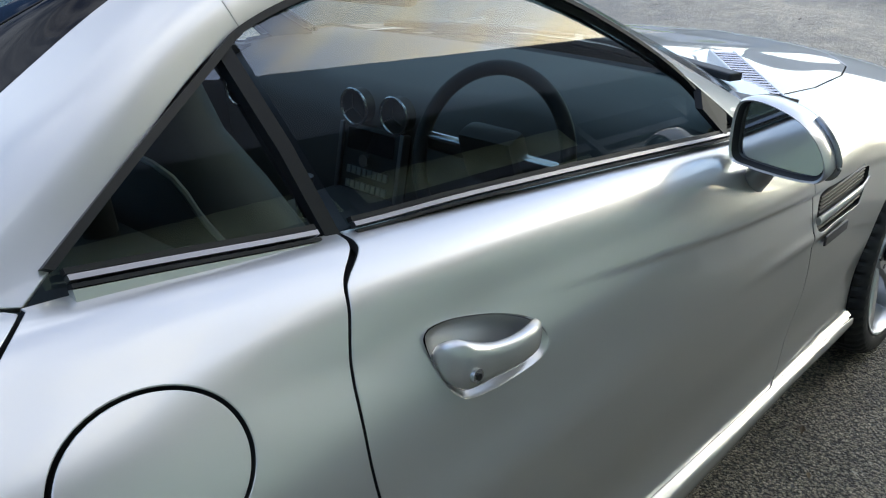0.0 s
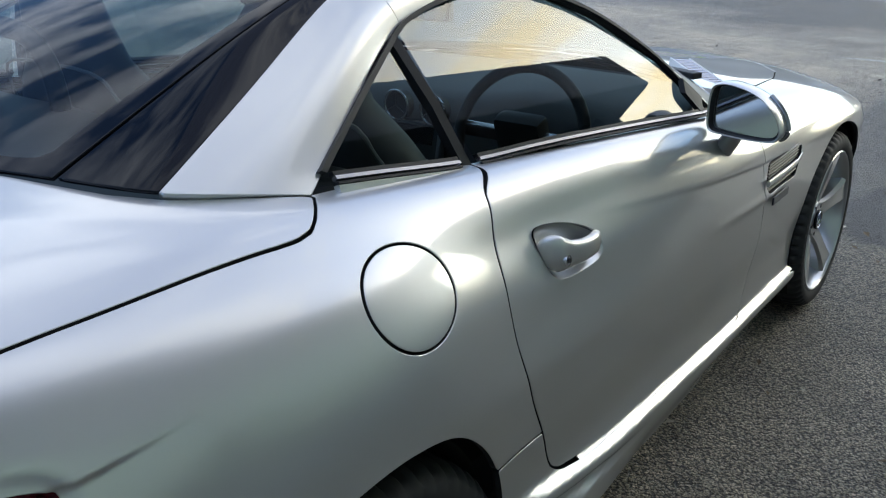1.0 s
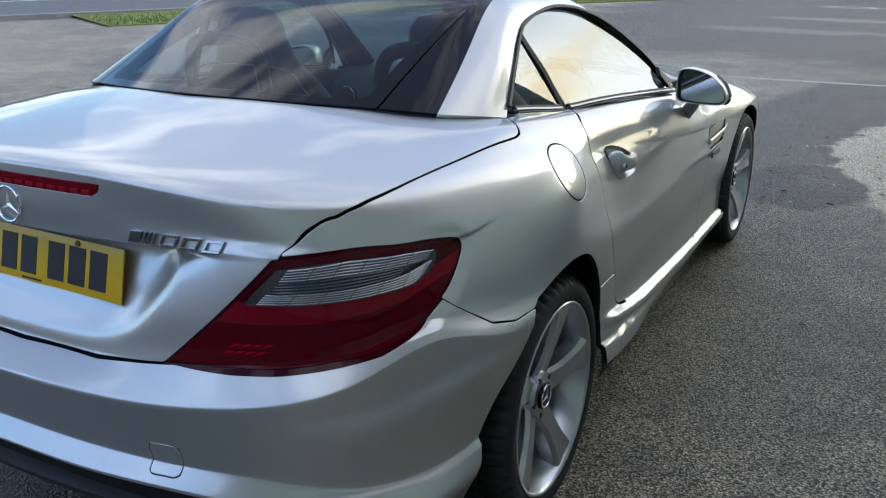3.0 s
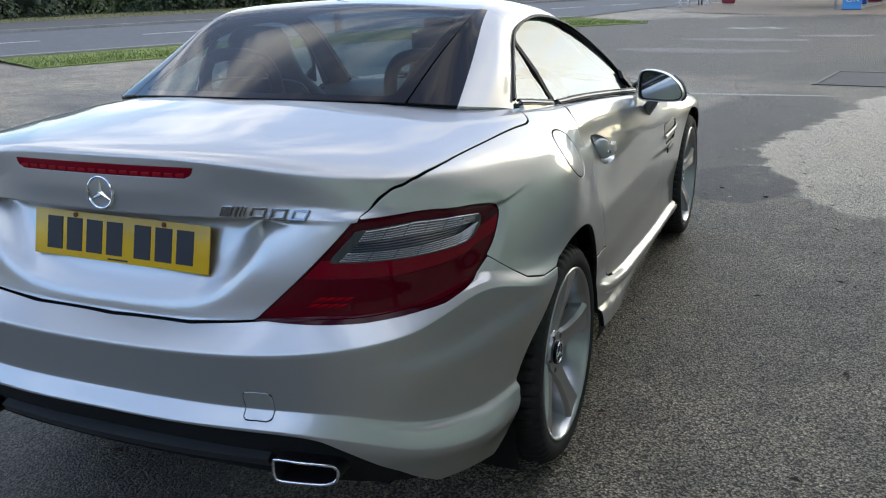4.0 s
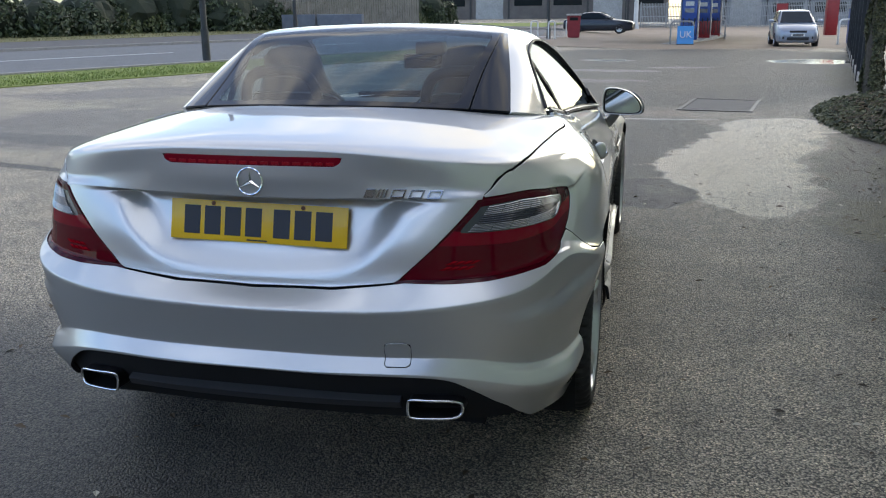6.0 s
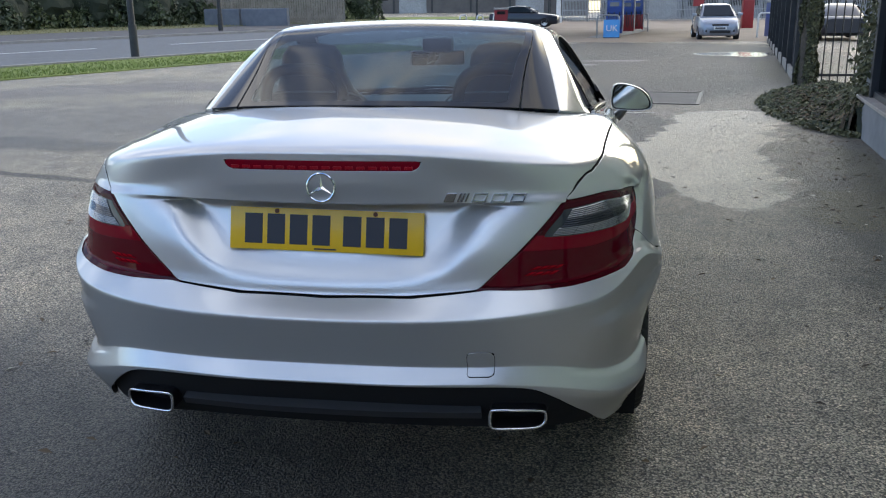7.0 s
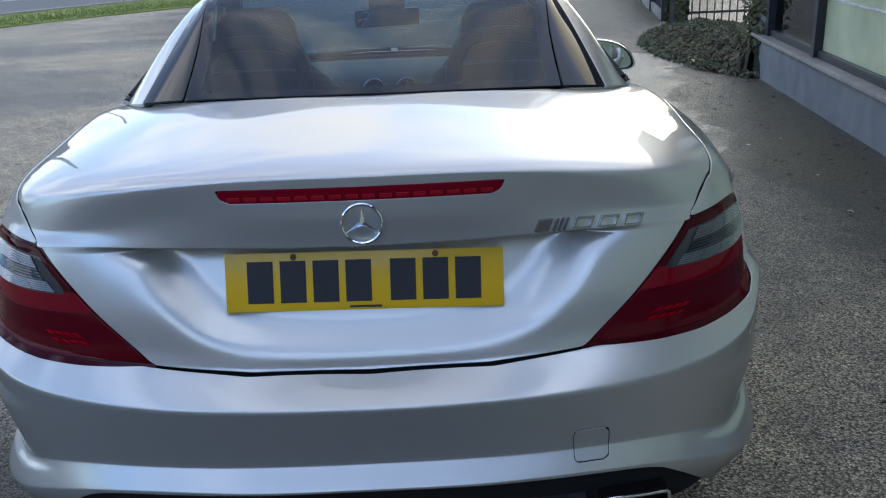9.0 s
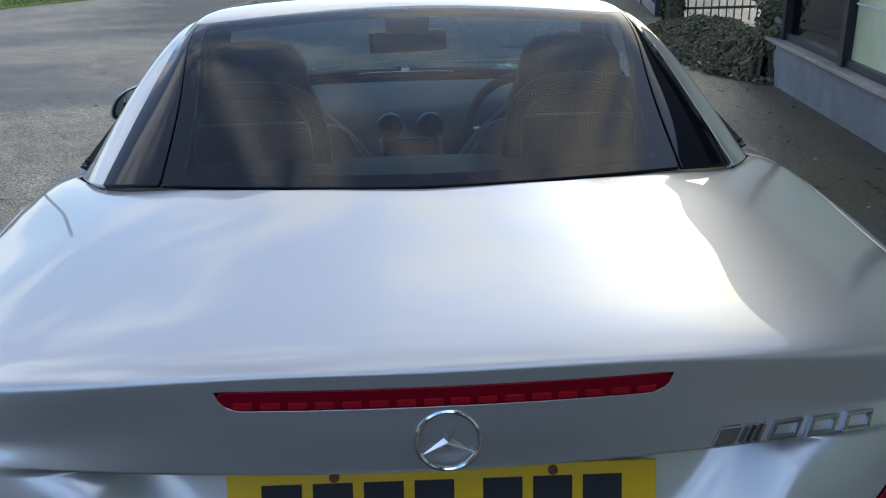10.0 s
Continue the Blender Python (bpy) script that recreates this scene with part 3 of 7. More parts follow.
def tube_data(path, radii, sides=8, closed=False, squash=None, caps=True):
    """Vertices and faces of a tube along a path; radii a number or one per point; squash: (across, along up) factors."""
    path = np.array(path, float)
    n = len(path)
    radii = np.full(n, radii) if np.isscalar(radii) else np.array(radii, float)
    tan = np.gradient(path, axis=0) if not closed else np.roll(path, -1, 0) - np.roll(path, 1, 0)
    tan /= np.linalg.norm(tan, axis=1, keepdims=True) + 1e-12
    up = np.array((0, 0, 1.0)) if abs(tan[0][2]) < 0.9 else np.array((0, 1.0, 0))
    verts, faces = [], []
    for i in range(n):
        a = np.cross(tan[i], up)
        a /= np.linalg.norm(a) + 1e-12
        b = np.cross(a, tan[i])
        for k in range(sides):
            c, s = math.cos(2 * math.pi * k / sides), math.sin(2 * math.pi * k / sides)
            fa, fb = squash or (1, 1)
            verts.append(path[i] + (a * c * fa + b * s * fb) * radii[i])
    for i in range(n if closed else n - 1):
        j = (i + 1) % n
        for k in range(sides):
            l = (k + 1) % sides
            faces.append((i * sides + k, j * sides + k, j * sides + l, i * sides + l))
    if caps and not closed:
        faces.append(tuple(range(sides)))
        faces.append(tuple((n - 1) * sides + k for k in reversed(range(sides))))
    return verts, faces


def tube(name, path, radii, mat, parent=None, label="", sides=8, closed=False, squash=None):
    v, f = tube_data(path, radii, sides, closed, squash)
    return mesh_object(name, v, f, mat, parent, label, auto=50)


def strip(name, lower, upper, normal_shift, thick, mat, parent, label=""):
    """A flat bar between two lines, with thickness."""
    lo, hi = np.array(lower, float), np.array(upper, float)
    n = len(lo)
    t = np.gradient((lo + hi) / 2, axis=0)
    nrm = np.cross(t, hi - lo)
    nrm /= np.linalg.norm(nrm, axis=1, keepdims=True) + 1e-12
    if (nrm[:, 0] * lo[:, 0]).sum() < 0:
        nrm = -nrm
    a, b = lo + nrm * normal_shift, hi + nrm * normal_shift
    c, d = b - nrm * thick, a - nrm * thick
    verts = np.concatenate([a, b, c, d])
    faces = []
    for i in range(n - 1):
        for k in range(4):
            l = (k + 1) % 4
            faces.append((k * n + i, k * n + i + 1, l * n + i + 1, l * n + i))
    faces += [(0, n, 2 * n, 3 * n), (n - 1, 4 * n - 1, 3 * n - 1, 2 * n - 1)]
    return mesh_object(name, verts, faces, mat, parent, label, auto=35)


def lathe(profile, segments=64):
    """Vertices and faces of a profile (radius, x) turned about the x axis."""
    verts, faces = [], []
    m = len(profile)
    for k in range(segments):
        a = 2 * math.pi * k / segments
        for r, x in profile:
            verts.append((x, r * math.cos(a), r * math.sin(a)))
    for k in range(segments):
        l = (k + 1) % segments
        for i in range(m - 1):
            faces.append((k * m + i, k * m + i + 1, l * m + i + 1, l * m + i))
    return verts, faces

# ---- silver two-seat roadster with a folding hard top ----
car = thing("car", "silver two-seat roadster with closed folding hardtop on asphalt", "car")

half, half_w = skin_grid(.013, 14)
lamp_wrap = polygon_field(smooth_ring([(.357, .690), (.50, .792), (.647, .893), (.672, .899), (.849, .902), (.98, .892), (1.125, .877), (1.178, .866), (1.19, .845), (1.155, .801), (1.111, .768), (1.031, .731),
                                       (.902, .708), (.761, .698), (.637, .690), (.514, .687), (.40, .686)], 6))


def recess(g):
    """Sinks the number plate's bay into the boot and shapes the lamp surround, sills and pressed lines."""
    x, y, z = g[..., 0], g[..., 1], g[..., 2]
    bay = polygon_field(smooth_ring([(-.44, .93), (.44, .93), (.415, .86), (.37, .79), (.31, .735), (.22, .703), (.08, .69), (-.08, .69), (-.22, .703), (-.31, .735), (-.37, .79), (-.415, .86)], 4))
    flat = np.stack([x.ravel(), z.ravel()], 1)
    d = bay(flat).reshape(x.shape)
    below = (half_w[..., 0] < 5.97) & (half_w[..., 0] > 4.0) & (y < 0.1)
    floor = 0.054 + 0.012 * smoothstep(.70, .89, z)
    t = np.clip((d + np.sqrt(d * d + .014 ** 2)) / .16, 0, 1)
    g[..., 1] += np.where(below, floor * (1 - (1 - t) ** 2), 0)
    # chamfered surround at the lamp's outer end, and the crease that runs on from its top
    u = np.abs(x) + y
    d = lamp_wrap(np.stack([u.ravel(), z.ravel()], 1)).reshape(x.shape)
    sink = np.where((y < .6) & (half_w[..., 0] > 3.5), .012 * smoothstep(-.034, -.002, d) * smoothstep(.96, 1.10, u), 0)
    crease = .868 + .10 * (u - 1.178)
    drop = crease - z
    sink += np.where((u > 1.12) & (y < .8) & (drop > 0), .007 * (1 - smoothstep(1.20, 1.42, u)) * smoothstep(1.12, 1.19, u) * (1 - smoothstep(.0, .075, drop)) * smoothstep(0, .006, drop), 0)
    g[..., 0] -= sink * .8
    g[..., 1] += sink * .55
    # the pressed ledge that runs round the bumper's corner to the wheel
    fall = np.interp(u, [.55, .85, 1.0, 1.15, 1.4], [.594, .597, .602, .617, .64]) - z
    press = np.where((y < .6) & (half_w[..., 0] < 4), .011 * smoothstep(0, .016, fall) * (1 - smoothstep(.03, .15, fall)) * smoothstep(.57, .86, u) * (1 - smoothstep(1.25, 1.45, u)), 0)
    fall = np.interp(u, [.55, .82, 1.05, 1.3], [.468, .424, .407, .414]) - z
    press += np.where((y < .6) & (half_w[..., 0] < 2.6), .012 * smoothstep(-.002, .013, fall) * (1 - smoothstep(.035, .12, fall)) * smoothstep(.60, .80, u) * (1 - smoothstep(1.33, 1.45, u)), 0)
    g[..., 0] += press * .8
    g[..., 1] -= press * .5
    # the sill stands out below the door, with a ledge that faces up
    foot = np.interp(y, [1.10, 1.33, 1.5, 1.8, 2.1, 2.3, 2.9], [.43, .385, .358, .328, .30, .285, .262])
    ledge = np.where((x > .5) & (y > 1.0) & (y < 3.0), smoothstep(1.06, 1.22, y) * (1 - smoothstep(2.93, 2.99, y)) * smoothstep(-.002, .016, foot - z), 0)
    g[..., 0] += .023 * ledge - .016 * ledge * smoothstep(.024, .054, foot - z) * (1 - smoothstep(1.35, 1.75, y))
    # below it the skirt kicks out again ahead of the rear wheel
    brow = np.interp(y, [1.0, 1.10, 1.55], [.350, .345, .297])
    blade = np.where((x > .5) & (y > 1.0) & (y < 2.0), (1 - smoothstep(1.35, 1.75, y)) * smoothstep(0, .006, brow - z) * (.010 + .34 * np.clip(brow - z, 0, .08)), 0)
    g[..., 0] += blade
    # the shoulder crease that falls along the door to the vent, and the rib below the vent
    flank = (x > .7) & (y > 1.2) & (y < 2.9)
    under = np.interp(y, [1.2, 1.6, 2.0, 2.43, 2.9], [.885, .828, .775, .722, .69]) - z
    g[..., 0] -= np.where(flank, .0060 * smoothstep(1.35, 2.2, y) * (1 - smoothstep(2.46, 2.6, y)) * smoothstep(-.002, .010, under) * (1 - smoothstep(.02, .11, under)), 0)
    rib = np.interp(y, [1.9, 2.15, 2.48], [.655, .636, .613]) - z
    g[..., 0] += np.where(flank, .0050 * smoothstep(1.95, 2.42, y) * (1 - smoothstep(2.5, 2.75, y)) * np.exp(-(rib / .014) ** 2), 0)
    return g


half = recess(half)
whole = np.concatenate([half[:, :0:-1] * (-1, 1, 1), half], 1)
whole_w = np.concatenate([half_w[:, :0:-1] * (1, -1), half_w], 1)
SKIN, SKIN_ALL = grid_patch(half, half_w), grid_patch(whole, whole_w)


def plan(p):
    return np.stack([np.abs(p[:, 0]), p[:, 1]], 1)


def side(p):
    return p[:, 1:]


def wrap(p):
    return np.stack([np.abs(p[:, 0]) + p[:, 1], p[:, 2]], 1)


lid_plan = polygon_field([(-1, -.4), (.60, -.4), (.606, 0), (.617, .05), (.655, .10), (.680, .142), (.694, .185), (.706, .25), (.712, .30), (.722, .45), (.738, .63), (.745, .70), (.750, .745), (.752, .775), (.748, .803),
                          (.736, .824), (.719, .843), (.703, .858), (.687, .872), (.645, .796), (.584, .700), (.53, .655), (.463, .622), (.35, .57), (.23, .525), (.1, .498), (0, .49), (-1, .49)])
cabin_plan = polygon_field([(-1, .465), (0, .465), (.1, .473), (.23, .50), (.35, .545), (.463, .597), (.53, .63), (.584, .67), (.645, .765), (.684, .86), (.684, 1.0), (.696, 1.23), (.731, 1.6),
                            (.768, 2.1), (.765, 2.2), (.735, 2.33), (.66, 2.46), (.5, 2.6), (.3, 2.70), (0, 2.76), (-1, 2.76)])
clear_wrap = polygon_field(smooth_ring([(.640, .868), (.66, .877), (.823, .884), (.978, .874), (1.09, .860), (1.10, .850), (1.085, .831), (1.03, .812), (.915, .811), (.775, .811), (.60, .811), (.570, .818)], 4))
arch_rear = polygon_field(smooth_ring([(1.095, .10), (1.098, .26), (1.09, .36), (1.068, .48), (1.03, .57), (.97, .64), (.90, .683), (.81, .702), (.72, .700), (.63, .685), (.556, .662), (.47, .55), (.41, .455), (.367, .37), (.34, .28), (.33, .1)], 5))
arch_front = polygon_field([(3.24 + .355 * math.cos(a), .325 + .355 * math.sin(a)) for a in np.linspace(-.6, math.pi + .6, 48)])
door_side = polygon_field(smooth_ring([(1.262, .99), (1.235, .972), (1.19, .955), (1.172, .934), (1.140, .86), (1.128, .78), (1.138, .69), (1.164, .61), (1.203, .53), (1.243, .445), (1.275, .405), (1.33, .385), (1.5, .358),
                                       (1.8, .328), (2.1, .30), (2.3, .285), (2.388, .285), (2.42, .33), (2.452, .42), (2.47, .52), (2.463, .6), (2.443, .68), (2.445, .74), (2.46, .82), (2.468, .90), (2.468, .97), (2.2, 1.05), (1.5, 1.08)], 4))
SHELF_W = [-.2, -.05, .165, .355, .514, .637, .761, .902, 1.031, 1.085, 1.111, 1.15, 1.203, 1.269, 1.364, 1.456, 1.6, 9]
SHELF_Z = [.655, .655, .662, .685, .684, .687, .695, .705, .728, .75, .762, .742, .716, .687, .667, .663, .66, .66]
FUEL = np.array((.842, .895, .891))


def shelf_line(p):
    return np.interp(np.abs(p[:, 0]) + p[:, 1], SHELF_W, SHELF_Z)


def lid_field(p, w):
    a = p[:, 2]
    rear = (.357 + (a - .689) * 1.385 - np.abs(p[:, 0]) - p[:, 1]) * .6
    f = np.where(w[:, 0] <= 6.0, rear, lid_plan(plan(p)))
    return np.where(w[:, 0] <= 6.0, np.minimum(f, a - shelf_line(p)), f)


def rear_y(x, z):
    """The rear face's depth at a width and height."""
    pick = (half_w[..., 0] > 4.2) & (half_w[..., 0] < 9) & (half[..., 1] < .3)
    q = half[pick]
    return q[np.argmin((q[:, 0] - abs(x)) ** 2 + (q[:, 2] - z) ** 2), 1]


G2 = 0.0036


def lid_gap(p):
    """The seam narrows in plan where the skin stands steep behind the lamp."""
    return G2 * np.interp(p[:, 1], [-.2, .11, .20], [.38, .42, 1.0])


# boot lid in two pressings, split along the ledge over the plate
lid = cut(SKIN_ALL, lambda p, w: np.where((p[:, 1] < 1.0) & (w[:, 0] > 3.6), lid_field(p, w) - lid_gap(p), -1))
brake = polygon_field([(-.258, 1.006), (.258, 1.006), (.253, .992), (.238, .981), (-.238, .981), (-.253, .992)])
upper = cut(lid, lambda p, w: (w[:, 0] - 6.0) * .1 - .0012)
boot_lid = panel("boot_lid", cut(upper, lambda p, w: np.where(p[:, 1] < .06, -brake(p[:, [0, 2]]) - .001, 1)), SILVER, car)
panel("lower_panel", cut(lid, lambda p, w: (6.0 - w[:, 0]) * .1 - .0012), SILVER, boot_lid)
brake_light = panel("brake_light", shifted(cut(upper, lambda p, w: np.where(p[:, 1] < .06, brake(p[:, [0, 2]]) - .0015, -1)), .001), RED_LENS, car, "narrow dark red high-level brake light")
for k in range(16):
    x = -.225 + k * .03
    y = rear_y(x, .991)
    part("diode", boxed(x - .0105, x + .0105, y - .0035, y + .004, .985, .9925, bevel=.001), RED_GLOW, brake_light)

# rear bumper with black diffuser and tow cover
bumper = cut(SKIN_ALL, lambda p, w: np.where((p[:, 1] < .62) & (w[:, 0] < 6), shelf_line(p) - p[:, 2] - np.where(wrap(p)[:, 0] < .37, .0050, .0024), -1))
bumper = cut(bumper, lambda p, w: -arch_rear(side(p)))
diffuser_face = polygon_field(smooth_ring([(-.60, .395), (-.536, .430), (-.42, .441), (-.2, .443), (0, .444), (.2, .443), (.42, .441), (.536, .430), (.60, .395), (.655, .345), (.70, .295), (.72, .2), (.4, .1), (-.4, .1), (-.72, .2), (-.70, .295), (-.655, .345)], 4))
tow = polygon_field(smooth_ring([(.380, .466), (.411, .465), (.442, .466), (.446, .485), (.446, .51), (.442, .527), (.411, .529), (.380, .527), (.376, .51), (.378, .485)], 3))
silver_bumper = cut(bumper, lambda p, w: -diffuser_face(p[:, [0, 2]]) - .001)
rear_bumper = panel("rear_bumper", cut(silver_bumper, lambda p, w: np.where(p[:, 1] < .2, -tow(p[:, [0, 2]]) - .0020, 1)), SILVER, car)
panel("tow_cover", cut(silver_bumper, lambda p, w: np.where(p[:, 1] < .2, tow(p[:, [0, 2]]) - .0020, -1)), SILVER, rear_bumper, depth=.003)
diffuser = panel("diffuser", shifted(cut(bumper, lambda p, w: diffuser_face(p[:, [0, 2]]) + .003), -.022), BLACK, car, "black plastic diffuser under the rear bumper", depth=.02)
lip_line = smooth_ring([(-.41, -.070, .352), (-.2, -.095, .355), (0, -.102, .356), (.2, -.095, .355), (.41, -.070, .352)], 8, False)
strip("lower_lip", lip_line - (0, -.012, .022), lip_line, 0, .03, BLACK_LIP, diffuser)


# panels of one side, then the other
def both(name, patch, mat, label="", depth=.012, parent=None):
    a = panel(name, patch, mat, parent[0] if parent else car, label, depth)
    b = panel(name, mirrored(patch), mat, parent[1] if parent else car, label, depth)
    return a, b


lamp_skin = cut(SKIN, lambda p, w: np.where(p[:, 1] < .5, lamp_wrap(wrap(p)) - .004, -1))
lamp_bed = cut(SKIN, lambda p, w: np.where(p[:, 1] < .5, lamp_wrap(wrap(p)) + .007, -1))
bed = both("tail_lamp", shifted(lamp_bed, -.004), RED_DARK, "dark red wraparound tail lamp with clear band", .02)
inner_lamp = cut(lamp_skin, lambda p, w: lamp_wrap(wrap(p)) - .007)
LENS_U = [.5, .75, 1.0, 1.2]
lower_lens = cut(inner_lamp, lambda p, w: np.interp(wrap(p)[:, 0], LENS_U, [.778, .776, .787, .815]) - p[:, 2])
both("lower_lens", shifted(lower_lens, -.001), RED_DEEP, "", .003, bed)
rest = cut(inner_lamp, lambda p, w: np.minimum(p[:, 2] - np.interp(wrap(p)[:, 0], LENS_U, [.780, .778, .789, .817]), -clear_wrap(wrap(p)) - .001))
both("middle_lens", shifted(cut(rest, lambda p, w: np.interp(wrap(p)[:, 0], LENS_U, [.815, .815, .822, .845]) - p[:, 2]), -.001), RED_LENS, "brighter red lens strip", .003, bed)
both("upper_lens", shifted(cut(rest, lambda p, w: p[:, 2] - np.interp(wrap(p)[:, 0], LENS_U, [.817, .817, .824, .847])), -.001), RED_DARK, "", .003, bed)
clear = cut(lamp_skin, lambda p, w: clear_wrap(wrap(p)) - .0005)
both("clear_band", shifted(clear, -.0015), SMOKE, "smoked clear lens band", .004, bed)


lamp_uz = wrap(lamp_skin.p)


def lamp_point(u, z, off):
    """A point on the lamp's skin by its way round the corner and its height."""
    d = (lamp_uz[:, 0] - u) ** 2 + (lamp_uz[:, 1] - z) ** 2
    k = np.argsort(d)[:12]
    a = np.stack([np.ones(12), lamp_uz[k, 0] - u, lamp_uz[k, 1] - z], 1) / (np.sqrt(d[k]) + .004)[:, None]
    fit = np.linalg.lstsq(a, np.concatenate([lamp_skin.p[k], lamp_skin.n[k]], 1) / (np.sqrt(d[k]) + .004)[:, None], rcond=None)[0][0]
    return fit[:3] + fit[3:] / np.linalg.norm(fit[3:]) * off


def ribbed(name, u0, u1, low, high, ribs, mat):
    """A lens segment with fine level ribs."""
    verts, rows = [], 2 * ribs + 1
    cols = max(3, int((u1 - u0) / .012))
    for i in range(cols + 1):
        u = u0 + (u1 - u0) * i / cols
        for j in range(rows):
            t = j / (rows - 1)
            z = low(u) + (high(u) - low(u)) * t
            verts.append(lamp_point(u - (.5 - t) * .02 * 1.385, z, .0016 if j % 2 else -.0004))
    faces = [(i * rows + j, (i + 1) * rows + j, (i + 1) * rows + j + 1, i * rows + j + 1) for i in range(cols) for j in range(rows - 1)]
    for s, owner in zip((1, -1), bed):
        mesh_object(name, np.array(verts) * (s, 1, 1), faces if s > 0 else [q[::-1] for q in faces], mat, owner, smooth=False)


UPPER = [lambda u: float(np.interp(u, [.6, .82, .98, 1.10], [.852, .857, .853, .846])), lambda u: float(np.interp(u, [.6, .66, .82, .98, 1.10], [.868, .876, .8825, .873, .859]))]
LOWER = [lambda u: float(np.interp(u, [.55, .775, .915, 1.03, 1.085], [.8125, .8125, .8125, .8135, .830])), lambda u: float(np.interp(u, [.55, .82, .98, 1.09], [.832, .833, .836, .846]))]
MIDDLE = [LOWER[1], UPPER[0]]
for k in range(6):
    ribbed("reflector", .665 + k * .069, .665 + k * .069 + .0665, *UPPER, 5, CLEAR_RIB)
    ribbed("reflector", .605 + k * .0775, .605 + k * .0775 + .0750, *LOWER, 5, CLEAR_RIB)
ribbed("dark_reflector", .64, 1.05, *MIDDLE, 4, SMOKE)
for k in range(4):
    for j in range(2):
        ribbed("lamp_diode", .500 + .026 * k + .02 * j, .519 + .026 * k + .02 * j, lambda u: .716 + .014 * j, lambda u: .725 + .014 * j, 1, RED_BRIGHT)


def quarter_field(p, w):
    f = -lid_field(p, w) - lid_gap(p)
    f = np.where((p[:, 1] > 1.0) & (w[:, 0] > 6), 1, f)
    f = np.where(w[:, 0] < 4.0, 1, f)
    f = np.minimum(f, np.where(p[:, 1] < .5, -lamp_wrap(wrap(p)) - .002, 1))
    f = np.minimum(f, np.where(np.abs(p[:, 0]) + p[:, 1] < 1.6, p[:, 2] - shelf_line(p) - .0024, 1))
    f = np.minimum(f, -arch_rear(side(p)))
    f = np.minimum(f, np.where(p[:, 1] > 1.0, p[:, 2] - np.interp(p[:, 1], [1.0, 1.049, 1.12, 1.2], [.537, .536, .532, .524]) - G2, 1))
    return f


quarter = cut(SKIN, lambda p, w: np.where(p[:, 1] < 1.29, quarter_field(p, w), -1))
quarter = cut(quarter, lambda p, w: -door_side(side(p)) - G2)
quarter = cut(quarter, lambda p, w: np.where((p[:, 1] > 1.2) & (p[:, 2] < .5), -1, 1.0))
quarter = cut(quarter, lambda p, w: np.where(w[:, 0] > 7.5, -cabin_plan(plan(p)) - .001, 1))
fuel_distance = lambda p: np.linalg.norm((p - FUEL) / (.84, 1.07, .84), axis=1)
right_quarter = cut(quarter, lambda p, w: fuel_distance(p) - .0965)
quarters = (panel("rear_wing", right_quarter, SILVER, car), panel("rear_wing", mirrored(quarter), SILVER, car))
panel("fuel_flap", cut(quarter, lambda p, w: .0885 - fuel_distance(p)), SILVER, quarters[0])

door_patch = cut(SKIN, lambda p, w: np.where((p[:, 1] > 1.0) & (p[:, 1] < 2.6), door_side(side(p)) - G2, -1))
door_patch = cut(door_patch, lambda p, w: np.where(w[:, 0] > 7.5, -cabin_plan(plan(p)) - .001, 1))
BOWL = smooth_ring([(1.2281, .8716), (1.2449, .8809), (1.2953, .877), (1.3694, .8585), (1.4348, .8321), (1.4693, .8042), (1.4733, .7808), (1.4404, .767), (1.3522, .7666), (1.2895, .7744), (1.261, .7874), (1.2427, .8086), (1.23, .8422)], 6)
BOWL = (BOWL - (1.35, .82)) * (.88, .93) + (1.366, .814)
bowl_side = polygon_field(BOWL)
doors = both("door", cut(door_patch, lambda p, w: -bowl_side(side(p))), SILVER)


def door_x(q):
    """The door skin's width at points (y, z)."""
    near = door_patch.p[(door_patch.p[:, 1] > 1.15) & (door_patch.p[:, 1] < 1.55) & (door_patch.p[:, 2] > .70) & (door_patch.p[:, 2] < .95)]
    q = np.atleast_2d(q)
    a = np.stack([np.ones(len(near)), near[:, 1], near[:, 2], near[:, 1] ** 2, near[:, 1] * near[:, 2], near[:, 2] ** 2], 1)
    k = np.linalg.lstsq(a, near[:, 0], rcond=None)[0]
    return np.stack([np.ones(len(q)), q[:, 0], q[:, 1], q[:, 0] ** 2, q[:, 0] * q[:, 1], q[:, 1] ** 2], 1) @ k


def dished(name, ring, steps, s, mat, owner, label=""):
    """A dish or a swelling on the door: (share of the outline, height off the skin) ring by ring, closed at the middle."""
    mid = ring.mean(0)
    verts, faces, n = [], [], len(ring)
    for k, off in steps:
        q = mid + (ring - mid) * k
        verts += [((x + off) * s, y, z) for x, (y, z) in zip(door_x(q), q)]
    for i in range(len(steps) - 1):
        for j in range(n):
            l = (j + 1) % n
            f = (i * n + j, i * n + l, (i + 1) * n + l, (i + 1) * n + j)
            faces.append(f[::-1] if s > 0 else f)
    faces.append(tuple((len(steps) - 1) * n + j for j in range(n))[::-1 if s > 0 else 1])
    return mesh_object(name, verts, faces, mat, owner, label, auto=50)


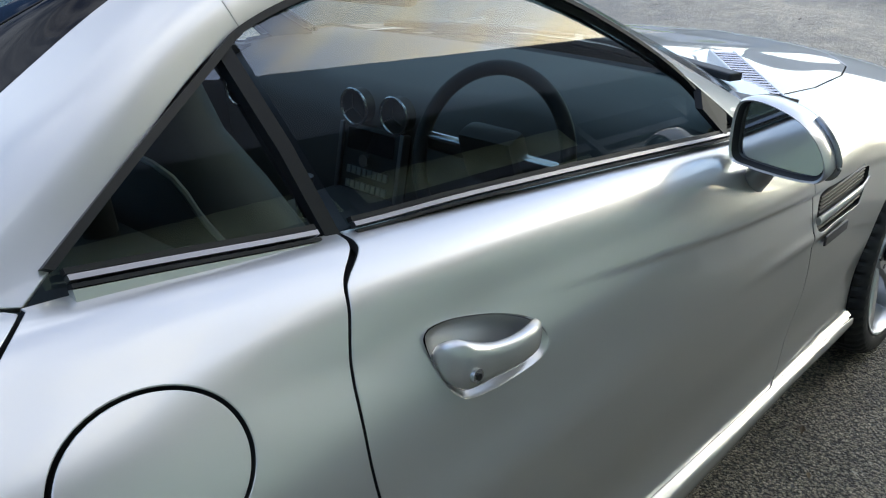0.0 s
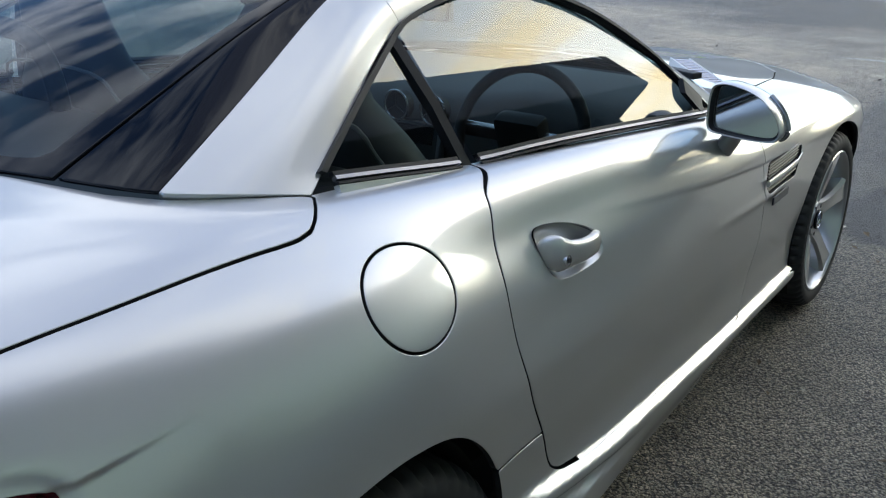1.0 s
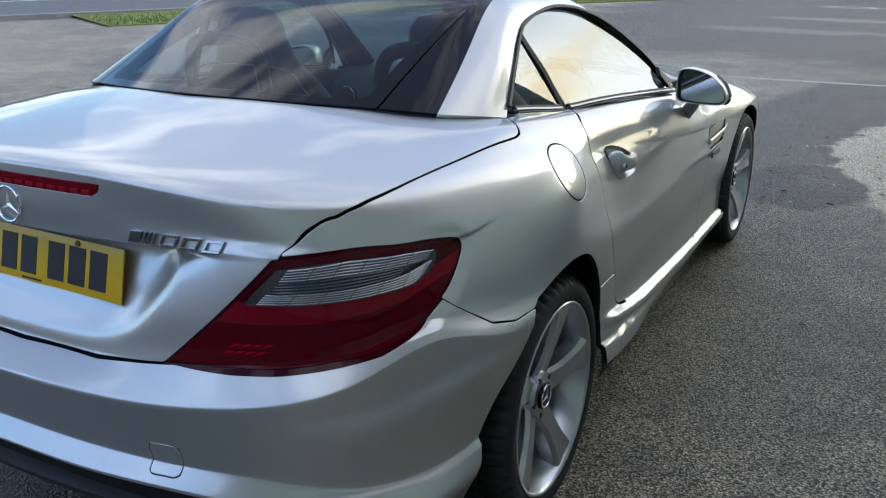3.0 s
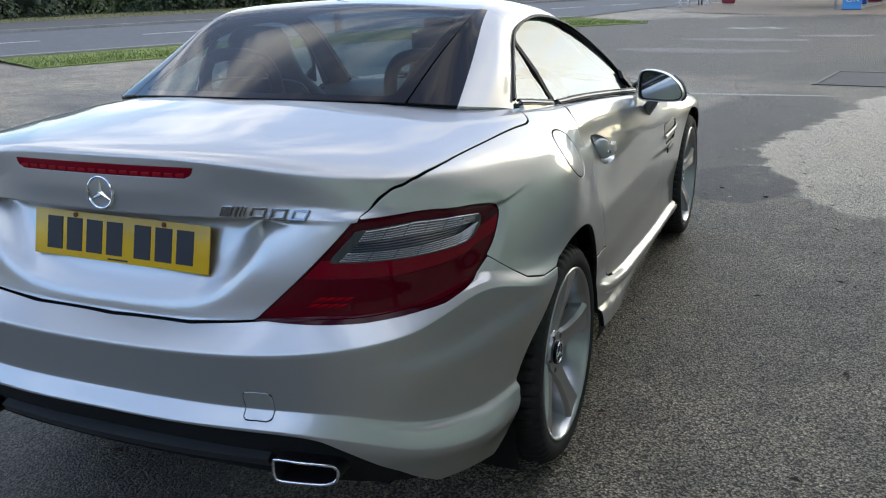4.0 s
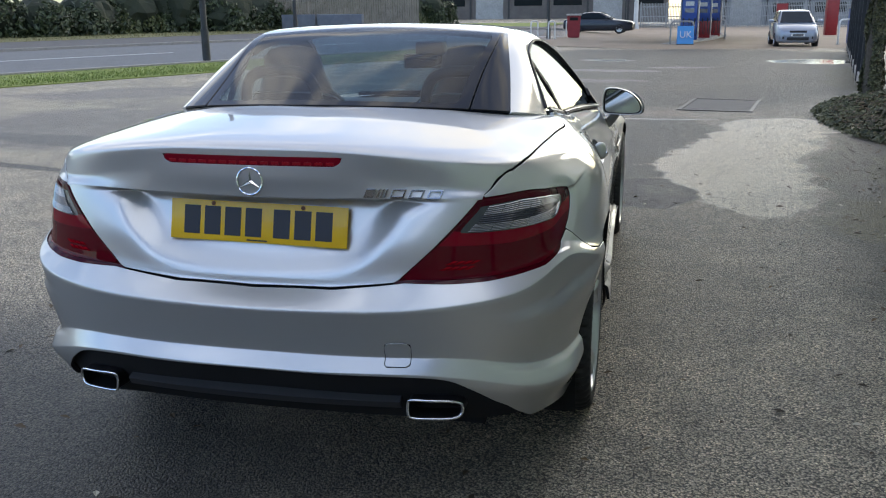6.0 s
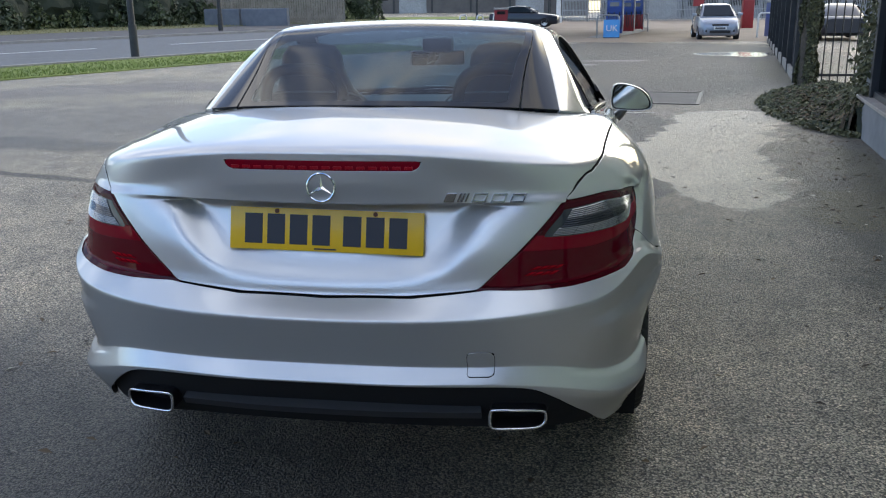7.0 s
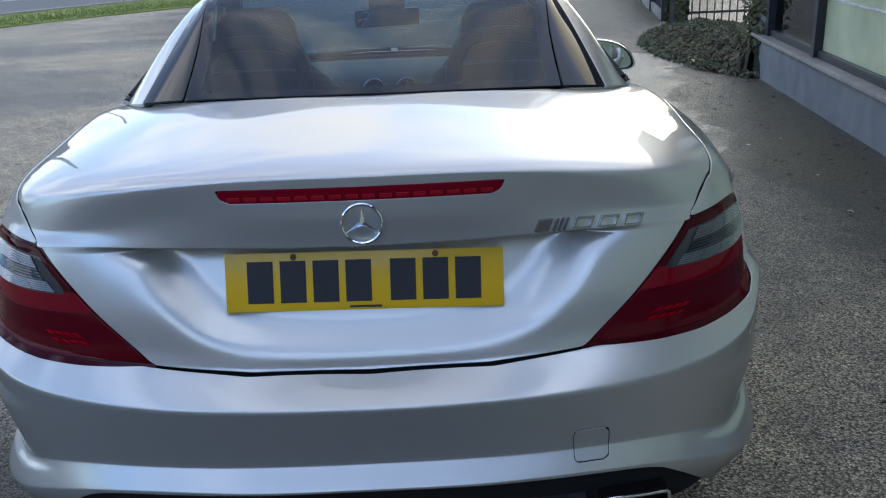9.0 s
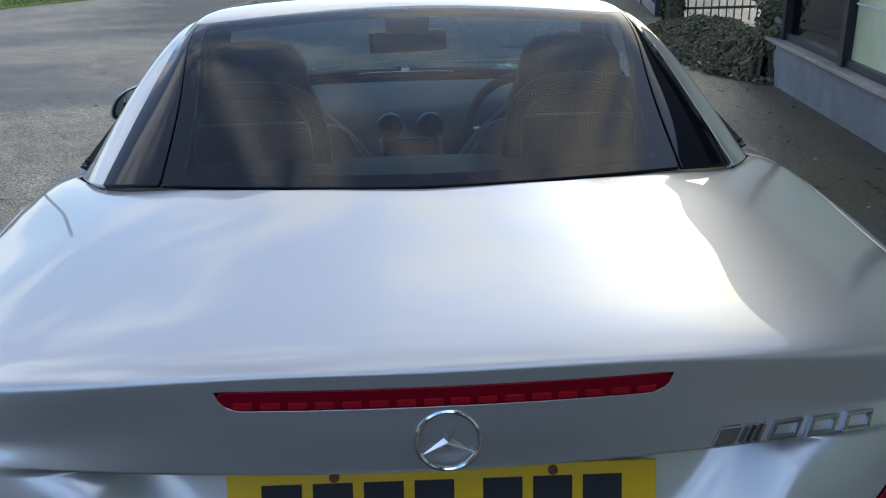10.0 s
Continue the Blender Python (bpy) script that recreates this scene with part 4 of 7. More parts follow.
for s, d in zip((1, -1), doors):
    dished("handle_bowl", BOWL, [(1.012, .0004), (.985, -.0012), (.95, -.005), (.86, -.013), (.70, -.018), (.4, -.020), (.05, -.020)], s, SILVER, d)
sill_side = polygon_field([(1.0, .1), (1.0, .537), (1.049, .536), (1.12, .532), (1.19, .525), (1.6, .45), (2.33, .40), (2.392, .281), (2.62, .268), (2.95, .245), (2.95, .1)])
sill = cut(SKIN, lambda p, w: np.where(p[:, 2] < .6, sill_side(side(p)) - G2, -1))
sill = cut(sill, lambda p, w: np.minimum(np.minimum(-door_side(side(p)), -arch_rear(side(p))), -arch_front(side(p))) - G2)
sill = cut(sill, lambda p, w: p[:, 2] - np.interp(p[:, 1], [1.05, 1.15, 1.5, 1.8, 2.0], [.292, .283, .235, .19, .10]))
both("sill", sill, SILVER)
flange = cut(SKIN, lambda p, w: np.where((p[:, 1] > 1.36) & (p[:, 1] < 2.88) & (p[:, 2] < .42), .014 - np.abs(np.where(p[:, 1] < 2.385, door_side(side(p)), sill_side(side(p)))), -1))
both("sill_flange", shifted(flange, -.004), SILVER, "", 0)

bonnet_plan = polygon_field([(-1, 2.4), (.60, 2.4), (.655, 2.47), (.66, 2.6), (.655, 2.9), (.62, 3.2), (.56, 3.42), (.44, 3.58), (.26, 3.66), (0, 3.70), (-1, 3.70)])
vent_side = polygon_field(smooth_ring([(2.485, .703), (2.60, .707), (2.80, .692), (2.815, .68), (2.77, .615), (2.74, .604), (2.60, .612), (2.485, .622)], 4))
wing = cut(SKIN, lambda p, w: np.where(p[:, 1] > 2.3, -door_side(side(p)) - G2, -1))
wing = cut(wing, lambda p, w: np.where(w[:, 0] > 7.5, np.minimum(-bonnet_plan(plan(p)) - G2, -cabin_plan(plan(p))), 1))
wing = cut(wing, lambda p, w: np.minimum(np.where(p[:, 1] < 2.95, -sill_side(side(p)) - G2, 1), -arch_front(side(p))))
wing = cut(wing, lambda p, w: p[:, 1] - np.interp(p[:, 2], [.28, .42, .47, .52, .6, .68, .74, .82, .9], [2.388, 2.40, 2.40, 2.40, 2.40, 2.40, 2.40, 2.40, 2.40]))
nose = cut(wing, lambda p, w: p[:, 1] - 3.66)
wing = cut(wing, lambda p, w: 3.657 - p[:, 1])
both("front_wing", cut(wing, lambda p, w: np.where(p[:, 2] < .75, -vent_side(side(p)), 1)), SILVER)
both("front_bumper", nose, SILVER)
vents = both("side_vent", shifted(cut(wing, lambda p, w: np.where(p[:, 2] < .75, vent_side(side(p)) + .004, -1)), -.014), BLACK, "black side vent with silver bar", .02)
bonnet = cut(SKIN_ALL, lambda p, w: np.where((w[:, 0] > 7.5) & (p[:, 1] > 2.3), bonnet_plan(plan(p)) - G2, -1))
panel("bonnet", cut(bonnet, lambda p, w: -cabin_plan(plan(p)) - .001), SILVER, car)
BONNET_P = bonnet.p
for s in (1, -1):
    z = float(BONNET_P[np.argmin((BONNET_P[:, 0] - .53 * s) ** 2 + (BONNET_P[:, 1] - 2.745) ** 2), 2])
    m = pose(.53 * s, 2.745, z + .003, -4, 6 * s, -45 * s)
    grille = part("bonnet_vent", boxed(-.17, .17, -.032, .032, -.02, .002, bevel=.002, m=m), BLACK_SATIN, car, "slatted vent in the bonnet", 40)
    part("vent_frame", boxed(-.175, .175, .030, .036, -.02, .006, bevel=.002, m=m), SILVER, grille)
    part("vent_frame", boxed(-.175, .175, -.036, -.030, -.02, .006, bevel=.002, m=m), SILVER, grille)
    for k in range(17):
        part("slat", boxed(-.003, .003, -.030, .030, -.006, .006, bevel=.001, m=m @ pose(-.152 + .019 * k, 0, 0, 0, 25, 0)), CHROME_SATIN, grille)
for s, v in zip((1, -1), vents):
    bar = smooth_ring([(.858 * s, 2.462, .655), (.864 * s, 2.60, .662), (.862 * s, 2.72, .664), (.852 * s, 2.80, .668)], 6, False)
    tube("bar", bar, [.010] * 6 + [.0095] * 6 + [.006] * 6 + [.002], SILVER, v, "", 10, squash=(.6, 1))
    for k in range(8):
        z = .622 + .009 * k + (.014 if k > 2 else 0)
        tube("slat", [(.846 * s, 2.49, z), (.847 * s, 2.62, z + .001), (.844 * s, 2.775, z + .002)], .0026, CHROME_DARK, v, "", 6)
    part("badge", boxed(-.003, .003, -.07, .07, -.012, .012, bevel=.003, m=pose(.858 * s, 2.60, .585, 0, 0, 0)), CHROME_DARK, v)

# under the skin: a black inner shell added for seam shade, liners, floor
inner = cut(SKIN, lambda p, w: np.where(w[:, 0] > 7.5, -cabin_plan(plan(p)) - .004, 1))
inner = cut(inner, lambda p, w: np.minimum(-arch_rear(side(p)), -arch_front(side(p))) - .006)
both("inner_shell", shifted(inner, -.02), BLACK_MATT, "", 0)
for s in (1, -1):
    for y, name in ((.785, "wheel_liner"), (3.24, "wheel_liner")):
        r = .40 if y < 1 else .36
        prof = [(s * .84, r), (s * .60, r), (s * .56, .05)]
        verts = [(x, y + q * math.cos(a) * (1.0 if y > 1 or math.cos(a) < 0 else .80), .31 + q * .96 * math.sin(a)) for a in np.linspace(-.5, math.pi + .5, 30) for x, q in prof]
        faces = [(i * 3 + k, i * 3 + k + 1, i * 3 + k + 4, i * 3 + k + 3) for i in range(29) for k in range(2)]
        mesh_object(name, verts, faces, BLACK_MATT, car)
part("floor_pan", boxed(-.60, .60, .15, 3.9, .20, .26), BLACK_MATT, car)


# ---- greenhouse ----
ROWS_TOP = [
    line(0, .485, 1.080, .463, .622, 1.058, .584, .693, 1.043, .645, .785, 1.028, .682, .872, 1.012),
    line(0, .835, 1.207, .468, .892, 1.181, .540, .95, 1.172, .600, 1.0, 1.147, .626, 1.03, 1.104),
    line(0, 1.175, 1.302, .471, 1.148, 1.278, .492, 1.19, 1.273, .543, 1.205, 1.243, .566, 1.22, 1.200),
    line(0, 1.42, 1.309, .40, 1.42, 1.296, .468, 1.43, 1.284, .527, 1.44, 1.262, .553, 1.45, 1.238),
    line(0, 1.75, 1.283, .40, 1.72, 1.270, .48, 1.70, 1.256, .548, 1.69, 1.235, .574, 1.68, 1.215),
    line(0, 2.25, 1.110, .45, 2.15, 1.104, .56, 2.06, 1.096, .625, 2.02, 1.085, .660, 1.985, 1.082),
    line(0, 2.74, .915, .50, 2.58, .912, .66, 2.42, .907, .715, 2.33, .906, .752, 2.24, .898),
]


def top_grid(nu=14, nv=12):
    cage = np.array(ROWS_TOP, float)
    c = np.linspace(-4, 4, 8 * nu + 1)
    rows = []
    for r in cage:
        full = np.concatenate([r[:0:-1] * (-1, 1, 1), r])
        t = lengths(full)
        rows.append(natural_spline(t, full, np.interp(c, np.arange(-4, 5), t)))
    rows = np.array(rows)
    v = np.linspace(0, 6, 6 * nv + 1)
    out = []
    for j in range(rows.shape[1]):
        t = lengths(rows[:, j])
        out.append(natural_spline(t, rows[:, j], np.interp(v, np.arange(7), t)))
    return np.array(out).transpose(1, 0, 2), np.stack(np.meshgrid(v, c, indexing="ij"), -1)


TOP = grid_patch(*top_grid())


def top_cut(v0, v1, c0, c1, gap=.004):
    q = cut(TOP, lambda p, w: np.minimum(w[:, 0] - v0, v1 - w[:, 0]) - gap)
    if c0 <= -c1:
        return cut(q, lambda p, w: c1 - np.abs(w[:, 1]) - gap)
    return cut(q, lambda p, w: np.minimum(w[:, 1] - c0, c1 - w[:, 1]) - gap)


rear_glass = top_cut(0.0, 2, -1, 1, .016)
pane = lambda p, w: np.minimum(np.minimum((w[:, 0] - .10) * .5, (1.93 - w[:, 0]) * .5), (.88 - np.abs(w[:, 1])) * .45)
rear_window = panel("rear_window", cut(rear_glass, lambda p, w: -pane(p, w)), BLACK_GLASS, car, "heated rear window with black border", .006)
glass_pane = panel("pane", cut(rear_glass, pane), GLASS, rear_window, depth=0)
glass_pane.visible_shadow = False
both("pillar_trim", top_cut(0, 2, 1, 2, .018), BLACK_GLASS, "gloss black trim beside the rear window", .006)
pillar_skin = top_cut(0.0, 2, 2, 4, .008)
for q in (pillar_skin, mirrored(pillar_skin)):
    panel("rear_pillar", q, SILVER, car, shade_seams=False)
panel("roof", top_cut(2, 4, -4, 4), SILVER, car)
screen = panel("windscreen", top_cut(4, 6, -2.3, 2.3), GLASS, car, "clear laminated windscreen", 0)
screen.visible_shadow = False
both("windscreen_pillar", top_cut(4, 6, 2.3, 4.0), SILVER)
top_in = lambda q: shifted(q, -.022)
panel("headlining", top_in(top_cut(1.96, 4, -4, 4, 0)), LINING, car, depth=0)
both("inner_pillar", top_in(top_cut(.1, 2, 1.0, 3.6, 0)), LINING, "", 0)
both("inner_screen_pillar", top_in(top_cut(4, 6, 2.4, 3.7, 0)), LINING, "", 0)

RAIL = smooth_ring([(.682, .872, 1.020), (.626, 1.03, 1.104), (.585, 1.15, 1.165), (.566, 1.22, 1.200), (.556, 1.33, 1.226), (.553, 1.45, 1.238), (.560, 1.57, 1.233), (.576, 1.69, 1.213), (.606, 1.82, 1.170), (.650, 1.96, 1.096), (.695, 2.07, 1.018), (.745, 2.155, .922)], 8, False)
BELT = smooth_ring([(.686, .885, 1.017), (.692, 1.0, 1.001), (.702, 1.23, .968), (.720, 1.42, .957), (.737, 1.6, .944), (.755, 1.85, .921), (.768, 2.05, .901), (.772, 2.16, .890)], 8, False)


def at_y(curve, y):
    return np.array([np.interp(y, curve[:, 1], curve[:, k]) for k in range(3)])


def side_glass(y_low, y_high, n=28, m=8):
    """A pane on one gently curved sheet, between the belt and the roof rail."""
    g = np.zeros((m, n, 3))
    for i in range(n):
        s = i / (n - 1)
        a, b = at_y(BELT, y_low[0] + (y_low[1] - y_low[0]) * s), at_y(RAIL, y_high[0] + (y_high[1] - y_high[0]) * s)
        for j in range(m):
            g[j, i] = a + (b - a) * j / (m - 1)
    y, z = g[..., 1], g[..., 2]
    g[..., 0] = 1.158 + .0095 * y - .389 * z + .0022 * y * y - .0988 * z * z
    return grid_patch(g, np.zeros((m, n, 2)))


quarter_panes = both("quarter_window", side_glass((.90, 1.205), (.90, 1.165)), GLASS_SIDE, "small triangular tinted side window", 0)
door_panes = both("door_window", side_glass((1.255, 2.15), (1.205, 2.15), 44, 12), GLASS_SIDE, "tinted frameless door window", 0, doors)
for ob in (*quarter_panes, *door_panes):
    ob.visible_shadow = False
for s, d, q in zip((1, -1), doors, quarters):
    k = np.array((s, 1, 1))
    post = np.array([at_y(BELT, 1.228), at_y(BELT, 1.228) * .5 + at_y(RAIL, 1.186) * .5 + (.009, 0, 0), at_y(RAIL, 1.186)])
    strip("door_pillar", (post + (0, -.009, -.003)) * k, (post + (0, .009, .003)) * k, .002, .02, BLACK_SATIN, car)
    strip("window_seal", (RAIL[4:] + (0.004, 0, -.005)) * k, (RAIL[4:] + (0.000, 0, .003)) * k, .004, .016, BLACK_SATIN, car)
    inner_rail = RAIL[2:24]
    strip("quarter_seal", (inner_rail + (.003, .0075, -.003)) * k, (inner_rail + (.001, -.002, .002)) * k, .005, .014, BLACK_SATIN, car)
    low_belt = BELT[(BELT[:, 1] > .905) & (BELT[:, 1] < 1.225)]
    strip("belt_flange", (low_belt + (.015, 0, -.020)) * k, (low_belt + (.007, 0, .005)) * k, .002, .012, SILVER, q)
    for curve, owner in ((low_belt, q), (BELT[BELT[:, 1] > 1.235], d)):
        strip("belt_seal", (curve + (.006, 0, .0055)) * k, (curve + (.004, 0, .009)) * k, .004, .012, BLACK_SATIN, owner)
        strip("belt_chrome", (curve + (.002, 0, .011)) * k, (curve + (-.002, 0, .0155)) * k, .005, .010, BELT_METAL, owner)
        strip("glass_wiper", (curve + (-.003, 0, .0175)) * k, (curve + (-.006, 0, .0225)) * k, .003, .010, BLACK_SATIN, owner)
    sail = np.array([(.775, 2.12, .905), (.752, 2.155, .94), (.722, 2.10, .99), (.74, 2.08, .96)])
    mesh_object("mirror_sail", np.concatenate([sail + (.003, 0, 0), sail - (.012, 0, 0)]) * k, [(0, 1, 2, 3), (7, 6, 5, 4), (0, 4, 5, 1), (1, 5, 6, 2), (2, 6, 7, 3), (3, 7, 4, 0)], BLACK_SATIN, d, smooth=False)


# ---- door mirrors ----
def door_mirror(s, owner):
    ring = smooth_ring([(.803, .880), (.797, .925), (.803, .978), (.825, .994), (.87, .993), (.925, .976), (.965, .943), (.984, .905), (.978, .882), (.955, .873), (.90, .870), (.84, .872)], 5)
    mid = np.array((.885, .928))
    verts, faces = [], []
    steps = [(-.004, .93), (-.008, .97), (0, 1.0), (.03, 1.0), (.06, .95), (.085, .82), (.105, .58), (.112, .2)]
    n = len(ring)
    skew = lambda x: 2.058 + (.985 - x) * .16
    for dy, k in steps:
        for x, z in mid + (ring - mid) * k:
            verts.append((x * s, skew(x) + dy, z))
    for i in range(len(steps) - 1):
        for j in range(n):
            l = (j + 1) % n
            f = (i * n + j, i * n + l, (i + 1) * n + l, (i + 1) * n + j)
            faces.append(f if s > 0 else f[::-1])
    faces.append(tuple((len(steps) - 1) * n + j for j in range(n)))
    shell = mesh_object("mirror_housing", verts, faces, SILVER, owner, "silver door mirror housing", auto=60)
    bezel, glass = [], []
    for k, dy in ((.935, -.002), (.90, .014), (.86, .016)):
        bezel.append([(x * s, skew(x) + dy, z) for x, z in mid + (ring - mid) * k])
    verts = [v for r in bezel for v in r]
    faces = [(i * n + j, i * n + (j + 1) % n, (i + 1) * n + (j + 1) % n, (i + 1) * n + j) for i in range(2) for j in range(n)]
    mesh_object("bezel", verts, faces if s > 0 else [f[::-1] for f in faces], BLACK_SATIN, shell)
    flat = mid + (ring - mid) * .87
    verts = [(x * s, skew(x) + .0145, z) for x, z in flat] + [(x * s, skew(x) + .02, z) for x, z in flat]
    mesh_object("mirror_glass", verts, [tuple(range(n)), tuple(range(2 * n - 1, n - 1, -1))] + [(j, (j + 1) % n, n + (j + 1) % n, n + j) for j in range(n)], MIRROR, shell, smooth=False)
    arc = [((mid + (r - mid) * 1.012), r) for r in ring[26:44]]
    path = [(q[0] * s, skew(q[0]) + .045, q[1]) for q, _ in arc]
    tube("indicator", path, .0065, CLEAR_RIB, shell, "clear side indicator strip", 8)
    path = smooth_ring([(.795 * s, 2.190, .785), (.818 * s, 2.165, .815), (.845 * s, 2.135, .850), (.868 * s, 2.125, .885)], 5, False)
    tube("arm", path, np.linspace(.030, .024, len(path)), SILVER_DARK, shell, "", 14, squash=(1.0, .8))


for s, d in zip((1, -1), doors):
    door_mirror(s, d)


# ---- door handles ----
def door_handle(s, owner):
    """A pull bar swept across the bowl, thick at its lock end; stations: (y, z, half height, height off the skin)."""
    stations = smooth_ring([(1.266, .832, .008, -.004), (1.272, .829, .020, .004), (1.288, .823, .0275, .012), (1.308, .817, .0245, .015), (1.332, .812, .0200, .018), (1.362, .8075, .0180, .020), (1.395, .8045, .0172, .019),
                            (1.424, .8030, .0172, .015), (1.446, .8010, .0150, .006), (1.458, .7985, .011, -.004), (1.462, .797, .004, -.010)], 4, False)
    n, verts = 18, []
    for y, z, h, off in stations:
        z, h = z + .004, h * 1.22
        x = float(door_x((y, z))[0]) + off
        for k in range(n):
            a = 2 * math.pi * k / n
            c, w = math.cos(a), math.sin(a)
            verts.append(((x + .55 * h * math.copysign(abs(c) ** .7, c)) * s, y, z + h * math.copysign(abs(w) ** .8, w)))
    m = len(stations)
    faces = [(i * n + k, i * n + (k + 1) % n, (i + 1) * n + (k + 1) % n, (i + 1) * n + k) for i in range(m - 1) for k in range(n)] + [tuple(reversed(range(n))), tuple((m - 1) * n + k for k in range(n))]
    h = mesh_object("door_handle", verts, faces if s < 0 else [f[::-1] for f in faces], SILVER, owner, "silver pull handle in a bowl", auto=60)
    if s > 0:
        x = float(door_x((1.296, .8165))[0]) + .0300
        part("lock", cylinder(bmesh.new(), .0095, .006, pose(x, 1.296, .8165, 0, 84, 0), 24), CHROME_SATIN, h, "round key lock", 40)
        part("lock_slot", cylinder(bmesh.new(), .0045, .006, pose(x + .002, 1.296, .8165, 0, 84, 0), 20), BLACK_SATIN, h, "", 40)


for s, d in zip((1, -1), doors):
    door_handle(s, d)


# ---- wheels ----
def wheel(name, label, x, y, width, spin, flip):
    m = pose(x, y, .320, 0, 0, 180 if flip else 0) @ pose(0, 0, 0, spin, 0, 0)
    hub = thing(name, label, "")
    for key in ("category",):
        if key in hub:
            del hub[key]
    prof = [(.244, -.018), (.250, -.006), (.262, .002), (.280, .005), (.296, .002), (.309, -.008), (.317, -.022), (.3195, -.034), (.3205, -.060), (.3205, -.066), (.3135, -.068), (.3135, -.076), (.3205, -.078),
            (.3208, -width * .5 + .004), (.314, -width * .5 + .002), (.314, -width * .5 - .006), (.3208, -width * .5 - .008), (.3205, -width + .066), (.3195, -width + .034), (.309, -width + .008), (.28, -width - .004), (.244, -width + .01)]
    verts, faces = lathe(prof, 216)
    verts = [(a, b * (1 - (.024 if (i // len(prof)) % 4 == 0 and 5 <= i % len(prof) <= 9 else 0)), c * (1 - (.024 if (i // len(prof)) % 4 == 0 and 5 <= i % len(prof) <= 9 else 0))) for i, (a, b, c) in enumerate(verts)]
    mesh_object("tyre", verts, faces, RUBBER, hub, "low-profile black tyre", auto=35)
    rim = mesh_object("rim", *lathe([(.243, -.015), (.2525, -.004), (.2535, .000), (.2505, .0025), (.246, .001), (.243, -.006), (.238, -.018), (.228, -.045), (.218, -.09), (.214, -.17), (.235, -.2)], 96), ALLOY, hub, auto=50)
    for k in range(5):
        spoke = []
        stations = [(.045, -.050, .030, .040), (.075, -.040, .026, .036), (.11, -.030, .023, .033), (.16, -.019, .025, .036), (.205, -.010, .031, .044), (.234, -.006, .039, .055), (.247, -.006, .044, .062)]
        for r, h, a, b in stations:
            spoke += [(h - .050, r, -b), (h - .012, r, -b * .96), (h, r, -a), (h - .003, r, 0), (h, r, a), (h - .012, r, b * .96), (h - .050, r, b)]
        fs = [(i * 7 + j, i * 7 + j + 1, (i + 1) * 7 + j + 1, (i + 1) * 7 + j) for i in range(len(stations) - 1) for j in range(6)]
        t = 2 * math.pi * k / 5
        c, sn = math.cos(t), math.sin(t)
        mesh_object("spoke", [(p, q * c - w * sn, q * sn + w * c) for p, q, w in spoke], fs, ALLOY, hub, auto=25)
        bm = cylinder(bmesh.new(), .0075, .010, Matrix.Rotation(t + math.pi / 5, 4, "X") @ pose(-.040, .054, 0, 0, 90, 0), 12)
        part("wheel_bolt", bm, CHROME_DARK, rim, smooth=40)
    part("brake_disc", cylinder(bmesh.new(), .17, .03, pose(-.13, 0, 0, 0, 90, 0), 48), DISC, hub, smooth=40)
    part("caliper", box(bmesh.new(), -.155, -.085, .08, .19, -.09, .09, .01), CHROME_DARK, hub)
    part("hub_plate", cylinder(bmesh.new(), .074, .05, pose(-.062, 0, 0, 0, 90, 0), 40, .060), ALLOY, hub, smooth=40)
    cap = part("hub_cap", cylinder(bmesh.new(), .036, .012, pose(-.034, 0, 0, 0, 90, 0), 32), BLACK_GLASS, hub, "black centre cap with silver emblem", 40)
    badge(cap, Matrix.Rotation(radians(90), 4, "Z") @ pose(0, .0275, 0, 0, 0, 0) @ pose(0, 0, 0, 0, 20, 0), .030, .0025, CHROME)
    hub.parent = car
    hub.matrix_world = m
    return hub


def badge(owner, m, radius, thick, mat):
    """A ring with three tapered arms, facing -y of m."""
    ring = [(radius * math.cos(a), 0, radius * math.sin(a)) for a in np.linspace(0, 2 * math.pi, 40, endpoint=False)]
    v, f = [], []
    for i, (x, y, z) in enumerate(ring):
        u = np.array((x, 0, z)) / radius
        for k in range(8):
            a = 2 * math.pi * k / 8
            v.append(np.array((x, y, z)) + u * thick * math.cos(a) + np.array((0, -1, 0)) * thick * math.sin(a))
    for i in range(40):
        for k in range(8):
            j, l = (i + 1) % 40, (k + 1) % 8
            f.append((i * 8 + k, i * 8 + l, j * 8 + l, j * 8 + k))
    for k in range(3):
        a = math.pi / 2 + k * 2 * math.pi / 3
        d, n = np.array((math.cos(a), 0, math.sin(a))), np.array((-math.sin(a), 0, math.cos(a)))
        b = len(v)
        w = radius * .17
        v += [d * radius, n * w - d * w * .6, np.array((0, -thick * 1.6, 0)), -n * w - d * w * .6]
        f += [(b, b + 1, b + 2), (b, b + 2, b + 3)]
    v = [tuple(m @ Vector(q)) for q in v]
    return mesh_object("emblem", v, f, mat, owner, auto=30)


wheel("wheel", "five-spoke silver alloy wheel with low-profile tyre", .874, .785, .245, 6, False)
wheel("wheel", "five-spoke silver alloy wheel with low-profile tyre", .862, 3.24, .225, 14, False)
wheel("wheel", "five-spoke silver alloy wheel with low-profile tyre", -.874, .785, .245, 30, True)
wheel("wheel", "five-spoke silver alloy wheel with low-profile tyre", -.862, 3.24, .225, 50, True)

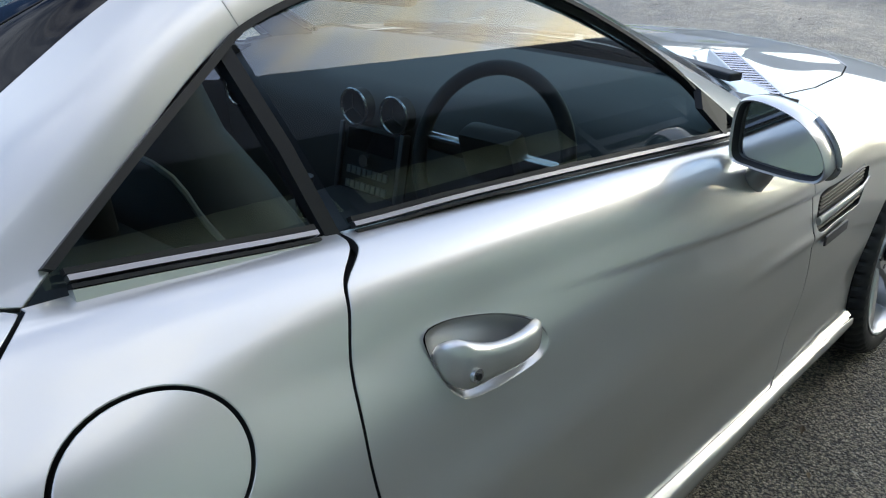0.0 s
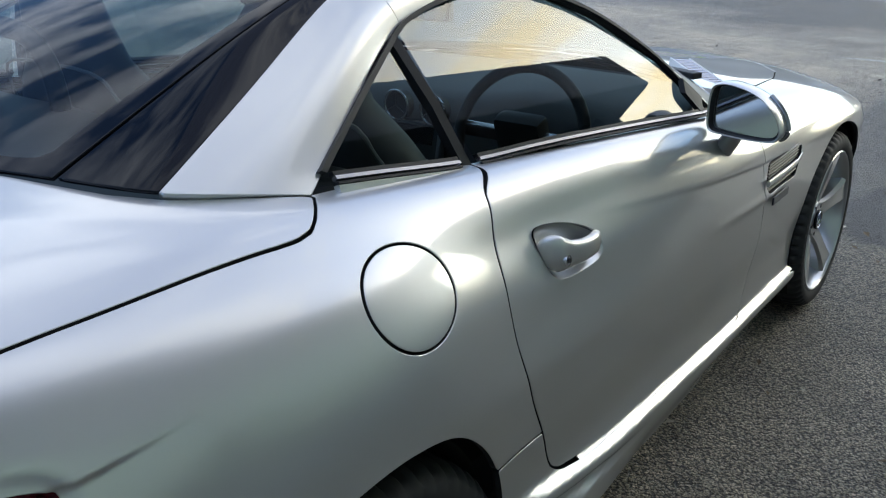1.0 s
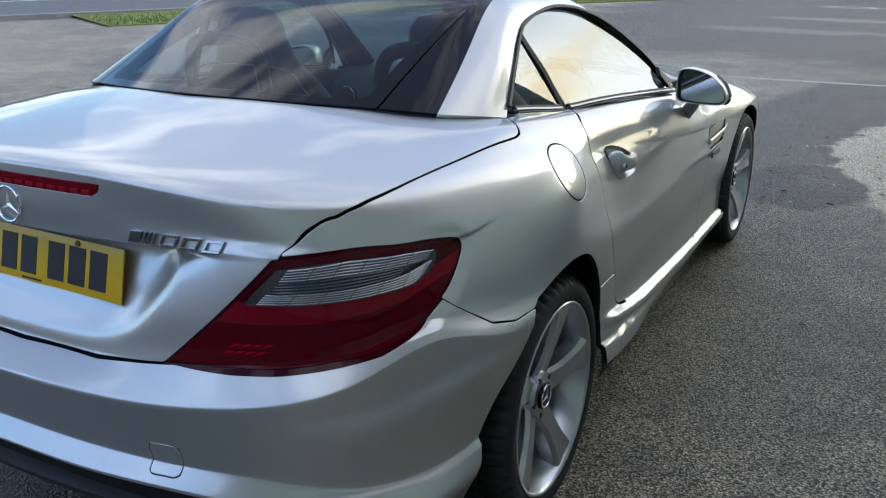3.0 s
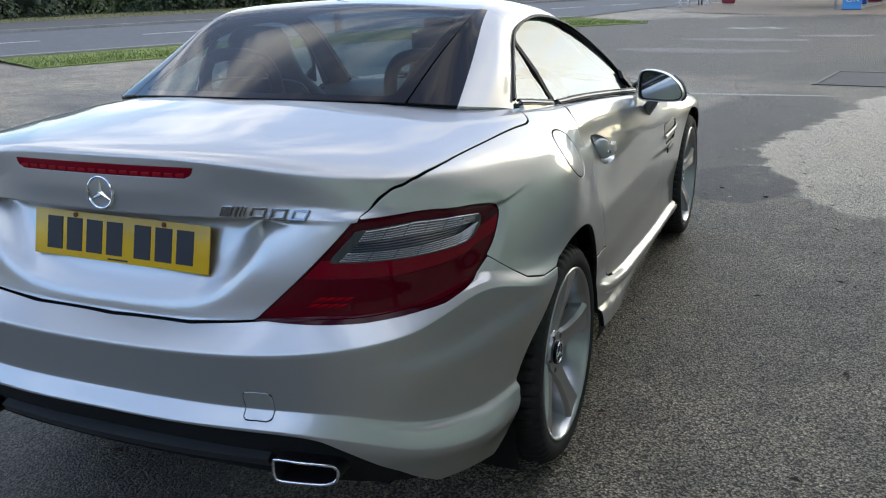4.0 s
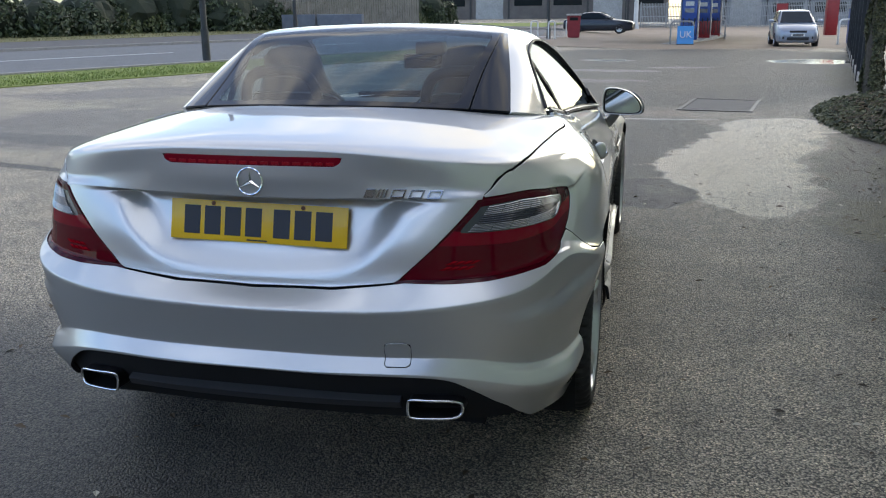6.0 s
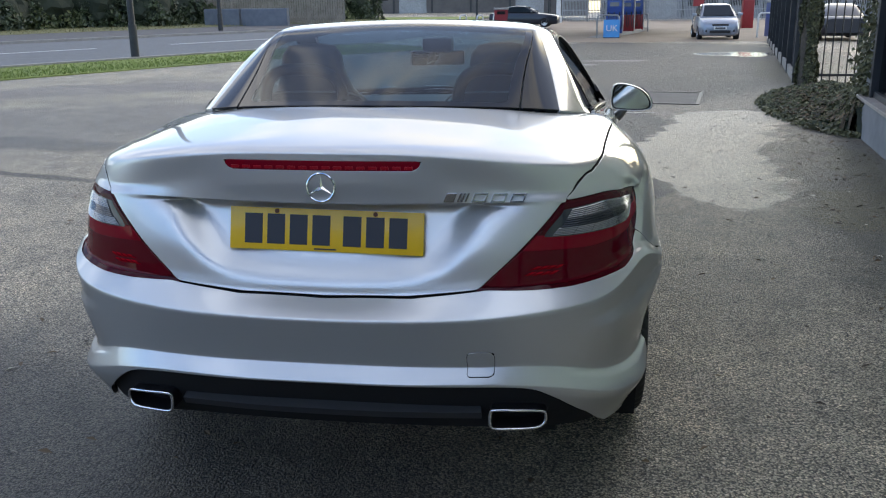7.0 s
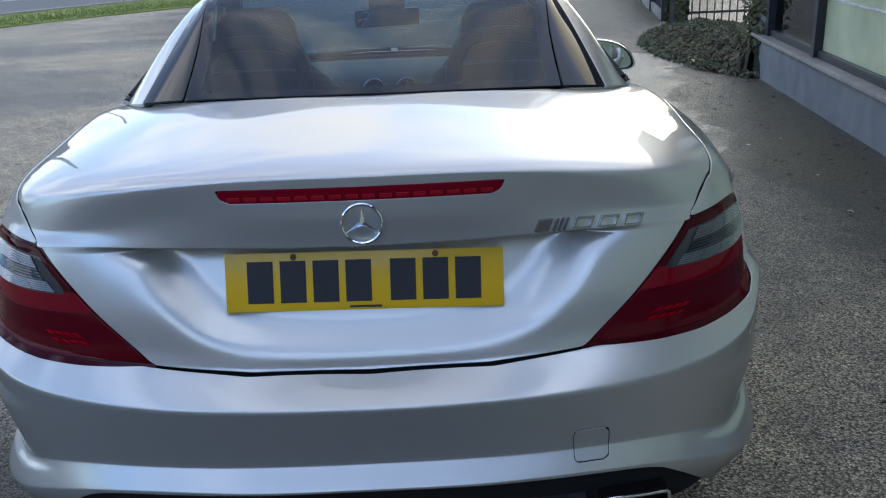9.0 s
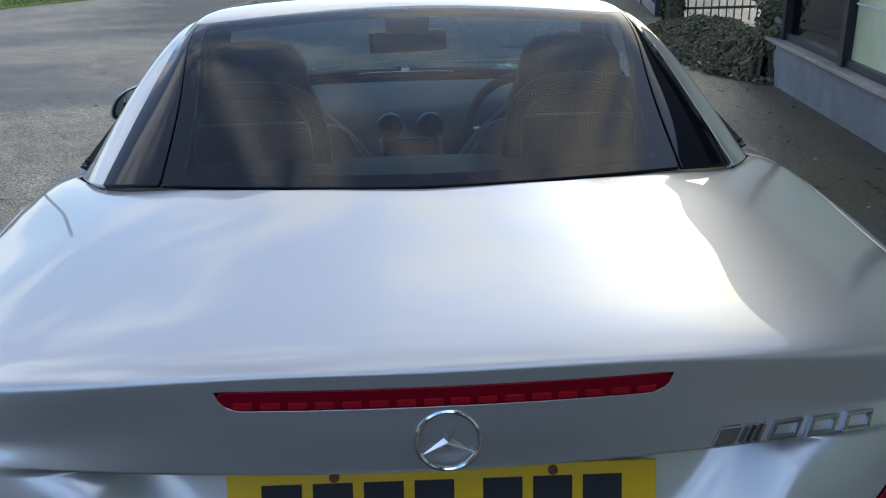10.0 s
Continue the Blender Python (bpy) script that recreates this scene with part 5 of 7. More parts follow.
# ---- exhaust tips ----
for s in (1, -1):
    ring = smooth_ring([(.436, -.140, .384), (.448, -.142, .394), (.50, -.135, .393), (.552, -.120, .389), (.573, -.107, .380), (.578, -.104, .362), (.572, -.106, .346), (.552, -.118, .339), (.50, -.130, .338), (.448, -.140, .340), (.436, -.142, .352)], 5) * (s, 1, 1) + (0, .055, -.024)
    mid = ring.mean(0)
    tip = tube("exhaust_tip", ring, .0042, CHROME, car, "chrome trapezoid exhaust tip", 8, True)
    n = len(ring)
    rows = [ring, mid + (ring - mid) * .93 + (0, .01, 0), mid + (ring - mid) * .9 + (0, .16, 0)]
    out = [mid + (ring - mid) * 1.02 + (0, .003, 0), mid + (ring - mid) * 1.05 + (0, .14, 0)]
    verts = [v for r in rows + out for v in r]
    quads = [(i * n + j, i * n + (j + 1) % n, (i + 1) * n + (j + 1) % n, (i + 1) * n + j) for i in (0, 1, 3) for j in range(n)]
    mesh_object("pipe", verts, quads, CHROME_DARK, tip, auto=50)

# ---- plate, emblem and lettering bars ----
plate = part("number_plate", boxed(-.26, .26, -.002, .002, -.0555, .0555, bevel=.0015), PLATE, car, "yellow rear number plate with black bars", 40)
plate.matrix_world = pose(-.004, .004, .8145, -13, .95, 0)
x = -.219
for k in range(7):
    if k == 4:
        x += .022
    bar = part("character_bar", boxed(x, x + .048, -.0032, -.001, -.0395, .0395, bevel=.0005), PLATE_BLACK, plate)
    x += .061
part("maker_bar", boxed(-.03, .03, -.0030, -.001, -.051, -.047), PLATE_BLACK, plate)
for x in (-.132, .132):
    part("screw", cylinder(bmesh.new(), .006, .004, pose(x, -.003, .047, 90, 0, 0), 12), RUST, plate)
badge(boot_lid, pose(0, rear_y(0, .937) - .002, .938, -4, 0, 0), .036, .0032, CHROME)
emblem = thing("emblem_row", "", "")
for key in ("label", "category"):
    if key in emblem:
        del emblem[key]
emblem.parent = car
LEAN = Matrix(((1, 0, .42, 0), (0, 1, 0, 0), (0, 0, 1, 0), (0, 0, 0, 1)))


def on_lid(x, z):
    """A pose on the lid's rear face at a width and height, turned to the face."""
    turn = math.degrees(math.atan2(rear_y(x + .04, z) - rear_y(x - .04, z), .08))
    tip = math.degrees(math.atan2(rear_y(x, z + .012) - rear_y(x, z - .012), .024))
    return pose(x, rear_y(x, z) - .0035, z, 0, 0, turn) @ pose(0, 0, 0, -tip, 0, 0) @ LEAN


part("slash", boxed(-.013, .013, -.003, .004, -.0115, .0115, bevel=.001, m=on_lid(.328, .9135)), EMBLEM, emblem)
for k in range(3):
    part("slash", boxed(-.0024, .0024, -.003, .004, -.0115, .0115, bevel=.0008, m=on_lid(.351 + .0095 * k, .9135)), EMBLEM, emblem)
for k in range(3):
    bm = bmesh.new()
    for b in ((-.018, .018, .0070, .0115), (-.018, .018, -.0115, -.0070), (-.018, -.0135, -.0070, .0070), (.0135, .018, -.0070, .0070)):
        box(bm, b[0], b[1], -.003, .004, b[2], b[3], .0006)
    bmesh.ops.transform(bm, matrix=on_lid(.402 + .0475 * k, .9125 - .001 * k), verts=bm.verts)
    part("block", bm, EMBLEM, emblem)

# ---- interior ----
def seat(x):
    rows = []
    for z, wid, dep, yc in ((.50, .25, .10, 1.34), (.62, .265, .11, 1.31), (.80, .275, .105, 1.26), (.93, .265, .095, 1.22), (1.00, .215, .085, 1.20), (1.06, .150, .075, 1.185), (1.13, .122, .07, 1.172), (1.19, .112, .062, 1.162), (1.222, .088, .045, 1.16), (1.232, .04, .02, 1.16)):
        for k in range(24):
            a = 2 * math.pi * k / 24
            c, s = math.cos(a), math.sin(a)
            rows.append((x + wid * math.copysign(abs(c) ** .65, c), yc + dep * math.copysign(abs(s) ** .8, s), z))
    n = len(rows) // 24
    f = [(i * 24 + k, i * 24 + (k + 1) % 24, (i + 1) * 24 + (k + 1) % 24, (i + 1) * 24 + k) for i in range(n - 1) for k in range(24)] + [tuple((n - 1) * 24 + k for k in range(24))]
    st = mesh_object("seat", rows, f, LEATHER, car, "dark leather bucket seat")
    part("cushion", boxed(x - .25, x + .25, 1.3, 1.85, .42, .56, bevel=.05), LEATHER, st, smooth=50)
    path = smooth_ring([(x - .262, 1.18, .90), (x - .222, 1.135, .985), (x - .155, 1.115, 1.05), (x + .155, 1.115, 1.05), (x + .222, 1.135, .985), (x + .262, 1.18, .90)], 4, False)
    tube("piping", path, .004, LINING, st, "", 6)


seat(.36)
seat(-.36)
g = np.zeros((9, 30, 3))
for i in range(30):
    x = -.72 + 1.44 * i / 29
    brow = .03 * math.exp(-((x - .36) / .2) ** 2)
    for j, (y, z) in enumerate(((2.02, .45), (2.0, .70), (1.99, .80), (2.03, .862), (2.10, .882), (2.25, .890), (2.42, .892), (2.58, .890), (2.70, .86))):
        g[j, i] = (x, y + .06 * (x / .72) ** 2 * (1 if j < 5 else -1.5), z + brow * (1 if 2 < j < 7 else 0))
q = grid_patch(g, np.zeros((9, 30, 2)))
dash = panel("dashboard", Patch(q.p, -q.n, q.w, [f[::-1] for f in q.faces]), LEATHER_LIGHT, car, "dark dashboard with pale top", .01)
for x, zv in ((-.58, .80), (-.065, .848), (.065, .848), (.58, .80)):
    yv = 1.995 + .06 * (x / .72) ** 2
    part("air_vent", cylinder(bmesh.new(), .041, .03, pose(x, yv - .012, zv, 90, 0, 0), 28), BLACK_SATIN, dash, smooth=40)
    tube("vent_ring", [(x + .042 * math.cos(a), yv - .028, zv + .042 * math.sin(a)) for a in np.linspace(0, 2 * math.pi, 28, endpoint=False)], .004, CHROME_SATIN, dash, "", 6, True)
    for a in (90, 210, 330):
        part("vent_vane", boxed(0, .034, -.002, .002, -.0015, .0015, m=pose(x, yv - .029, zv, 0, -a, 0)), CHROME_SATIN, dash)
stack = part("centre_stack", boxed(-.095, .095, -.02, .02, -.115, .105, bevel=.012, m=pose(0, 1.962, .705, -12, 0, 0)), BLACK_SATIN, car, "black centre stack with pale trim", 40)
for x in (-.098, .098):
    part("stack_trim", boxed(x - .006, x + .006, -.026, .0, -.115, .105, bevel=.003, m=pose(0, 1.962, .705, -12, 0, 0)), BELT_METAL, stack)
part("display", boxed(-.075, .075, -.0225, -.018, .045, .095, m=pose(0, 1.962, .705, -12, 0, 0)), BLACK_GLASS, stack)
for j in range(2):
    for k in range(8):
        part("button", boxed(-.066 + .0172 * k, -.053 + .0172 * k, -.025, -.018, -.012 - .034 * j, .006 - .034 * j, bevel=.001, m=pose(0, 1.962, .705, -12, 0, 0)), LINING, stack)
part("knob", cylinder(bmesh.new(), .014, .02, pose(0, 1.962, .705, -12, 0, 0) @ pose(0, -.03, .028, 90, 0, 0), 20), CHROME_SATIN, stack, smooth=40)
ring = [Vector((.37, 1.93, .825)) + Vector((.185 * math.cos(a), .06 * math.sin(a), .172 * math.sin(a))) for a in np.linspace(0, 2 * math.pi, 48, endpoint=False)]
steer = tube("steering_wheel", [tuple(v) for v in ring], .016, BLACK_SATIN, car, "black leather steering wheel", 10, True)
part("boss", boxed(-.07, .07, -.03, .03, -.06, .06, bevel=.02, m=pose(.37, 1.95, .825, 20, 0, 0)), BLACK_SATIN, steer, smooth=50)
for a in (0, 180, 270):
    part("spoke", boxed(.03, .18, -.01, .01, -.02, .02, bevel=.006, m=pose(.37, 1.945, .825, 20, 0, 0) @ pose(0, 0, 0, 0, -a, 0)), CHROME_SATIN, steer)
console = part("centre_console", boxed(-.12, .12, 1.1, 2.05, .40, .66, bevel=.03), LEATHER, car, smooth=50)
part("gear_lever", cylinder(bmesh.new(), .018, .10, pose(0, 1.75, .70), 16, .024), BLACK_SATIN, console, smooth=50)
part("rear_shelf", boxed(-.66, .66, .62, 1.08, .93, .985, bevel=.02), LEATHER, car, smooth=50)
part("bulkhead", boxed(-.70, .70, 1.06, 1.10, .25, .96, bevel=.01), BLACK_MATT, car)
for x in (-.36, .36):
    path = smooth_ring([(x - .15, 1.04, .96), (x - .14, 1.03, 1.08), (x - .08, 1.02, 1.14), (x + .08, 1.02, 1.14), (x + .14, 1.03, 1.08), (x + .15, 1.04, .96)], 5, False)
    tube("roll_hoop", path, .022, BLACK_SATIN, car, "", 10)
mirror = part("interior_mirror", boxed(-.125, .125, -.02, .02, -.034, .034, bevel=.015, m=pose(0, 1.957, 1.124, 0, 0, 12)), BLACK_SATIN, car, "black interior mirror on the windscreen", 50)
part("mirror_glass", boxed(-.115, .115, -.0225, -.018, -.028, .028, m=pose(0, 1.957, 1.124, 0, 0, 12)), MIRROR, mirror)
part("sensor_pod", boxed(-.07, .07, 1.93, 2.02, 1.145, 1.215, bevel=.02), BLACK_SATIN, mirror, smooth=50)
for s, d in zip((1, -1), doors):
    lo = np.array([(.735, 1.12, .40), (.74, 1.7, .40), (.74, 2.4, .40)]) * (s, 1, 1)
    hi = np.array([(.672, 1.12, .955), (.71, 1.7, .925), (.74, 2.4, .87)]) * (s, 1, 1)
    strip("door_card", lo, hi, 0, .03, LEATHER, d)
part("cockpit_floor", boxed(-.74, .74, 1.06, 2.7, .27, .30), BLACK_MATT, car)
for s in (1, -1):
    part("wiper_cowl", boxed(-.02, .02, -.3, .3, -.01, .01, bevel=.006, m=pose(.3 * s, 2.70, .905, 0, 0, 68 * s)), BLACK_SATIN, car)

# ---- the ground: one sheet that falls away ahead of the car ----
def ground_z(x, y):
    s = .008 + .010 * float(smoothstep(-8, 0, np.array(float(x))))
    d = max(0.0, y - 3.0)
    return -s * d * d / (d + 2.0)


def lay(xs, ys, lift=0.0):
    v = [(x, y, ground_z(x, y) + lift) for y in ys for x in xs]
    n = len(xs)
    return v, [(j * n + i, j * n + i + 1, (j + 1) * n + i + 1, (j + 1) * n + i) for j in range(len(ys) - 1) for i in range(n - 1)]


xs = [-400, -200, -120] + list(np.arange(-80, 41, 2.5)) + [60, 120, 250, 400]
ys = [-400, -100, -30, -10, 0, 3] + list(np.arange(4, 20, 1.0)) + list(np.arange(20, 121, 4.0)) + [180, 300, 500]
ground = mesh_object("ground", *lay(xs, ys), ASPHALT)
tagged(ground, "worn grey asphalt yard with damp patches and painted shade", "ground", kind="structure")

# road, kerbs and verges, in the road's own frame
ROAD_O, ROAD_D, ROAD_N = np.array((-12.1, 16.4)), np.array((.447, .894)), np.array((-.894, .447))


def road_point(s, o, lift=0.0):
    x, y = ROAD_O + ROAD_D * s + ROAD_N * o
    return (x, y, ground_z(x, y) + lift)


def road_strip(name, o0, o1, lift0, lift1, mat, s0=-40, s1=42, label="", category="", n=60, thick=0.0, near=False):
    v, f = [], []
    m = 7
    for i in range(n + 1):
        s = s0 + (s1 - s0) * i / n
        if near:
            # the near edge splays away where the forecourt opens
            o0 = float(np.interp(s, [-40, 12, 27, 39, 60], [0, 0, 5.45, 12.5, 13.0]))
        row = [(o0, lift0 - thick)] if thick else []
        row += [(o0 + (o1 - o0) * k / (m - 1), lift0 + (lift1 - lift0) * k / (m - 1)) for k in range(m)]
        row += [(o1, lift1 - thick)] if thick else []
        v += [road_point(s, o, l) for o, l in row]
        w = len(row)
    f = [(i * w + k, i * w + k + 1, (i + 1) * w + k + 1, (i + 1) * w + k) for i in range(n) for k in range(w - 1)]
    return tagged(mesh_object(name, v, [q[::-1] for q in f], mat, auto=30), label, category, kind="structure")


road_strip("road", 0.0, 13.4, .012, .012, ROAD, s1=42, near=True, label="smooth blue-grey road beyond the verge", category="road")
road_strip("verge", -2.9, -.25, .02, .06, TURF, s0=-5, s1=13, label="narrow mown grass verge along the road", category="verge", thick=.04)
road_strip("kerb", -.25, 0.0, .10, .10, KERB, s0=-8, s1=13, label="low concrete kerb edging the verge", category="kerb", thick=.12)
road_strip("kerb", 13.4, 13.7, .11, .11, KERB, label="pale concrete kerb on the far side", category="kerb", thick=.12)
road_strip("pavement", 13.7, 21.7, .10, .10, PAVING, label="dark tarmac footpath across the road", category="pavement", thick=.05)
road_strip("verge", 21.7, 34, .11, .25, TURF_DRY, label="rough grass strip below the hedge", category="verge", thick=.05)
for k in range(7):
    s = -26 + k * 9.0
    a = [road_point(s + d, o, .018) for d, o in ((0, 6.62), (6.0, 6.62), (6.0, 6.78), (0, 6.78))]
    tagged(mesh_object("lane_mark", a + [(x, y, z - .01) for x, y, z in a], [(0, 1, 2, 3), (0, 4, 5, 1), (1, 5, 6, 2), (2, 6, 7, 3), (3, 7, 4, 0)], WHITE_PAINT, smooth=False), "worn white dash painted on the road", "road marking", "lane dashes", "structure")


# ---- leaves: folded quads, thousands in one mesh ----
def leaves(name, at, normals, size, mat, label, category, seed=0, parent=None, long=1.3):
    rng = np.random.default_rng(seed)
    n = len(at)
    at, nr = np.array(at, float), np.array(normals, float) + rng.normal(0, .55, (n, 3))
    nr /= np.linalg.norm(nr, axis=1, keepdims=True)
    a = np.cross(nr, rng.normal(0, 1, (n, 3)))
    a /= np.linalg.norm(a, axis=1, keepdims=True) + 1e-9
    b = np.cross(nr, a)
    s = (size * rng.uniform(.6, 1.35, n))[:, None]
    v = np.stack([at - a * s * long * .5, at + b * s * .42 + nr * s * .14, at + a * s * long * .5 - nr * s * .1, at - b * s * .42 + nr * s * .14], 1).reshape(-1, 3)
    f = [(4 * i, 4 * i + 1, 4 * i + 2, 4 * i + 3) for i in range(n)]
    ob = mesh_object(name, v, f, mat, parent, smooth=False)
    return tagged(ob, label, category, kind="stuff") if parent is None else ob


def blades(name, at, height, mat, label, category, seed=0):
    rng = np.random.default_rng(seed)
    at = np.array(at, float)
    n = len(at)
    h = height * rng.uniform(.5, 1.3, n)
    d = rng.uniform(0, 2 * math.pi, n)
    w = np.stack([np.cos(d), np.sin(d), np.zeros(n)], 1) * .012
    lean = np.stack([rng.normal(0, .4, n) * h, rng.normal(0, .4, n) * h, h], 1)
    v = np.stack([at - w, at + w, at + lean], 1).reshape(-1, 3)
    return tagged(mesh_object(name, v, [(3 * i, 3 * i + 1, 3 * i + 2) for i in range(n)], mat, smooth=False), label, category, kind="stuff")


rng = np.random.default_rng(5)
blades("verge_grass", [road_point(rng.uniform(-5, 13), rng.uniform(-2.95, -.2), .03) for _ in range(14000)], .055, GRASS, "short green grass on the verge", "grass", 3)
blades("verge_grass", [road_point(rng.uniform(-20, 41), rng.uniform(21.6, 27), .12) for _ in range(6000)], .14, GRASS_DRY, "patchy dry grass below the hedge", "grass", 4)

# near-black green that paints the shade deep inside the foliage
SHADE_LEAF = textured("leaf_shade", (.008, .014, .007), (.02, .03, .012), 9.0, .8, .6)


# hedge of shrubs: a run of separate bushes, each with stems and a leafy crown
def shrub(s, o, radius, height, mat, seed):
    r = np.random.default_rng(seed)
    x, y, z = road_point(s, o, .1)
    bush = thing("hedge_shrub", "dense dark green evergreen hedge shrub", "shrub", "roadside hedge")
    for k in range(4):
        a = r.uniform(0, 6.28)
        tube("stem", [(x, y, z), (x + .3 * math.cos(a), y + .3 * math.sin(a), z + height * .4), (x + .8 * radius * .6 * math.cos(a), y + .6 * radius * math.sin(a), z + height * .8)], [.07, .05, .02], BARK, bush, "", 6)
    n = 2800
    u = r.normal(0, 1, (n, 3))
    u /= np.linalg.norm(u, axis=1, keepdims=True)
    u[:, 2] = np.abs(u[:, 2] * .9) - .12
    lump = 1 + .18 * np.sin(u[:, 0] * 5 + seed) + .16 * np.sin(u[:, 1] * 6 + seed * 2) + .12 * np.sin(u[:, 2] * 9 + seed)
    q = np.stack([x + u[:, 0] * radius * lump, y + u[:, 1] * radius * lump, z + .15 + u[:, 2] * height * lump], 1) + r.normal(0, .1, (n, 3))
    leaves("crown", q, u, .21, mat, "", "", seed, bush)
    # the dark core stands in for shade between the leaves
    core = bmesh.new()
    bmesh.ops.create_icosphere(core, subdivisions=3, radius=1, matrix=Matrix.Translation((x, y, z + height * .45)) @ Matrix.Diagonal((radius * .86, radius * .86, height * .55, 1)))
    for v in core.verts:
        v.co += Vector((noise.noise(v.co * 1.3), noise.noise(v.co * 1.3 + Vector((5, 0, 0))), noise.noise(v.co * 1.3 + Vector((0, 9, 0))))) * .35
    part("shade_core", core, SHADE_LEAF, bush)


for k in range(22):
    shrub(-16 + k * 2.9, 28.2 + .7 * math.sin(k * 1.7), 1.9 + .3 * math.sin(k * 2.3), 2.6 + .5 * math.sin(k * 1.1), LEAF_DARK if k % 4 else LEAF, 20 + k)

# ---- the showroom: plinth, dark mullions, large panes, flat roof ----
WALL_O, WALL_A, WALL_IN = np.array((3.536, 7.60)), np.array((-.1338, -.9910)), np.array((.9910, -.1338))


def wall_box(a0, a1, d0, d1, z0, z1, bevel=.0):
    """A box along the wall: a from the far corner towards the camera, d into the building."""
    m = Matrix(((WALL_A[0], WALL_IN[0], 0, WALL_O[0]), (WALL_A[1], WALL_IN[1], 0, WALL_O[1]), (0, 0, 1, 0), (0, 0, 0, 1)))
    return boxed(a0, a1, d0, d1, z0, z1, bevel=bevel, m=m)


WALL_LEN, SILL = 20.0, .37
tagged(part("wall_plinth", wall_box(0, WALL_LEN, 0, .35, -.15, SILL - .05, .012), CONCRETE), "grey painted concrete plinth with peeling foot", "wall", kind="structure")
tagged(part("window_ledge", wall_box(-.02, WALL_LEN, -.03, .30, SILL - .048, SILL - .012, .006), LEDGE_METAL), "pale metal window ledge with rusty joint", "ledge", kind="structure")
tagged(part("wall_corner", wall_box(-.03, .30, .05, .45, SILL - .01, 2.78, .01), CONCRETE), "grey end pier of the showroom", "wall", kind="structure")
tagged(part("fascia", wall_box(-.35, WALL_LEN, -.32, .5, 2.78, 3.38, .02), FASCIA), "dark fascia above the showroom windows", "fascia", kind="structure")
tagged(part("showroom_roof", wall_box(-.35, WALL_LEN, .5, 4.2, 3.0, 3.3), FASCIA), "flat dark showroom roof", "roof", kind="structure")
tagged(part("wall_back", wall_box(.25, WALL_LEN - .25, 3.7, 3.95, -.15, .75), CONCRETE), "plain grey rear wall below a glazed strip", "wall", kind="structure")
tagged(part("wall_end", wall_box(0, .25, .45, 3.95, -.15, 3.0), CONCRETE), "plain grey end wall", "wall", kind="structure")
tagged(part("wall_end", wall_box(WALL_LEN - .25, WALL_LEN, .35, 3.95, -.15, 3.0), CONCRETE), "plain grey end wall", "wall", kind="structure")
tagged(part("showroom_floor", wall_box(.25, WALL_LEN - .25, .35, 3.7, -.1, .3), KERB), "pale concrete showroom floor", "floor", kind="structure")
MULLIONS = [.30, 1.87, 4.2, 6.65, 9.1, 11.55, 14.0, 16.45, 18.9]
for i, a in enumerate(MULLIONS):
    tagged(part("mullion", wall_box(a - .05, a + .05, .04, .20, SILL - .01, 2.78, .006), FRAME_DARK), "dark metal window mullion", "mullion", "showroom mullions", "structure")
    tagged(part("mullion", wall_box(a - .06, a + .06, 3.74, 3.90, .75, 3.0, .006), FRAME_DARK), "dark metal mullion of the rear glazing", "mullion", "rear mullions", "structure")
for i, (a, b) in enumerate(zip(MULLIONS[:-1], MULLIONS[1:])):
    w = tagged(part("window_%d" % (i + 1), wall_box(a + .05, b - .05, .07, .17, SILL - .01, SILL + .05, .004), FRAME_DARK), "large fixed showroom window in a dark frame", "window", kind="structure")
    whited = i >= 1
    p = part("pane", wall_box(a + .05, b - .05, .11, .12, SILL + .05, 2.78), WHITED if whited else SHOP_GLASS, w, "whitewashed glass pane" if whited else "")
    p.visible_shadow = whited
    part("transom", wall_box(a + .05, b - .05, .06, .18, 2.44, 2.52, .004), FRAME_DARK, w)
    if whited:
        for k in range(3):
            part("glazing_bar", wall_box(a + .05, b - .05, .095, .108, SILL + .45 + k * .42, SILL + .465 + k * .42), WHITE_PAINT, w)

# ---- ivy over the corner, railings and boarded fence ----
rng = np.random.default_rng(9)
outline = np.array([(3.50, 7.25), (3.22, 8.1), (3.12, 9.2), (3.22, 10.6), (3.65, 12.0), (4.3, 13.2), (5.2, 13.2), (4.6, 10.5), (4.0, 7.5)])
inside = polygon_field(outline)
grid_x, grid_y = np.linspace(2.8, 5.4, 44), np.linspace(7.0, 13.6, 88)
hv, low = [], []


def mound_height(x, y, d):
    if d <= 0:
        return -.03
    wall_side = max(0.0, 1 - abs(x - (2.55 + .135 * y) - .25) / .5) * max(0.0, 1 - max(0, y - 7.6) / 1.8)
    return float(.15 * smoothstep(0, .8, np.array(d)) + .08 * noise.noise((x * 2.3, y * 2.3, 0)) * min(1, d * 4)) + .75 * wall_side


n = len(grid_x)
spots = np.array([(x, y) for y in grid_y for x in grid_x])
depth_in = inside(spots)
for (x, y), d in zip(spots, depth_in):
    hv.append((x, y, ground_z(x, y) + mound_height(x, y, d)))
faces = [(j * n + i, j * n + i + 1, (j + 1) * n + i + 1, (j + 1) * n + i) for j in range(len(grid_y) - 1) for i in range(n - 1) if depth_in[j * n + i] > -.05]
ivy = thing("ivy", "dense green ivy sprawling over ground and railings", "ivy")
# dark mound, its colour standing for shade beneath the ivy leaves
mesh_object("undergrowth_shade", hv, faces, SHADE_LEAF, ivy)
at, up = [], []
tries = np.stack([rng.uniform(2.9, 5.3, 52000), rng.uniform(7.2, 13.4, 52000)], 1)
deep = inside(tries)
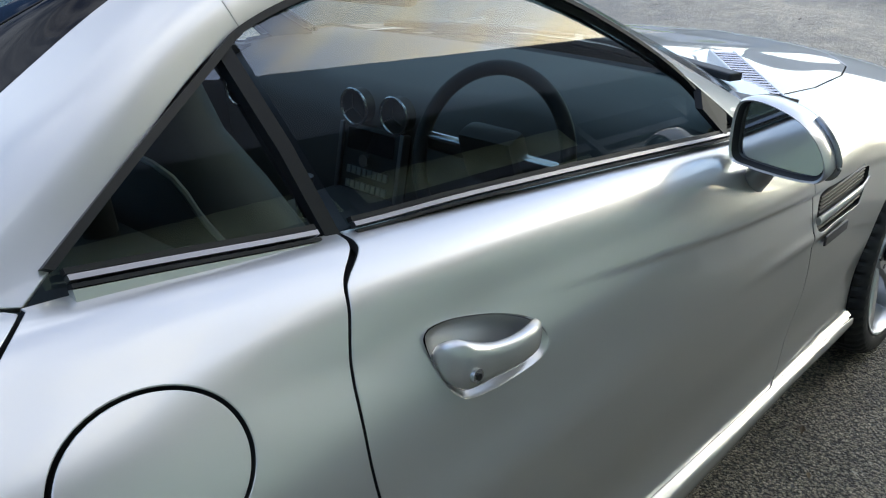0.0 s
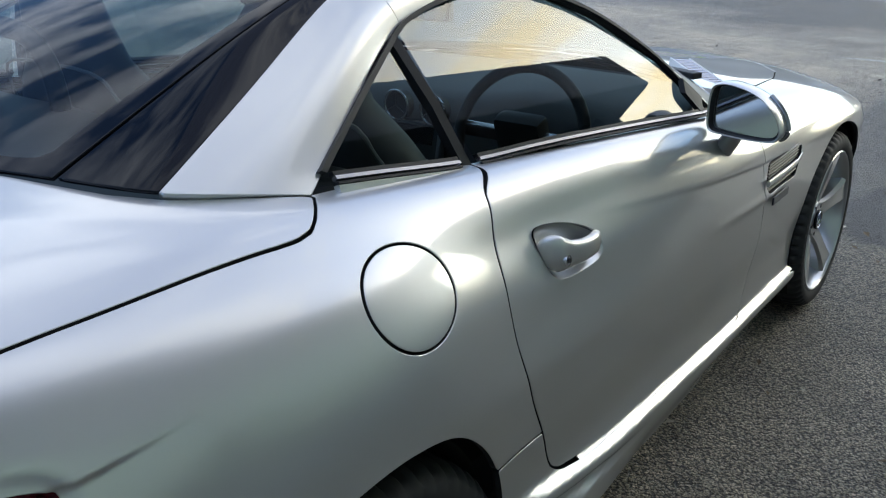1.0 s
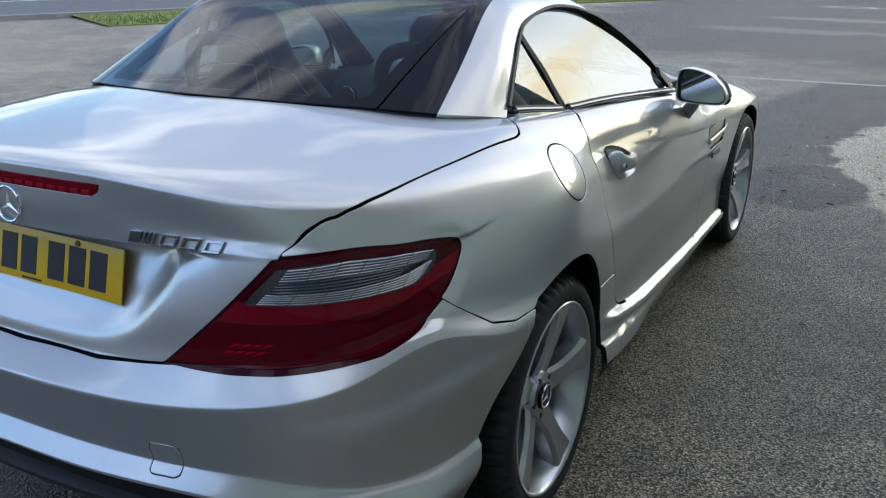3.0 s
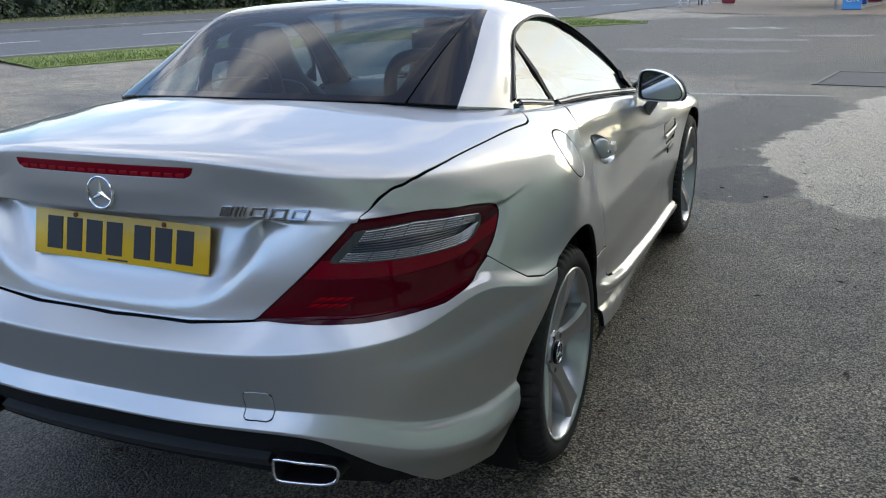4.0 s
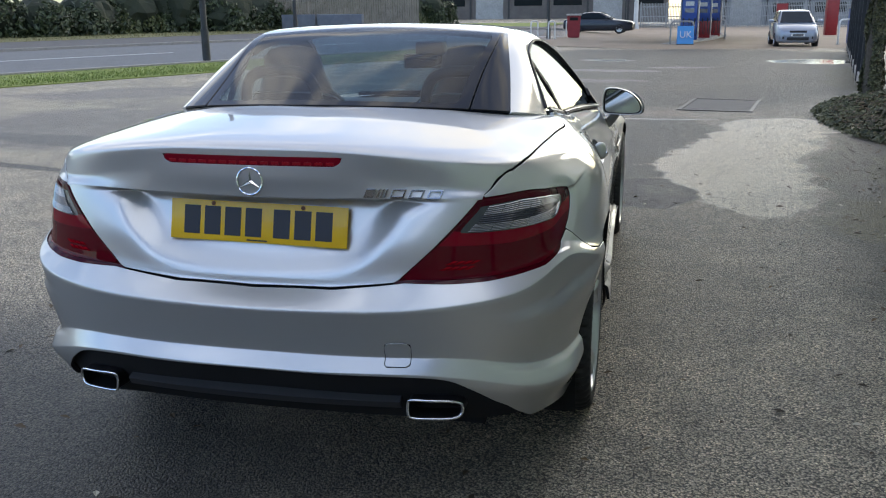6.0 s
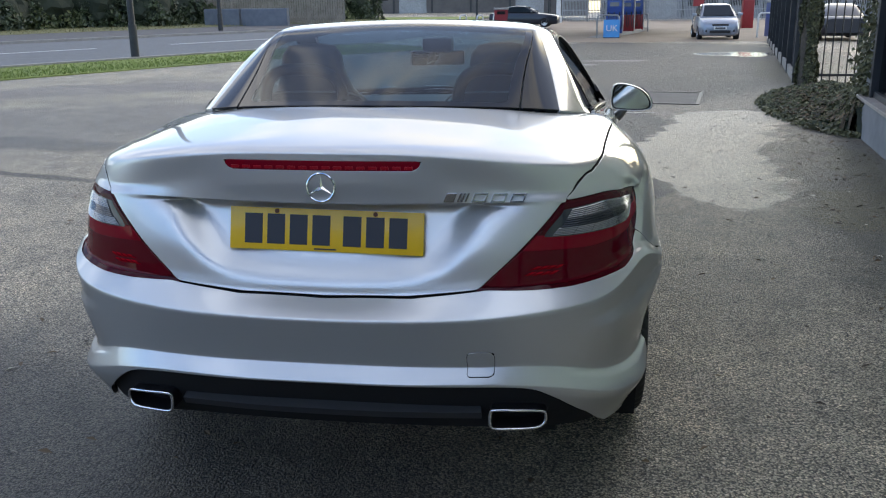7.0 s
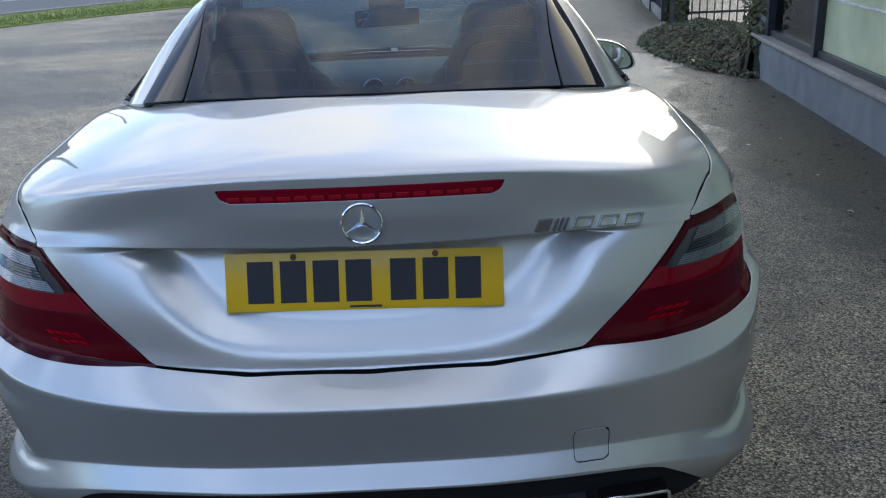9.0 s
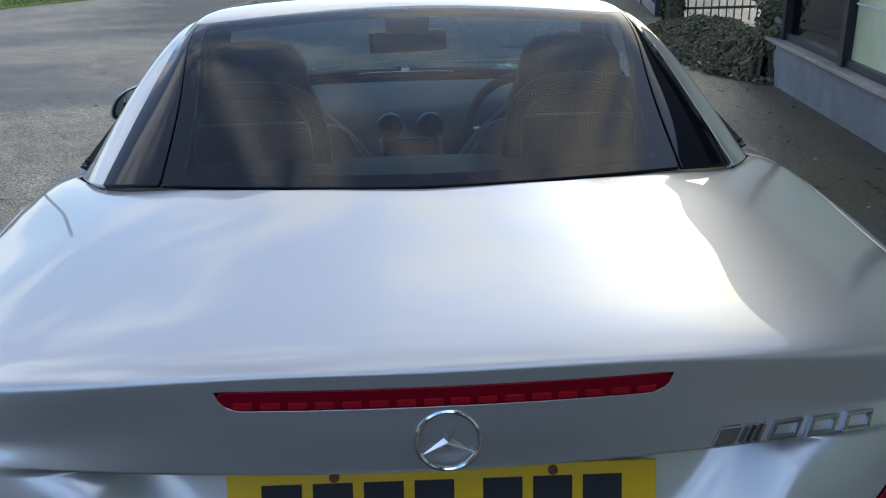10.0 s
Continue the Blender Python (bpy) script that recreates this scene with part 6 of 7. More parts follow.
for (x, y), d in zip(tries, deep):
    if d > -.06 - .1 * rng.random() and len(at) < 14000:
        at.append((x, y, ground_z(x, y) + max(0.0, mound_height(x, y, d)) + rng.uniform(-.01, .06)))
        up.append((-.3, -.4, 1))
for _ in range(5500):
    a = rng.uniform(0, 6.28)
    r = .11 + .04 * math.sin(a * 3) + .03 * rng.random()
    z = rng.uniform(0, 2.6)
    at.append((4.36 + r * math.cos(a) * (1 + .2 * math.sin(z * 7)), 13.25 + r * math.sin(a), ground_z(4.3, 13) + z))
    up.append((math.cos(a), math.sin(a), .2))
for _ in range(4200):
    z = abs(rng.normal(0, .75))
    y = 7.35 + rng.uniform(-.02, .9) * max(.25, 1 - z / 2.6)
    x = 2.53 + .135 * y + rng.normal(0, .07) + .10
    at.append((x, y, ground_z(x, y) + z))
    up.append((-.8, -.5, .2))
leaves("ivy_leaves", at, up, .056, LEAF_IVY, "", "", 2, ivy, 1.1)
tube("ivy_stem", [(4.36, 13.25, -.2), (4.34, 13.27, .8), (4.38, 13.23, 1.6), (4.36, 13.25, 2.4)], [.14, .12, .10, .07], BARK, ivy, "", 8)

railing = thing("railing", "black iron railings beside the ivy", "railing")
for k in range(16):
    x = 4.62 + k * .125
    part("bar", cylinder(bmesh.new(), .011, 1.7, pose(x, 13.35, ground_z(x, 13.35) + .85), 8), IRON, railing)
for z in (.18, 1.5):
    part("rail", boxed(4.5, 6.6, 13.33, 13.37, ground_z(5, 13) + z, ground_z(5, 13) + z + .04, bevel=.004), IRON, railing)

board_fence = thing("board_fence", "tall black close-boarded fence along the yard", "fence")
F0, F1 = np.array((4.50, 14.3)), np.array((7.75, 33.0))
along = (F1 - F0) / np.linalg.norm(F1 - F0)
across = np.array((along[1], -along[0]))
total = float(np.linalg.norm(F1 - F0))
ang = math.degrees(math.atan2(along[1], along[0]))
board = None
for k in range(int(total / .15)):
    c = F0 + along * (k + .5) * .15
    m = pose(c[0] + .02 * (k % 2) * across[0], c[1] + .02 * (k % 2) * across[1], ground_z(*c), 0, 0, ang)
    if board is None:
        board = part("board", boxed(-.08, .08, -.01, .01, 0, 1.95, bevel=.003), FENCE_BLACK, board_fence)
        board.matrix_world = m
    else:
        b = new("board", board.data)
        b.parent = board_fence
        b.matrix_world = m
for k in range(8):
    c = F0 + along * (.1 + k * 2.65) - across * .07
    part("post", boxed(-.05, .05, -.05, .05, 0, 2.05, bevel=.006, m=pose(c[0], c[1], ground_z(*c), 0, 0, ang)), FENCE_BLACK, board_fence)
    c2 = c + along * 1.3
    part("gravel_board", boxed(-1.25, 1.25, -.03, .03, 0, .16, bevel=.005, m=pose(c2[0], c2[1], ground_z(*c2), 0, 0, ang)), KERB, board_fence)

# poles beside the road
for x, y, h, r in ((-10.5, 19.6, 6, .085), (-17.0, 41.5, 6, .10)):
    p = thing("lamp_pole", "dark painted steel pole beside the road", "pole", "roadside poles")
    z = ground_z(x, y)
    part("shaft", cylinder(bmesh.new(), r, h, pose(x, y, z + h / 2 + .05), 16, r * .8), POLE, p, smooth=40)
    part("base", cylinder(bmesh.new(), r * 1.25, .9, pose(x, y, z + .45), 16, r * 1.2), POLE, p, smooth=40)


# fallen scraps on the yard: dead leaves, twigs and grit
LITTER = leafy("dead_leaf", (.03, .022, .014), (.16, .11, .06), .8)
LITTER_PALE = leafy("pale_scrap", (.30, .27, .20), (.62, .58, .48), .8)
GRIT = leafy("loose_grit", (.02, .02, .02), (.09, .085, .08), .7)


def scatter(name, count, size, mat, label, seed, spread):
    r = np.random.default_rng(seed)
    q = spread(r, count)
    at = [(x, y, ground_z(x, y) + .25 * size * r.random() + .003) for x, y in q]
    return leaves(name, at, np.tile((0, 0, 3.0), (count, 1)), size, mat, label, "litter", seed, None, 1.8)


def yard(r, n):
    return np.stack([r.uniform(-3.5, 3.0, n), r.uniform(-1.2, 9.5, n)], 1)


def by_wall(r, n):
    y = r.uniform(.5, 12, n)
    return np.stack([2.50 + .135 * y - np.abs(r.normal(0, .35, n)), y], 1)


scatter("leaf_litter", 420, .024, LITTER, "small dark dead leaves on the asphalt", 31, yard)
scatter("leaf_litter", 420, .022, LITTER, "dead leaves drifted along the plinth", 32, by_wall)
scatter("pale_scraps", 160, .020, LITTER_PALE, "pale twigs and leaf scraps on the asphalt", 33, yard)
def under_ivy(r, n):
    y = r.uniform(7.4, 12.5, n)
    return np.stack([3.1 + .16 * np.abs(y - 9.3) + np.abs(r.normal(0, .45, n)), y], 1)


brown = scatter("leaf_litter", 1100, .040, LITTER, "brown fallen leaves lying in the ivy", 35, under_ivy)
for v, d in zip(brown.data.vertices, inside(np.array([v.co[:2] for v in brown.data.vertices]))):
    v.co.z += max(0.0, mound_height(v.co.x, v.co.y, float(d))) + (.05 if d > 0 else 0)
scatter("loose_grit", 3600, .010, GRIT, "loose dark grit on the asphalt", 34, yard)

# sunk inspection cover in the yard
cover = thing("inspection_cover", "dark rectangular inspection cover set in the asphalt", "cover")
cz = ground_z(1.97, 11.5)
COVER = textured("cover_infill", (.035, .034, .033), (.075, .072, .068), 30.0, .7, .3)
part("slab", boxed(-.44, .44, -.86, .86, -.03, .006, bevel=.004), COVER, cover)
for a in ((-.50, -.45, -.92, .92), (.45, .50, -.92, .92), (-.45, .45, -.92, -.87), (-.45, .45, .87, .92)):
    part("frame_bar", boxed(*a, -.03, .011, bevel=.003), IRON, cover)
for x, y in ((-.3, -.7), (.3, .7)):
    part("lifting_eye", cylinder(bmesh.new(), .035, .012, pose(x, y, .004), 16), IRON, cover, smooth=40)
slope = math.degrees(math.atan((ground_z(1.97, 12.4) - ground_z(1.97, 10.6)) / 1.8))
cover.matrix_world = pose(1.97, 11.5, cz, slope, 0, -9)
# ---- far side of the yard: forecourt, parked cars, fences ----
FORECOURT = textured("forecourt_concrete", (.21, .152, .105), (.30, .225, .16), 2.0, .75, .15)
STEEL = textured("galvanised_steel", (.22, .22, .22), (.36, .36, .36), 8.0, .45, .1, metal=.5)
TIMBER = textured("weathered_timber", (.16, .13, .10), (.30, .26, .21), 14.0, .85, .3)
RENDER_BLUE = textured("blue_grey_render", (.10, .112, .135), (.16, .175, .20), 3.0, .8, .2)
CLADDING = textured("brown_cladding", (.075, .066, .062), (.13, .115, .105), 1.2, .7, .1)
PUMP_BLUE = textured("pump_blue", (.012, .05, .22), (.02, .075, .30), 6.0, .35, .05)
SIGN_BLUE = textured("sign_blue", (.02, .22, .52), (.03, .28, .62), 4.0, .35, .05)
PUMP_RED = textured("pump_red", (.22, .010, .014), (.30, .016, .02), 6.0, .35, .05)
BIN_RED = textured("bin_red", (.20, .014, .022), (.29, .022, .03), 6.0, .45, .08)
HATCH_PAINT = material("hatchback_silver", (.22, .25, .30), .35, .5, Coat_Weight=1.0, Coat_Roughness=.05)
SALOON_PAINT = material("saloon_navy", (.012, .016, .026), .3, .3, Coat_Weight=.4, Coat_Roughness=.06)
CAR_GLASS = material("car_glass", (.012, .016, .018), .08, Specular_IOR_Level=.2)
LAMP_CLEAR = material("headlamp_clear", (.55, .58, .62), .12, .3, Coat_Weight=1.0)


def on_ground(x, y, turn=0.0):
    return pose(x, y, ground_z(x, y), 0, 0, turn)


v, f = lay([-9, -4, 0, 4, 8, 12, 20, 40], [35.2, 40, 48, 56, 64, 76, 90, 110], .006)
tagged(mesh_object("pavement", v, f, FORECOURT), "pale pinkish concrete apron of the filling station", "pavement", kind="structure")


def loft(name, stations, mat, parent, label="", auto=38):
    """A body from cross-sections along y: (y, half width, foot, top, shoulder share)."""
    verts, faces = [], []
    n = 14
    for y, w, z0, z1, s in stations:
        h = z1 - z0
        halfring = [(0, z0), (w * .86, z0), (w * .97, z0 + h * .10), (w, z0 + h * .35), (w * .985, z0 + h * .68), (w * (.5 + .45 * s), z1 - h * .05), (w * .5 * (1 + s * .4), z1), (0, z1 + h * .01)]
        ring = halfring + [(-x, z) for x, z in halfring[-2:0:-1]]
        verts += [(x, y, z) for x, z in ring]
    m = len(stations)
    for i in range(m - 1):
        for k in range(n):
            l = (k + 1) % n
            faces.append((i * n + k, i * n + l, (i + 1) * n + l, (i + 1) * n + k))
    faces += [tuple(reversed(range(n))), tuple((m - 1) * n + k for k in range(n))]
    return mesh_object(name, verts, [q[::-1] for q in faces], mat, parent, label, auto=auto)


def pane_on(name, corners, thick, parent, mat=None, label=""):
    """A flat pane through four corners, a little thick along its normal."""
    c = [Vector(q) for q in corners]
    n = (c[1] - c[0]).cross(c[3] - c[0]).normalized() * thick
    verts = [q + n for q in c] + [q - n for q in c]
    return mesh_object(name, verts, [(0, 1, 2, 3), (7, 6, 5, 4), (0, 4, 5, 1), (1, 5, 6, 2), (2, 6, 7, 3), (3, 7, 4, 0)], mat or CAR_GLASS, parent, label, smooth=False)


def road_wheel(owner, x, y, r, flip):
    s = 1 if flip else -1
    hub = mesh_object("wheel", *lathe([(r * .62, .0), (r * .68, .012), (r * .9, .012), (r, -.02), (r, -.15), (r * .9, -.19), (r * .62, -.18)], 36), RUBBER, owner, "black tyre", auto=40)
    hub.matrix_world = pose(x, y, r, 0, 0, 0 if s < 0 else 180)
    rim = mesh_object("rim", *lathe([(0.0, -.02), (r * .2, -.015), (r * .25, -.035), (r * .56, -.03), (r * .62, .0), (r * .66, -.004)], 30), ALLOY, hub, auto=30)
    return hub


def hatchback(x, y, turn):
    """A small hatchback; its nose points along -y of its own frame."""
    c = thing("parked_hatchback", "small silver hatchback parked on the forecourt apron", "car", "parked cars")
    loft("body", [(-1.80, .52, .30, .62, .9), (-1.76, .66, .22, .70, .9), (-1.62, .77, .19, .78, .9), (-1.35, .83, .18, .86, .9), (-.95, .845, .18, .95, .9), (-.6, .85, .18, 1.0, .95), (.3, .85, .18, 1.0, .95),
                  (1.3, .84, .18, 1.02, .95), (1.62, .80, .24, 1.0, .9), (1.75, .70, .34, .92, .9)], HATCH_PAINT, c)
    loft("cabin", [(-.98, .74, .90, .97, .8), (-.62, .72, .92, 1.20, .8), (-.22, .68, .92, 1.42, .75), (.2, .67, .92, 1.47, .75), (.9, .66, .92, 1.46, .75), (1.35, .66, .92, 1.38, .75), (1.66, .64, .92, 1.06, .8)], HATCH_PAINT, c)
    pane_on("windscreen", [(-.64, -.97, .99), (.64, -.97, .99), (.52, -.27, 1.40), (-.52, -.27, 1.40)], .012, c, None, "dark windscreen")
    for s in (1, -1):
        pane_on("side_window", [(.735 * s, -.72, 1.02), (.715 * s, 1.25, 1.03), (.62 * s, 1.15, 1.36), (.62 * s, -.12, 1.38)], .012, c)
        lamp = pane_on("headlamp", [(.38 * s, -1.745, .66), (.70 * s, -1.60, .72), (.74 * s, -1.38, .86), (.52 * s, -1.62, .745)], .02, c, LAMP_CLEAR, "clear headlamp")
        part("fog_lamp", boxed(-.09, .09, -.03, .03, -.05, .05, bevel=.015, m=pose(.60 * s, -1.74, .40, 0, 0, 28 * s)), BLACK_SATIN, c)
        mirror_shell = part("door_mirror", boxed(-.10, .10, -.06, .06, -.06, .06, bevel=.03, m=pose(.95 * s, -.58, 1.04, 0, 0, 0)), HATCH_PAINT, c, smooth=50)
        part("arm", boxed(-.06, .06, -.03, .03, -.02, .02, m=pose(.83 * s, -.56, 1.01)), BLACK_SATIN, mirror_shell)
        for wy in (-1.10, 1.12):
            road_wheel(c, .84 * s, wy, .295, s < 0)
    grille = part("grille", boxed(-.33, .33, -1.815, -1.75, .60, .68, bevel=.012), BLACK, c, "black upper grille")
    part("intake", boxed(-.42, .42, -1.83, -1.74, .30, .42, bevel=.02), BLACK, c, "black lower intake")
    part("plate", boxed(-.26, .26, -1.845, -1.825, .455, .565, bevel=.004), WHITE_PAINT, c)
    part("bar", boxed(-.20, .20, -1.85, -1.84, .48, .54), PLATE_BLACK, c)
    part("wiper", boxed(-.35, .30, -.99, -.96, .985, 1.0), BLACK_SATIN, c)
    c.matrix_world = on_ground(x, y, turn)
    return c


def saloon(x, y, turn):
    """A long low saloon; its nose points along -y of its own frame."""
    c = thing("parked_saloon", "dark navy saloon parked at the filling station", "car", "parked cars")
    loft("body", [(-2.32, .60, .32, .66, .9), (-2.26, .74, .24, .74, .9), (-2.0, .86, .20, .82, .9), (-1.4, .90, .20, .90, .9), (-.8, .91, .20, .95, .95), (.8, .91, .20, .98, .95), (1.6, .90, .21, .98, .95), (2.15, .86, .26, .96, .9), (2.34, .74, .36, .88, .9)], SALOON_PAINT, c)
    loft("cabin", [(-.98, .78, .86, .95, .8), (-.5, .72, .9, 1.22, .8), (-.1, .66, .9, 1.38, .75), (.5, .65, .9, 1.42, .75), (1.0, .66, .9, 1.36, .75), (1.5, .70, .9, 1.14, .8), (1.8, .74, .9, .99, .8)], SALOON_PAINT, c)
    pane_on("windscreen", [(-.68, -.95, .97), (.68, -.95, .97), (.52, -.15, 1.37), (-.52, -.15, 1.37)], .012, c)
    for s in (1, -1):
        pane_on("side_window", [(.775 * s, -.66, .99), (.765 * s, 1.45, 1.01), (.635 * s, .92, 1.33), (.635 * s, -.02, 1.34)], .014, c)
        pane_on("headlamp", [(.45 * s, -2.27, .64), (.78 * s, -2.05, .66), (.82 * s, -1.9, .76), (.55 * s, -2.2, .73)], .02, c, LAMP_CLEAR, "clear headlamp")
        pane_on("rear_lamp", [(.55 * s, 2.31, .70), (.80 * s, 2.2, .70), (.82 * s, 2.12, .84), (.58 * s, 2.3, .84)], .02, c, RED_LENS, "red rear lamp")
        part("door_mirror", boxed(-.10, .10, -.06, .06, -.06, .06, bevel=.03, m=pose(1.0 * s, -.55, 1.0)), SALOON_PAINT, c, smooth=50)
        for wy in (-1.42, 1.42):
            road_wheel(c, .90 * s, wy, .33, s < 0)
    part("grille", boxed(-.38, .38, -2.335, -2.28, .50, .68, bevel=.02), BLACK, c)
    c.matrix_world = on_ground(x, y, turn)
    return c


hatchback(6.55, 38.9, -1)
saloon(-2.9, 60.5, 86)
saloon(11.0, 37.0, 175)


def hoop(x, y, turn, width, height, mat, label, group="hoop barriers"):
    h = thing("hoop_barrier", label, "barrier", group)
    w = width / 2
    path = smooth_ring([(-w, 0, 0), (-w, 0, height * .5), (-w, 0, height - .16), (-w + .05, 0, height - .04), (-w + .16, 0, height), (w - .16, 0, height), (w - .05, 0, height - .04), (w, 0, height - .16), (w, 0, height * .5), (w, 0, 0)], 5, False)
    tube("hoop", path, .038, mat, h, "", 10)
    for s in (-w, w):
        part("foot_plate", boxed(s - .08, s + .08, -.08, .08, 0, .015), STEEL, h)
    h.matrix_world = on_ground(x, y, turn)


hoop(2.05, 41.0, 3, 1.0, 1.02, STEEL, "bent steel hoop barrier guarding the fuel pumps")
hoop(4.25, 51.6, 3, .8, 1.02, STEEL, "bent steel hoop barrier guarding the fuel pumps")
hoop(8.9, 40.2, 20, .7, 1.05, WHITE_PAINT, "white painted hoop barrier by the fence")
for x, y in ((-4.72, 41.0), (-4.15, 43.2), (-3.9, 49.5)):
    hoop(x, y, 62, .55, .86, WHITE_PAINT, "low white painted hoop barrier at the kerb")

sign = thing("pavement_sign", "bright blue pavement sign with white letters", "sign")
for s in (1, -1):
    part("board", boxed(-.36, .36, -.015, .015, 0, .80, bevel=.006, m=pose(0, .12 * s, .03, 8 * s, 0, 0)), SIGN_BLUE, sign)
part("foot", boxed(-.38, .38, -.16, .16, 0, .04, bevel=.008), BLACK, sign)
letters = bpy.data.curves.new("letters", "FONT")
letters.body, letters.size, letters.extrude, letters.align_x = "UK", .40, .004, "CENTER"
letters.materials.append(WHITE_PAINT)
word = new("letters", letters)
word.parent = sign
word.matrix_world = pose(0, -.172, .32, 82, 0, 0)
sign.matrix_world = on_ground(2.2, 40.55, 3)

island = tagged(part("pump_island", boxed(-.55, .55, -6.6, 6.6, -.05, .14, bevel=.04, m=on_ground(3.0, 47.6, -12)), KERB), "raised concrete pump island", "island", kind="structure")


def pump(x, y, paint, label):
    p = thing("fuel_pump", label, "fuel pump", "fuel pumps")
    body = part("cabinet", boxed(-.40, .40, -.25, .25, .14, 1.0, bevel=.02), paint, p, smooth=40)
    part("upper_cabinet", boxed(-.36, .36, -.22, .22, 1.0, 2.1, bevel=.02), PUMP_BLUE, p, smooth=40)
    part("display", boxed(-.22, .22, -.235, -.21, 1.42, 1.62, bevel=.008), CLEAR_RIB, p, "pale price display")
    part("side_post", boxed(-.44, -.38, -.2, .2, .14, 2.15, bevel=.01), STEEL, p)
    part("side_post", boxed(.38, .44, -.2, .2, .14, 2.15, bevel=.01), STEEL, p)
    for k in range(3):
        xx = -.26 + k * .26
        nozzle = part("nozzle", boxed(xx - .03, xx + .03, -.34, -.25, .92, 1.16, bevel=.015), BLACK, p)
        path = smooth_ring([(xx, -.30, .92), (xx + .03, -.38, .55), (xx + .08, -.36, .34), (xx + .12, -.27, .5), (xx + .12, -.25, .95)], 5, False)
        tube("hose", path, .016, RUBBER, p, "", 6)
    part("notice", boxed(-.20, .20, -.232, -.215, 1.74, 1.94), WHITE_PAINT, p)
    p.matrix_world = on_ground(x, y, -6)


pump(2.45, 44.0, PUMP_BLUE, "blue fuel pump with hanging black hoses")
pump(3.25, 48.0, PUMP_RED, "red and blue fuel pump with hanging hoses")
pump(3.95, 51.2, PUMP_RED, "red and blue fuel pump with hanging hoses")

bin_thing = thing("litter_bin", "dark red tapered litter bin with pale rim", "bin")
bm = bmesh.new()
bmesh.ops.create_cone(bm, cap_ends=True, segments=4, radius1=.44, radius2=.52, depth=1.15, matrix=pose(0, 0, .60, 0, 0, 45))
bmesh.ops.bevel(bm, geom=bm.edges[:], offset=.03, segments=2, affect="EDGES")
part("body", bm, BIN_RED, bin_thing, smooth=40)
part("rim", boxed(-.40, .40, -.40, .40, 1.16, 1.25, bevel=.02), LEDGE_METAL, bin_thing, smooth=40)
part("opening", boxed(-.22, .22, -.385, -.34, .92, 1.08, bevel=.01), BLACK_MATT, bin_thing)
bin_thing.matrix_world = on_ground(-3.45, 47.4, 5)

# the filling station's canopy with a striped fascia
canopy = thing("canopy", "flat filling station canopy with red and white fascia", "canopy")
part("roof_slab", boxed(-3.6, 3.6, -9, 9, 4.2, 4.5, bevel=.02), STEEL, canopy)
for k, (mat, z0, z1) in enumerate(((PUMP_RED, 4.05, 4.32), (WHITE_PAINT, 4.32, 4.55), (PUMP_BLUE, 4.55, 4.85))):
    for x0, x1, y0, y1 in ((-3.7, -3.6, -9.1, 9.1), (3.6, 3.7, -9.1, 9.1), (-3.6, 3.6, -9.1, -9.0), (-3.6, 3.6, 9.0, 9.1)):
        part("fascia_band", boxed(x0, x1, y0, y1, z0, z1), mat, canopy)
for y in (-1.2, 4.2):
    part("column", cylinder(bmesh.new(), .13, 4.2, pose(.75, y, 2.1), 16), STEEL, canopy, smooth=40)
canopy.matrix_world = on_ground(3.0, 50.5, -10)

# columns and posts round the forecourt
for x, y, r, h, mat, name, label in ((-1.2, 88.0, .22, 5, WHITE_PAINT, "canopy_column", "white round canopy column"), (-1.9, 80.0, .09, 5, POLE, "lamp_pole", "dark slim lamp pole on the forecourt"),
                                     (-4.35, 43.6, .07, 5, POLE, "lamp_pole", "dark slim lamp pole at the kerb")):
    p = thing(name, label, "pole" if "pole" in name else "column", "forecourt poles")
    z = ground_z(x, y)
    part("shaft", cylinder(bmesh.new(), r, h, pose(x, y, z + h / 2), 18, r * .85), mat, p, smooth=40)
    part("base", cylinder(bmesh.new(), r * 1.6, .5, pose(x, y, z + .25), 18, r * 1.4), mat, p, smooth=40)
post = thing("gate_pillar", "red painted square pillar behind the fence", "pillar")
part("shaft", boxed(-.35, .35, -.35, .35, 0, 3.0, bevel=.03), PUMP_RED, post, smooth=40)
part("cap", boxed(-.40, .40, -.40, .40, 3.0, 3.12, bevel=.02), KERB, post)
post.matrix_world = on_ground(11.6, 60.0)
crate = thing("storage_box", "blue steel storage box beside the fence", "box")
part("body", boxed(-.45, .45, -.45, .45, 0, 1.5, bevel=.02), PUMP_BLUE, crate, smooth=40)
part("lid", boxed(-.48, .48, -.48, .48, 1.5, 1.56, bevel=.015), STEEL, crate)
crate.matrix_world = on_ground(9.75, 41.6, 8)


